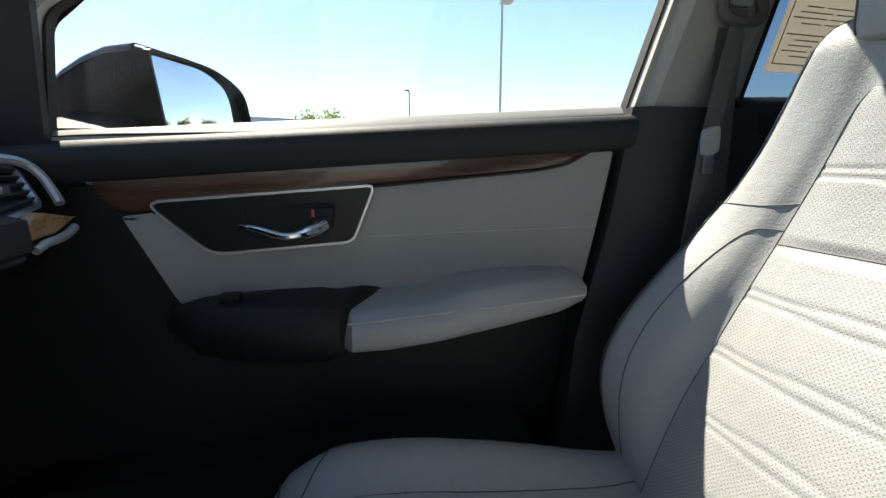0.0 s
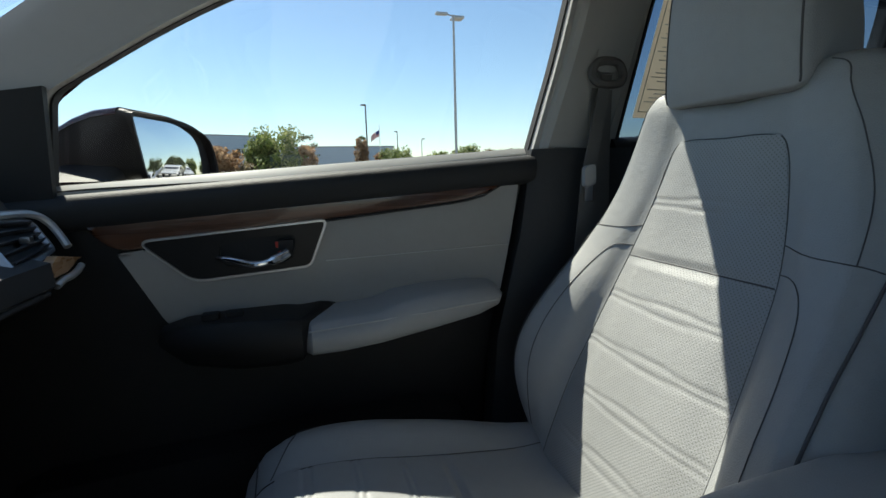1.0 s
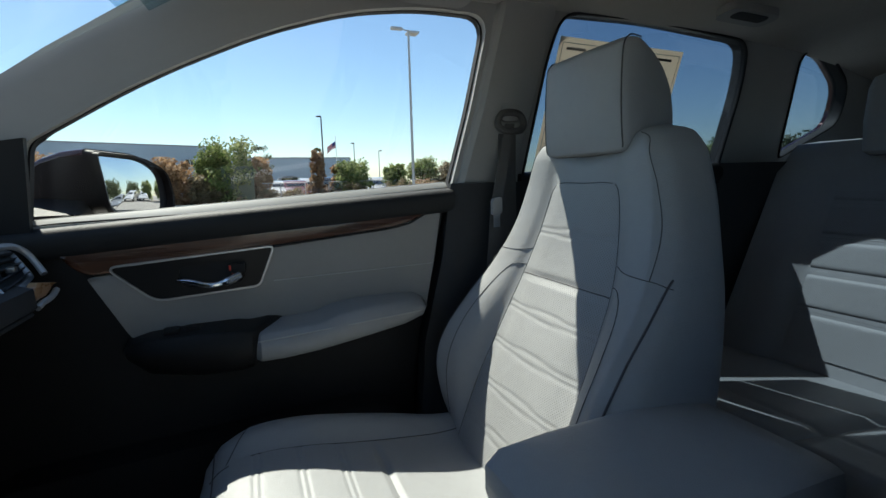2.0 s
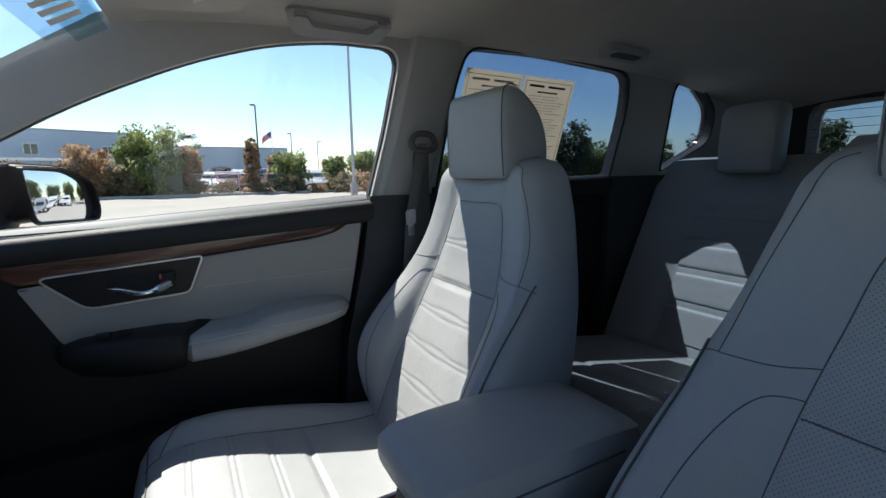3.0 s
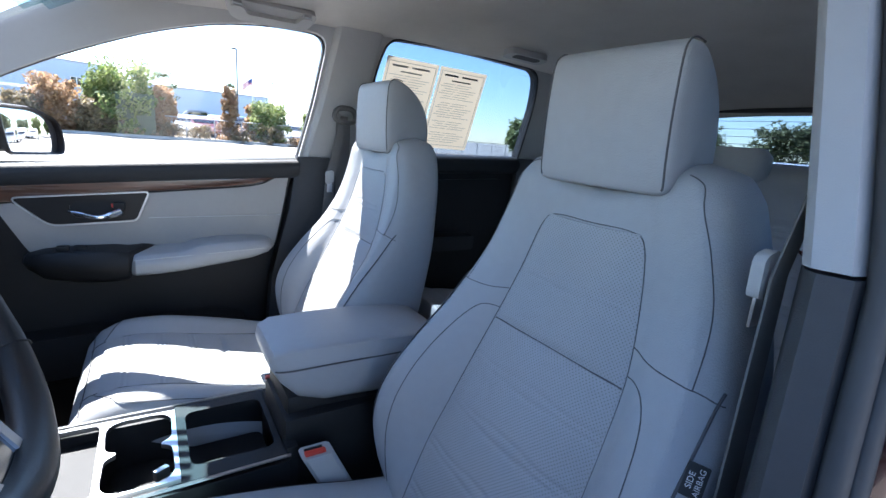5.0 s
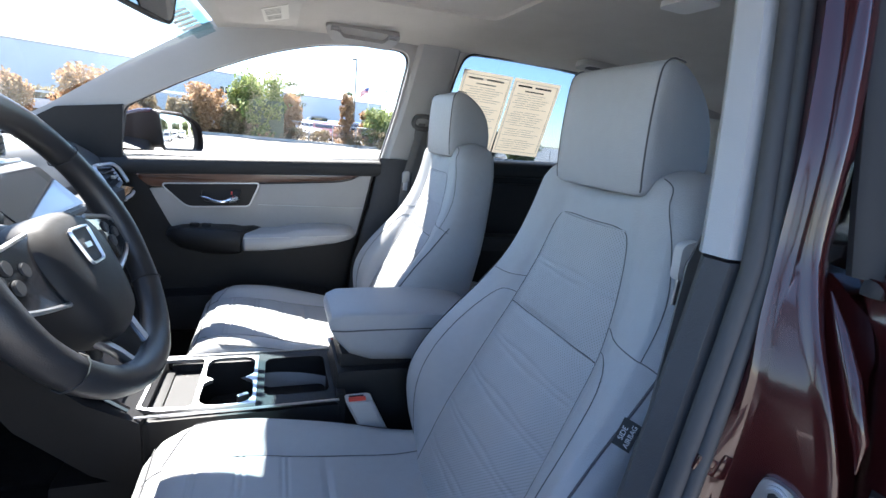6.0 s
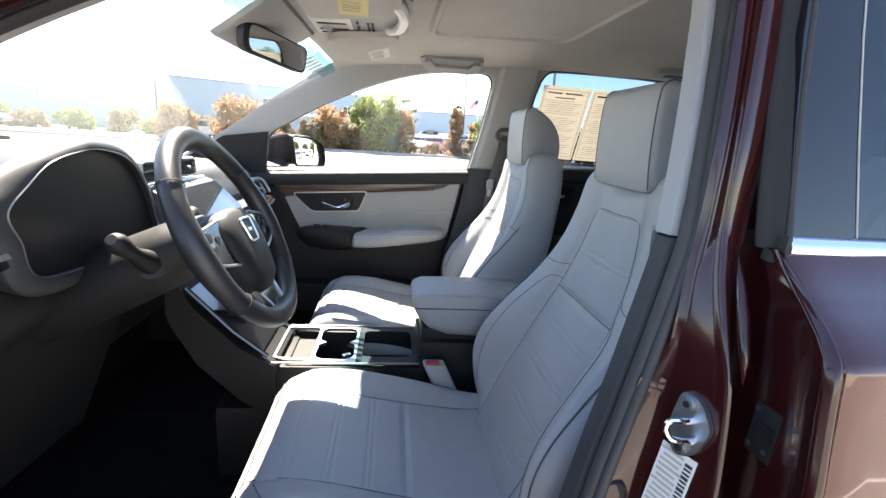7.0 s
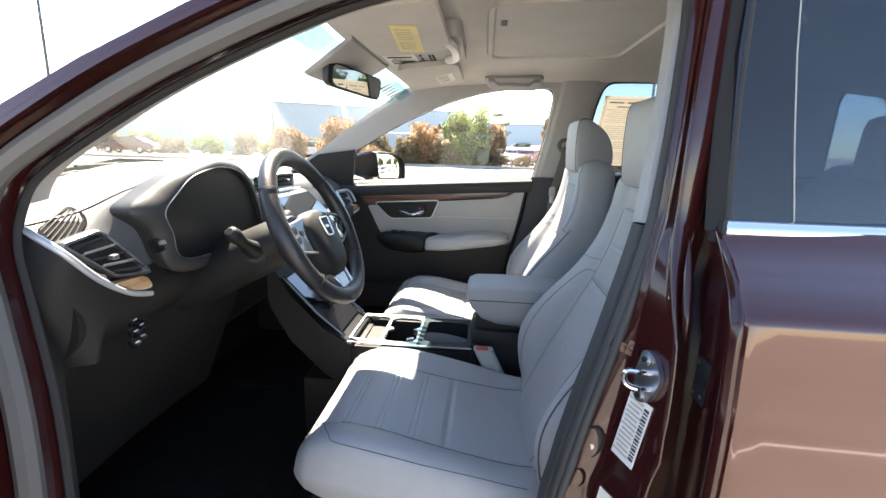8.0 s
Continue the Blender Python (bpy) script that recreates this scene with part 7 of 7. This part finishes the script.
for az, d, h, w, leaf in ((44.5, 42, 5.1, 4.2, LEAF_DARK), (42.0, 40, 3.2, 3.0, LEAF_GREEN), (47.5, 44, 3.6, 4.0, LEAF_GREEN), (54.0, 46, 3.8, 3.6, LEAF_GREEN), (60, 50, 4.0, 5.0, LEAF_DARK), (68, 52, 4.6, 5.0, LEAF_DARK), (76, 55, 5.0, 6.0, LEAF_DARK), (84, 58, 4.4, 5.0, LEAF_DARK), (92, 60, 5.2, 6.0, LEAF_DARK), (99, 62, 4.8, 6.0, LEAF_DARK)):
    tree("tree", polar(az, d), h, w, leaf, "dark green tree beyond the parking lot", "tree", 0.25, 60, 70, 0.42, "trees beyond the lot")
tree("tree", polar(1.9, 58), 5.6, 2.3, LEAF_DARK, "small round-headed tree behind the shrubs", "tree", 0.75, 12, 50, 0.25)
tree("tree", polar(8.0, 33), 3.6, 0.8, LEAF_DARK, "thin young tree by the fence", "tree", 0.7, 8, 40, 0.18)


def pole(az, d, h, mat, heads, lab, r=0.08, reach=0.45):
    p = Vector(polar(az, d))
    o = thing("street_lamp", p, lab, "street lamp", "lamp posts of the lot")
    part("base", disc(r * 2.6, 0.7, p + Vector((0, 0, 0.35)), (0, 0, 0), 16, 0.03), CONCRETE, o)
    part("post", tube([p, p + Vector((0, 0, h * 0.5)), p + Vector((0, 0, h))], [r * 1.15, r, r * 0.8], 10), mat, o)
    for dx, dy in heads:
        arm_end = p + Vector((dx * 0.5 * reach, dy * 0.5 * reach, h + 0.03))
        part("arm", tube([p + Vector((0, 0, h - 0.05)), arm_end], 0.035, 8), mat, o)
        part("lamp_head", box(((0.7 if dx else 0.3) * max(reach, 0.6), 0.7 * reach if dy else 0.3, 0.12), p + Vector((dx * 0.75 * reach, dy * 0.75 * reach, h + 0.02)), 0.03), mat, o)
    return o


pole(19.4, 26.5, 9.3, METAL_POLE, ((-1, 0), (0.6, 0.8)), "tall galvanised lamp post with two flat heads", 0.075, 0.9)
pole(8.7, 44, 7.1, DARK_POLE, ((-0.6, 0),), "dark lamp post behind the fence", 0.07)
pole(15.2, 62, 5.2, METAL_POLE, ((0.7, 0),), "grey lamp post far behind the fence", 0.06)
pole(12.3, 60, 6.0, DARK_POLE, ((-0.5, 0),), "dark lamp post far behind the fence", 0.06)
pole(45.8, 60, 6.5, METAL_POLE, ((0.7, 0),), "grey lamp post far behind the fence", 0.06)
pole(-45.3, 36, 9.0, DARK_POLE, ((-0.8, 0),), "tall dark lamp post beyond the lot", 0.085)
pole(95, 30, 8.0, METAL_POLE, ((-0.8, 0),), "tall galvanised lamp post beyond the lot", 0.075)
fp = Vector(polar(10.2, 58))
flag = thing("flagpole", fp, "white flagpole with a striped flag flying", "flagpole")
part("pole", tube([fp, fp + Vector((0, 0, 6.8))], [0.06, 0.035], 8), WHITE, flag)
RED_CLOTH, WHITE_CLOTH, BLUE_CLOTH = material("red cloth", (0.45, 0.03, 0.04), 0.8), material("white cloth", (0.7, 0.7, 0.7), 0.8), material("blue cloth", (0.03, 0.05, 0.20), 0.8)
wave = lambda a, b: fp + Vector((-a * 0.85, 0.12 * math.sin(a * 5), 6.1 + b - 0.55 * a * a * 0.35 - 0.35 * a))
for i in range(7):
    part("stripe", sheet(lambda a, b: wave(a, b), np.linspace(0.0, 1.25, 9), (-0.1 * i + 0.005, -0.1 * i - 0.095), 0.01, (0, 1, 0)), RED_CLOTH if i % 2 == 0 else WHITE_CLOTH, flag)
part("canton", sheet(lambda a, b: wave(a, b) - Vector((0, 0.02, 0)), np.linspace(0.0, 0.5, 5), (0.01, -0.38), 0.01, (0, -1, 0)), BLUE_CLOTH, flag)

# fence on the lot's far edge
fence = thing("fence", (10, 31.0, 0), "grey chain-link fence along the lot's edge", "fence")
for i in range(19):
    part("post", tube([(2 + i * 1.5, 31.0, 0), (2 + i * 1.5, 31.0, 1.3)], 0.03, 6), METAL_POLE, fence)
part("top_rail", tube([(1, 31.0, 1.28), (30, 31.0, 1.28)], 0.022, 6), METAL_POLE, fence)
wires = []
for i in range(150):
    x = 1 + i * 0.2
    wires.append(tube([(x, 31.0, 0.05), (x + 1.2, 31.0, 1.25)], 0.006, 3))
    wires.append(tube([(x + 1.2, 31.0, 0.05), (x, 31.0, 1.25)], 0.006, 3))
tagged(part("mesh_wire", merge(*wires), METAL_POLE, fence), kind="stuff")

# green steel cabinet among the shrubs
cabinet = thing("utility_cabinet", (-0.42, 31.3, 0), "dull green steel utility cabinet among the shrubs", "utility cabinet")
part("body", box((1.8, 0.8, 2.3), (-0.42, 31.3, 1.2), 0.04), GREEN_STEEL, cabinet)
part("plinth", box((2.0, 1.0, 0.14), (-0.42, 31.3, 0.05), 0.02), CONCRETE, cabinet)
for dx in (-0.44, 0.44):
    part("door", box((0.86, 0.03, 2.10), (-0.42 + dx, 30.89, 1.2), 0.01), GREEN_STEEL, cabinet)

# buildings
def wall_block(name, corners, h, mat, lab, roof_mat=ROOF_GREY):
    o = thing(name, (*corners[0], 0), lab, "building", "buildings round the lot")
    part("wall", loft([[(*c, z) for c in corners] for z in (0, h)]), mat, o, smooth=False)
    part("roof_edge", loft([[(c[0], c[1], z) for c in corners] for z in (h, h + 0.18)]), roof_mat, o, smooth=False)
    return o


hall = wall_block("warehouse", [(-26.2, 56.2), (-4.0, 67.0), (-4.0, 95.0), (-40.0, 85.0)], 6.1, BLUE_WALL, "long pale blue warehouse with small windows")
low = wall_block("warehouse", [(-3.9, 68.5), (14.5, 69.5), (14.5, 90.0), (-3.9, 90.0)], 4.75, BLUE_WALL, "low pale blue annexe of the warehouse")
tall = wall_block("warehouse", [(-43.0, 63.0), (-26.4, 56.3), (-40.2, 84.8), (-50.0, 80.0)], 6.0, TEAL_WALL, "pale green end hall of the warehouse")
far_hall = wall_block("warehouse", [(-75.0, 66.0), (-43.2, 63.2), (-50.2, 80.0), (-80.0, 84.0)], 4.3, TEAL_WALL, "low pale green hall behind the lot")


def facade(o, a, b, items):
    """Windows along a wall from a to b: (share, height, width, high)."""
    a, b = Vector((*a, 0)), Vector((*b, 0))
    d = (b - a).normalized()
    nrm = Vector((d.y, -d.x, 0))
    for f, z, w, h in items:
        c = a.lerp(b, f) + nrm * 0.02
        rect = [(-w / 2, z), (w / 2, z), (w / 2, z + h), (-w / 2, z + h)]
        at = lambda p, q, k: c + d * p + nrm * k + Vector((0, 0, q))
        win = part("window", plate(rect, [], at, -0.01, 0.02), SCREEN, o, "dark window")
        part("frame", strip(rect, at, 0.02, 0.10, 0.05), WHITE, win)
        part("mullion", box((0.06, 0.06, h), at(0, z + h / 2, 0.03), 0.0), WHITE, win)


facade(hall, (-26.2, 56.2), (-4.0, 67.0), ((0.90, 3.6, 1.1, 1.0), (0.62, 3.6, 1.2, 1.1), (0.48, 3.6, 1.2, 1.1), (0.30, 3.6, 1.1, 1.0)))
canopy = thing("canopy", (-12, 60, 0), "white flat canopy in front of the warehouse", "canopy")
part("roof", box((6.0, 3.0, 0.25), (-11.5, 58.0, 2.9), 0.04, (0, 0, 26)), WHITE, canopy)
for dx in (-2.5, 2.5):
    part("post", tube([(-11.5 + dx, 57.3 + dx * 0.45, 0), (-11.5 + dx, 57.3 + dx * 0.45, 2.8)], 0.06, 6), WHITE, canopy)

# parked cars


def parked(at, turn, paint, lab, tall=0.0):
    c = thing("car", (0, 0, 0), lab, "car", "parked cars")
    prof = [(-2.2, 0.35), (-2.25, 0.70), (-1.35, 0.95), (-0.6, 1.42 + tall), (0.9, 1.45 + tall), (1.75, 1.05 + tall * 0.6), (2.2, 0.98 + tall * 0.6), (2.25, 0.4)]
    pr = spline(prof, 48, True)
    part("body", loft([[(x * (1 - 0.02 * k), y, z * (1 - 0.03 * k) + 0.01 * k) for x, z in pr] for y, k in ((-0.86, 2), (-0.80, 0), (0.80, 0), (0.86, 2))]), paint, c)
    part("window", loft([[(x, y, z) for x, z in rounded([(-1.15, 0.98), (-0.55, 1.34 + tall), (0.85, 1.36 + tall), (1.45, 1.0 + tall * 0.6)], 0.05)] for y in (-0.868, 0.868)]), SCREEN, c, "dark window glass")
    part("windscreen", box((0.02, 1.4, 0.55), (-1.0, 0, 1.2 + tall * 0.5), 0.005, (0, 58, 0)), SCREEN, c, "dark windscreen")
    for x in (-1.4, 1.35):
        for y in (-0.80, 0.80):
            w = part("wheel", disc(0.33, 0.22, (x, y, 0.33), (90, 0, 0), 20, 0.03), RUBBER, c, "black tyre")
            part("rim", disc(0.21, 0.235, (x, y, 0.33), (90, 0, 0), 16, 0.01), SATIN, w)
    for y in (-0.62, 0.62):
        part("headlight", box((0.06, 0.30, 0.12), (-2.19, y, 0.72), 0.02), WHITE, c)
    c.matrix_world = pose(*at, 0, 0, turn)
    return c


RED_CAR, WHITE_CAR, GREY_CAR, BLACK_CAR = (material("red car paint", (0.12, 0.015, 0.015), 0.3, coat=1), material("white car paint", (0.45, 0.45, 0.45), 0.3, coat=1), material("grey car paint", (0.2, 0.21, 0.22), 0.3, coat=1), material("black car paint", (0.02, 0.02, 0.022), 0.25, coat=1))
for az, d, turn, p, lab, tl in ((3.6, 39, 95, WHITE_CAR, "white parked car behind the fence", 0.0), (5.2, 38.5, 92, RED_CAR, "red parked car behind the fence", 0.0), (7.0, 40, 92, WHITE_CAR, "white parked car behind the fence", 0.15), (9.3, 39, 90, BLACK_CAR, "black parked car behind the fence", 0.2), (11.6, 39.5, 90, GREY_CAR, "grey parked car behind the fence", 0.2), (14.3, 40, 88, WHITE_CAR, "white parked car behind the fence", 0.1), (16.6, 41, 88, GREY_CAR, "grey parked car behind the fence", 0.1),
                                (4.4, 50, 5, GREY_CAR, "grey parked van farther behind the fence", 0.5), (-39.3, 52, 10, RED_CAR, "red parked car across the lot", 0.0), (-21.0, 46, 20, WHITE_CAR, "white parked car across the lot", 0.1), (80, 26, 10, WHITE_CAR, "white parked car behind", 0.0), (86, 27, 5, GREY_CAR, "grey parked car behind", 0.1), (91, 28, 0, WHITE_CAR, "white parked car behind", 0.1), (96, 29, 0, BLACK_CAR, "black parked car behind", 0.1), (101, 30, 0, WHITE_CAR, "white parked car behind", 0.1), (55, 27, 40, WHITE_CAR, "white parked car behind", 0.0), (60, 26, 40, WHITE_CAR, "white parked car behind", 0.1), (65, 25.5, 40, GREY_CAR, "grey parked car behind", 0.1), (70, 26, 30, WHITE_CAR, "white parked car behind", 0.0)):
    parked(polar(az, d), turn, p, lab, tl)
for i in range(9):
    x0 = -42 + i * 3.6
    tree("shrub", (x0, 44 + 0.5 * (i % 3), 0), 1.3 + 0.35 * (i % 3), 2.8, LEAF_DRY if i % 2 else LEAF_GREEN, "low roadside shrub across the lot", "shrub", 0.1, 30, 50, 0.34, "low roadside shrubs")
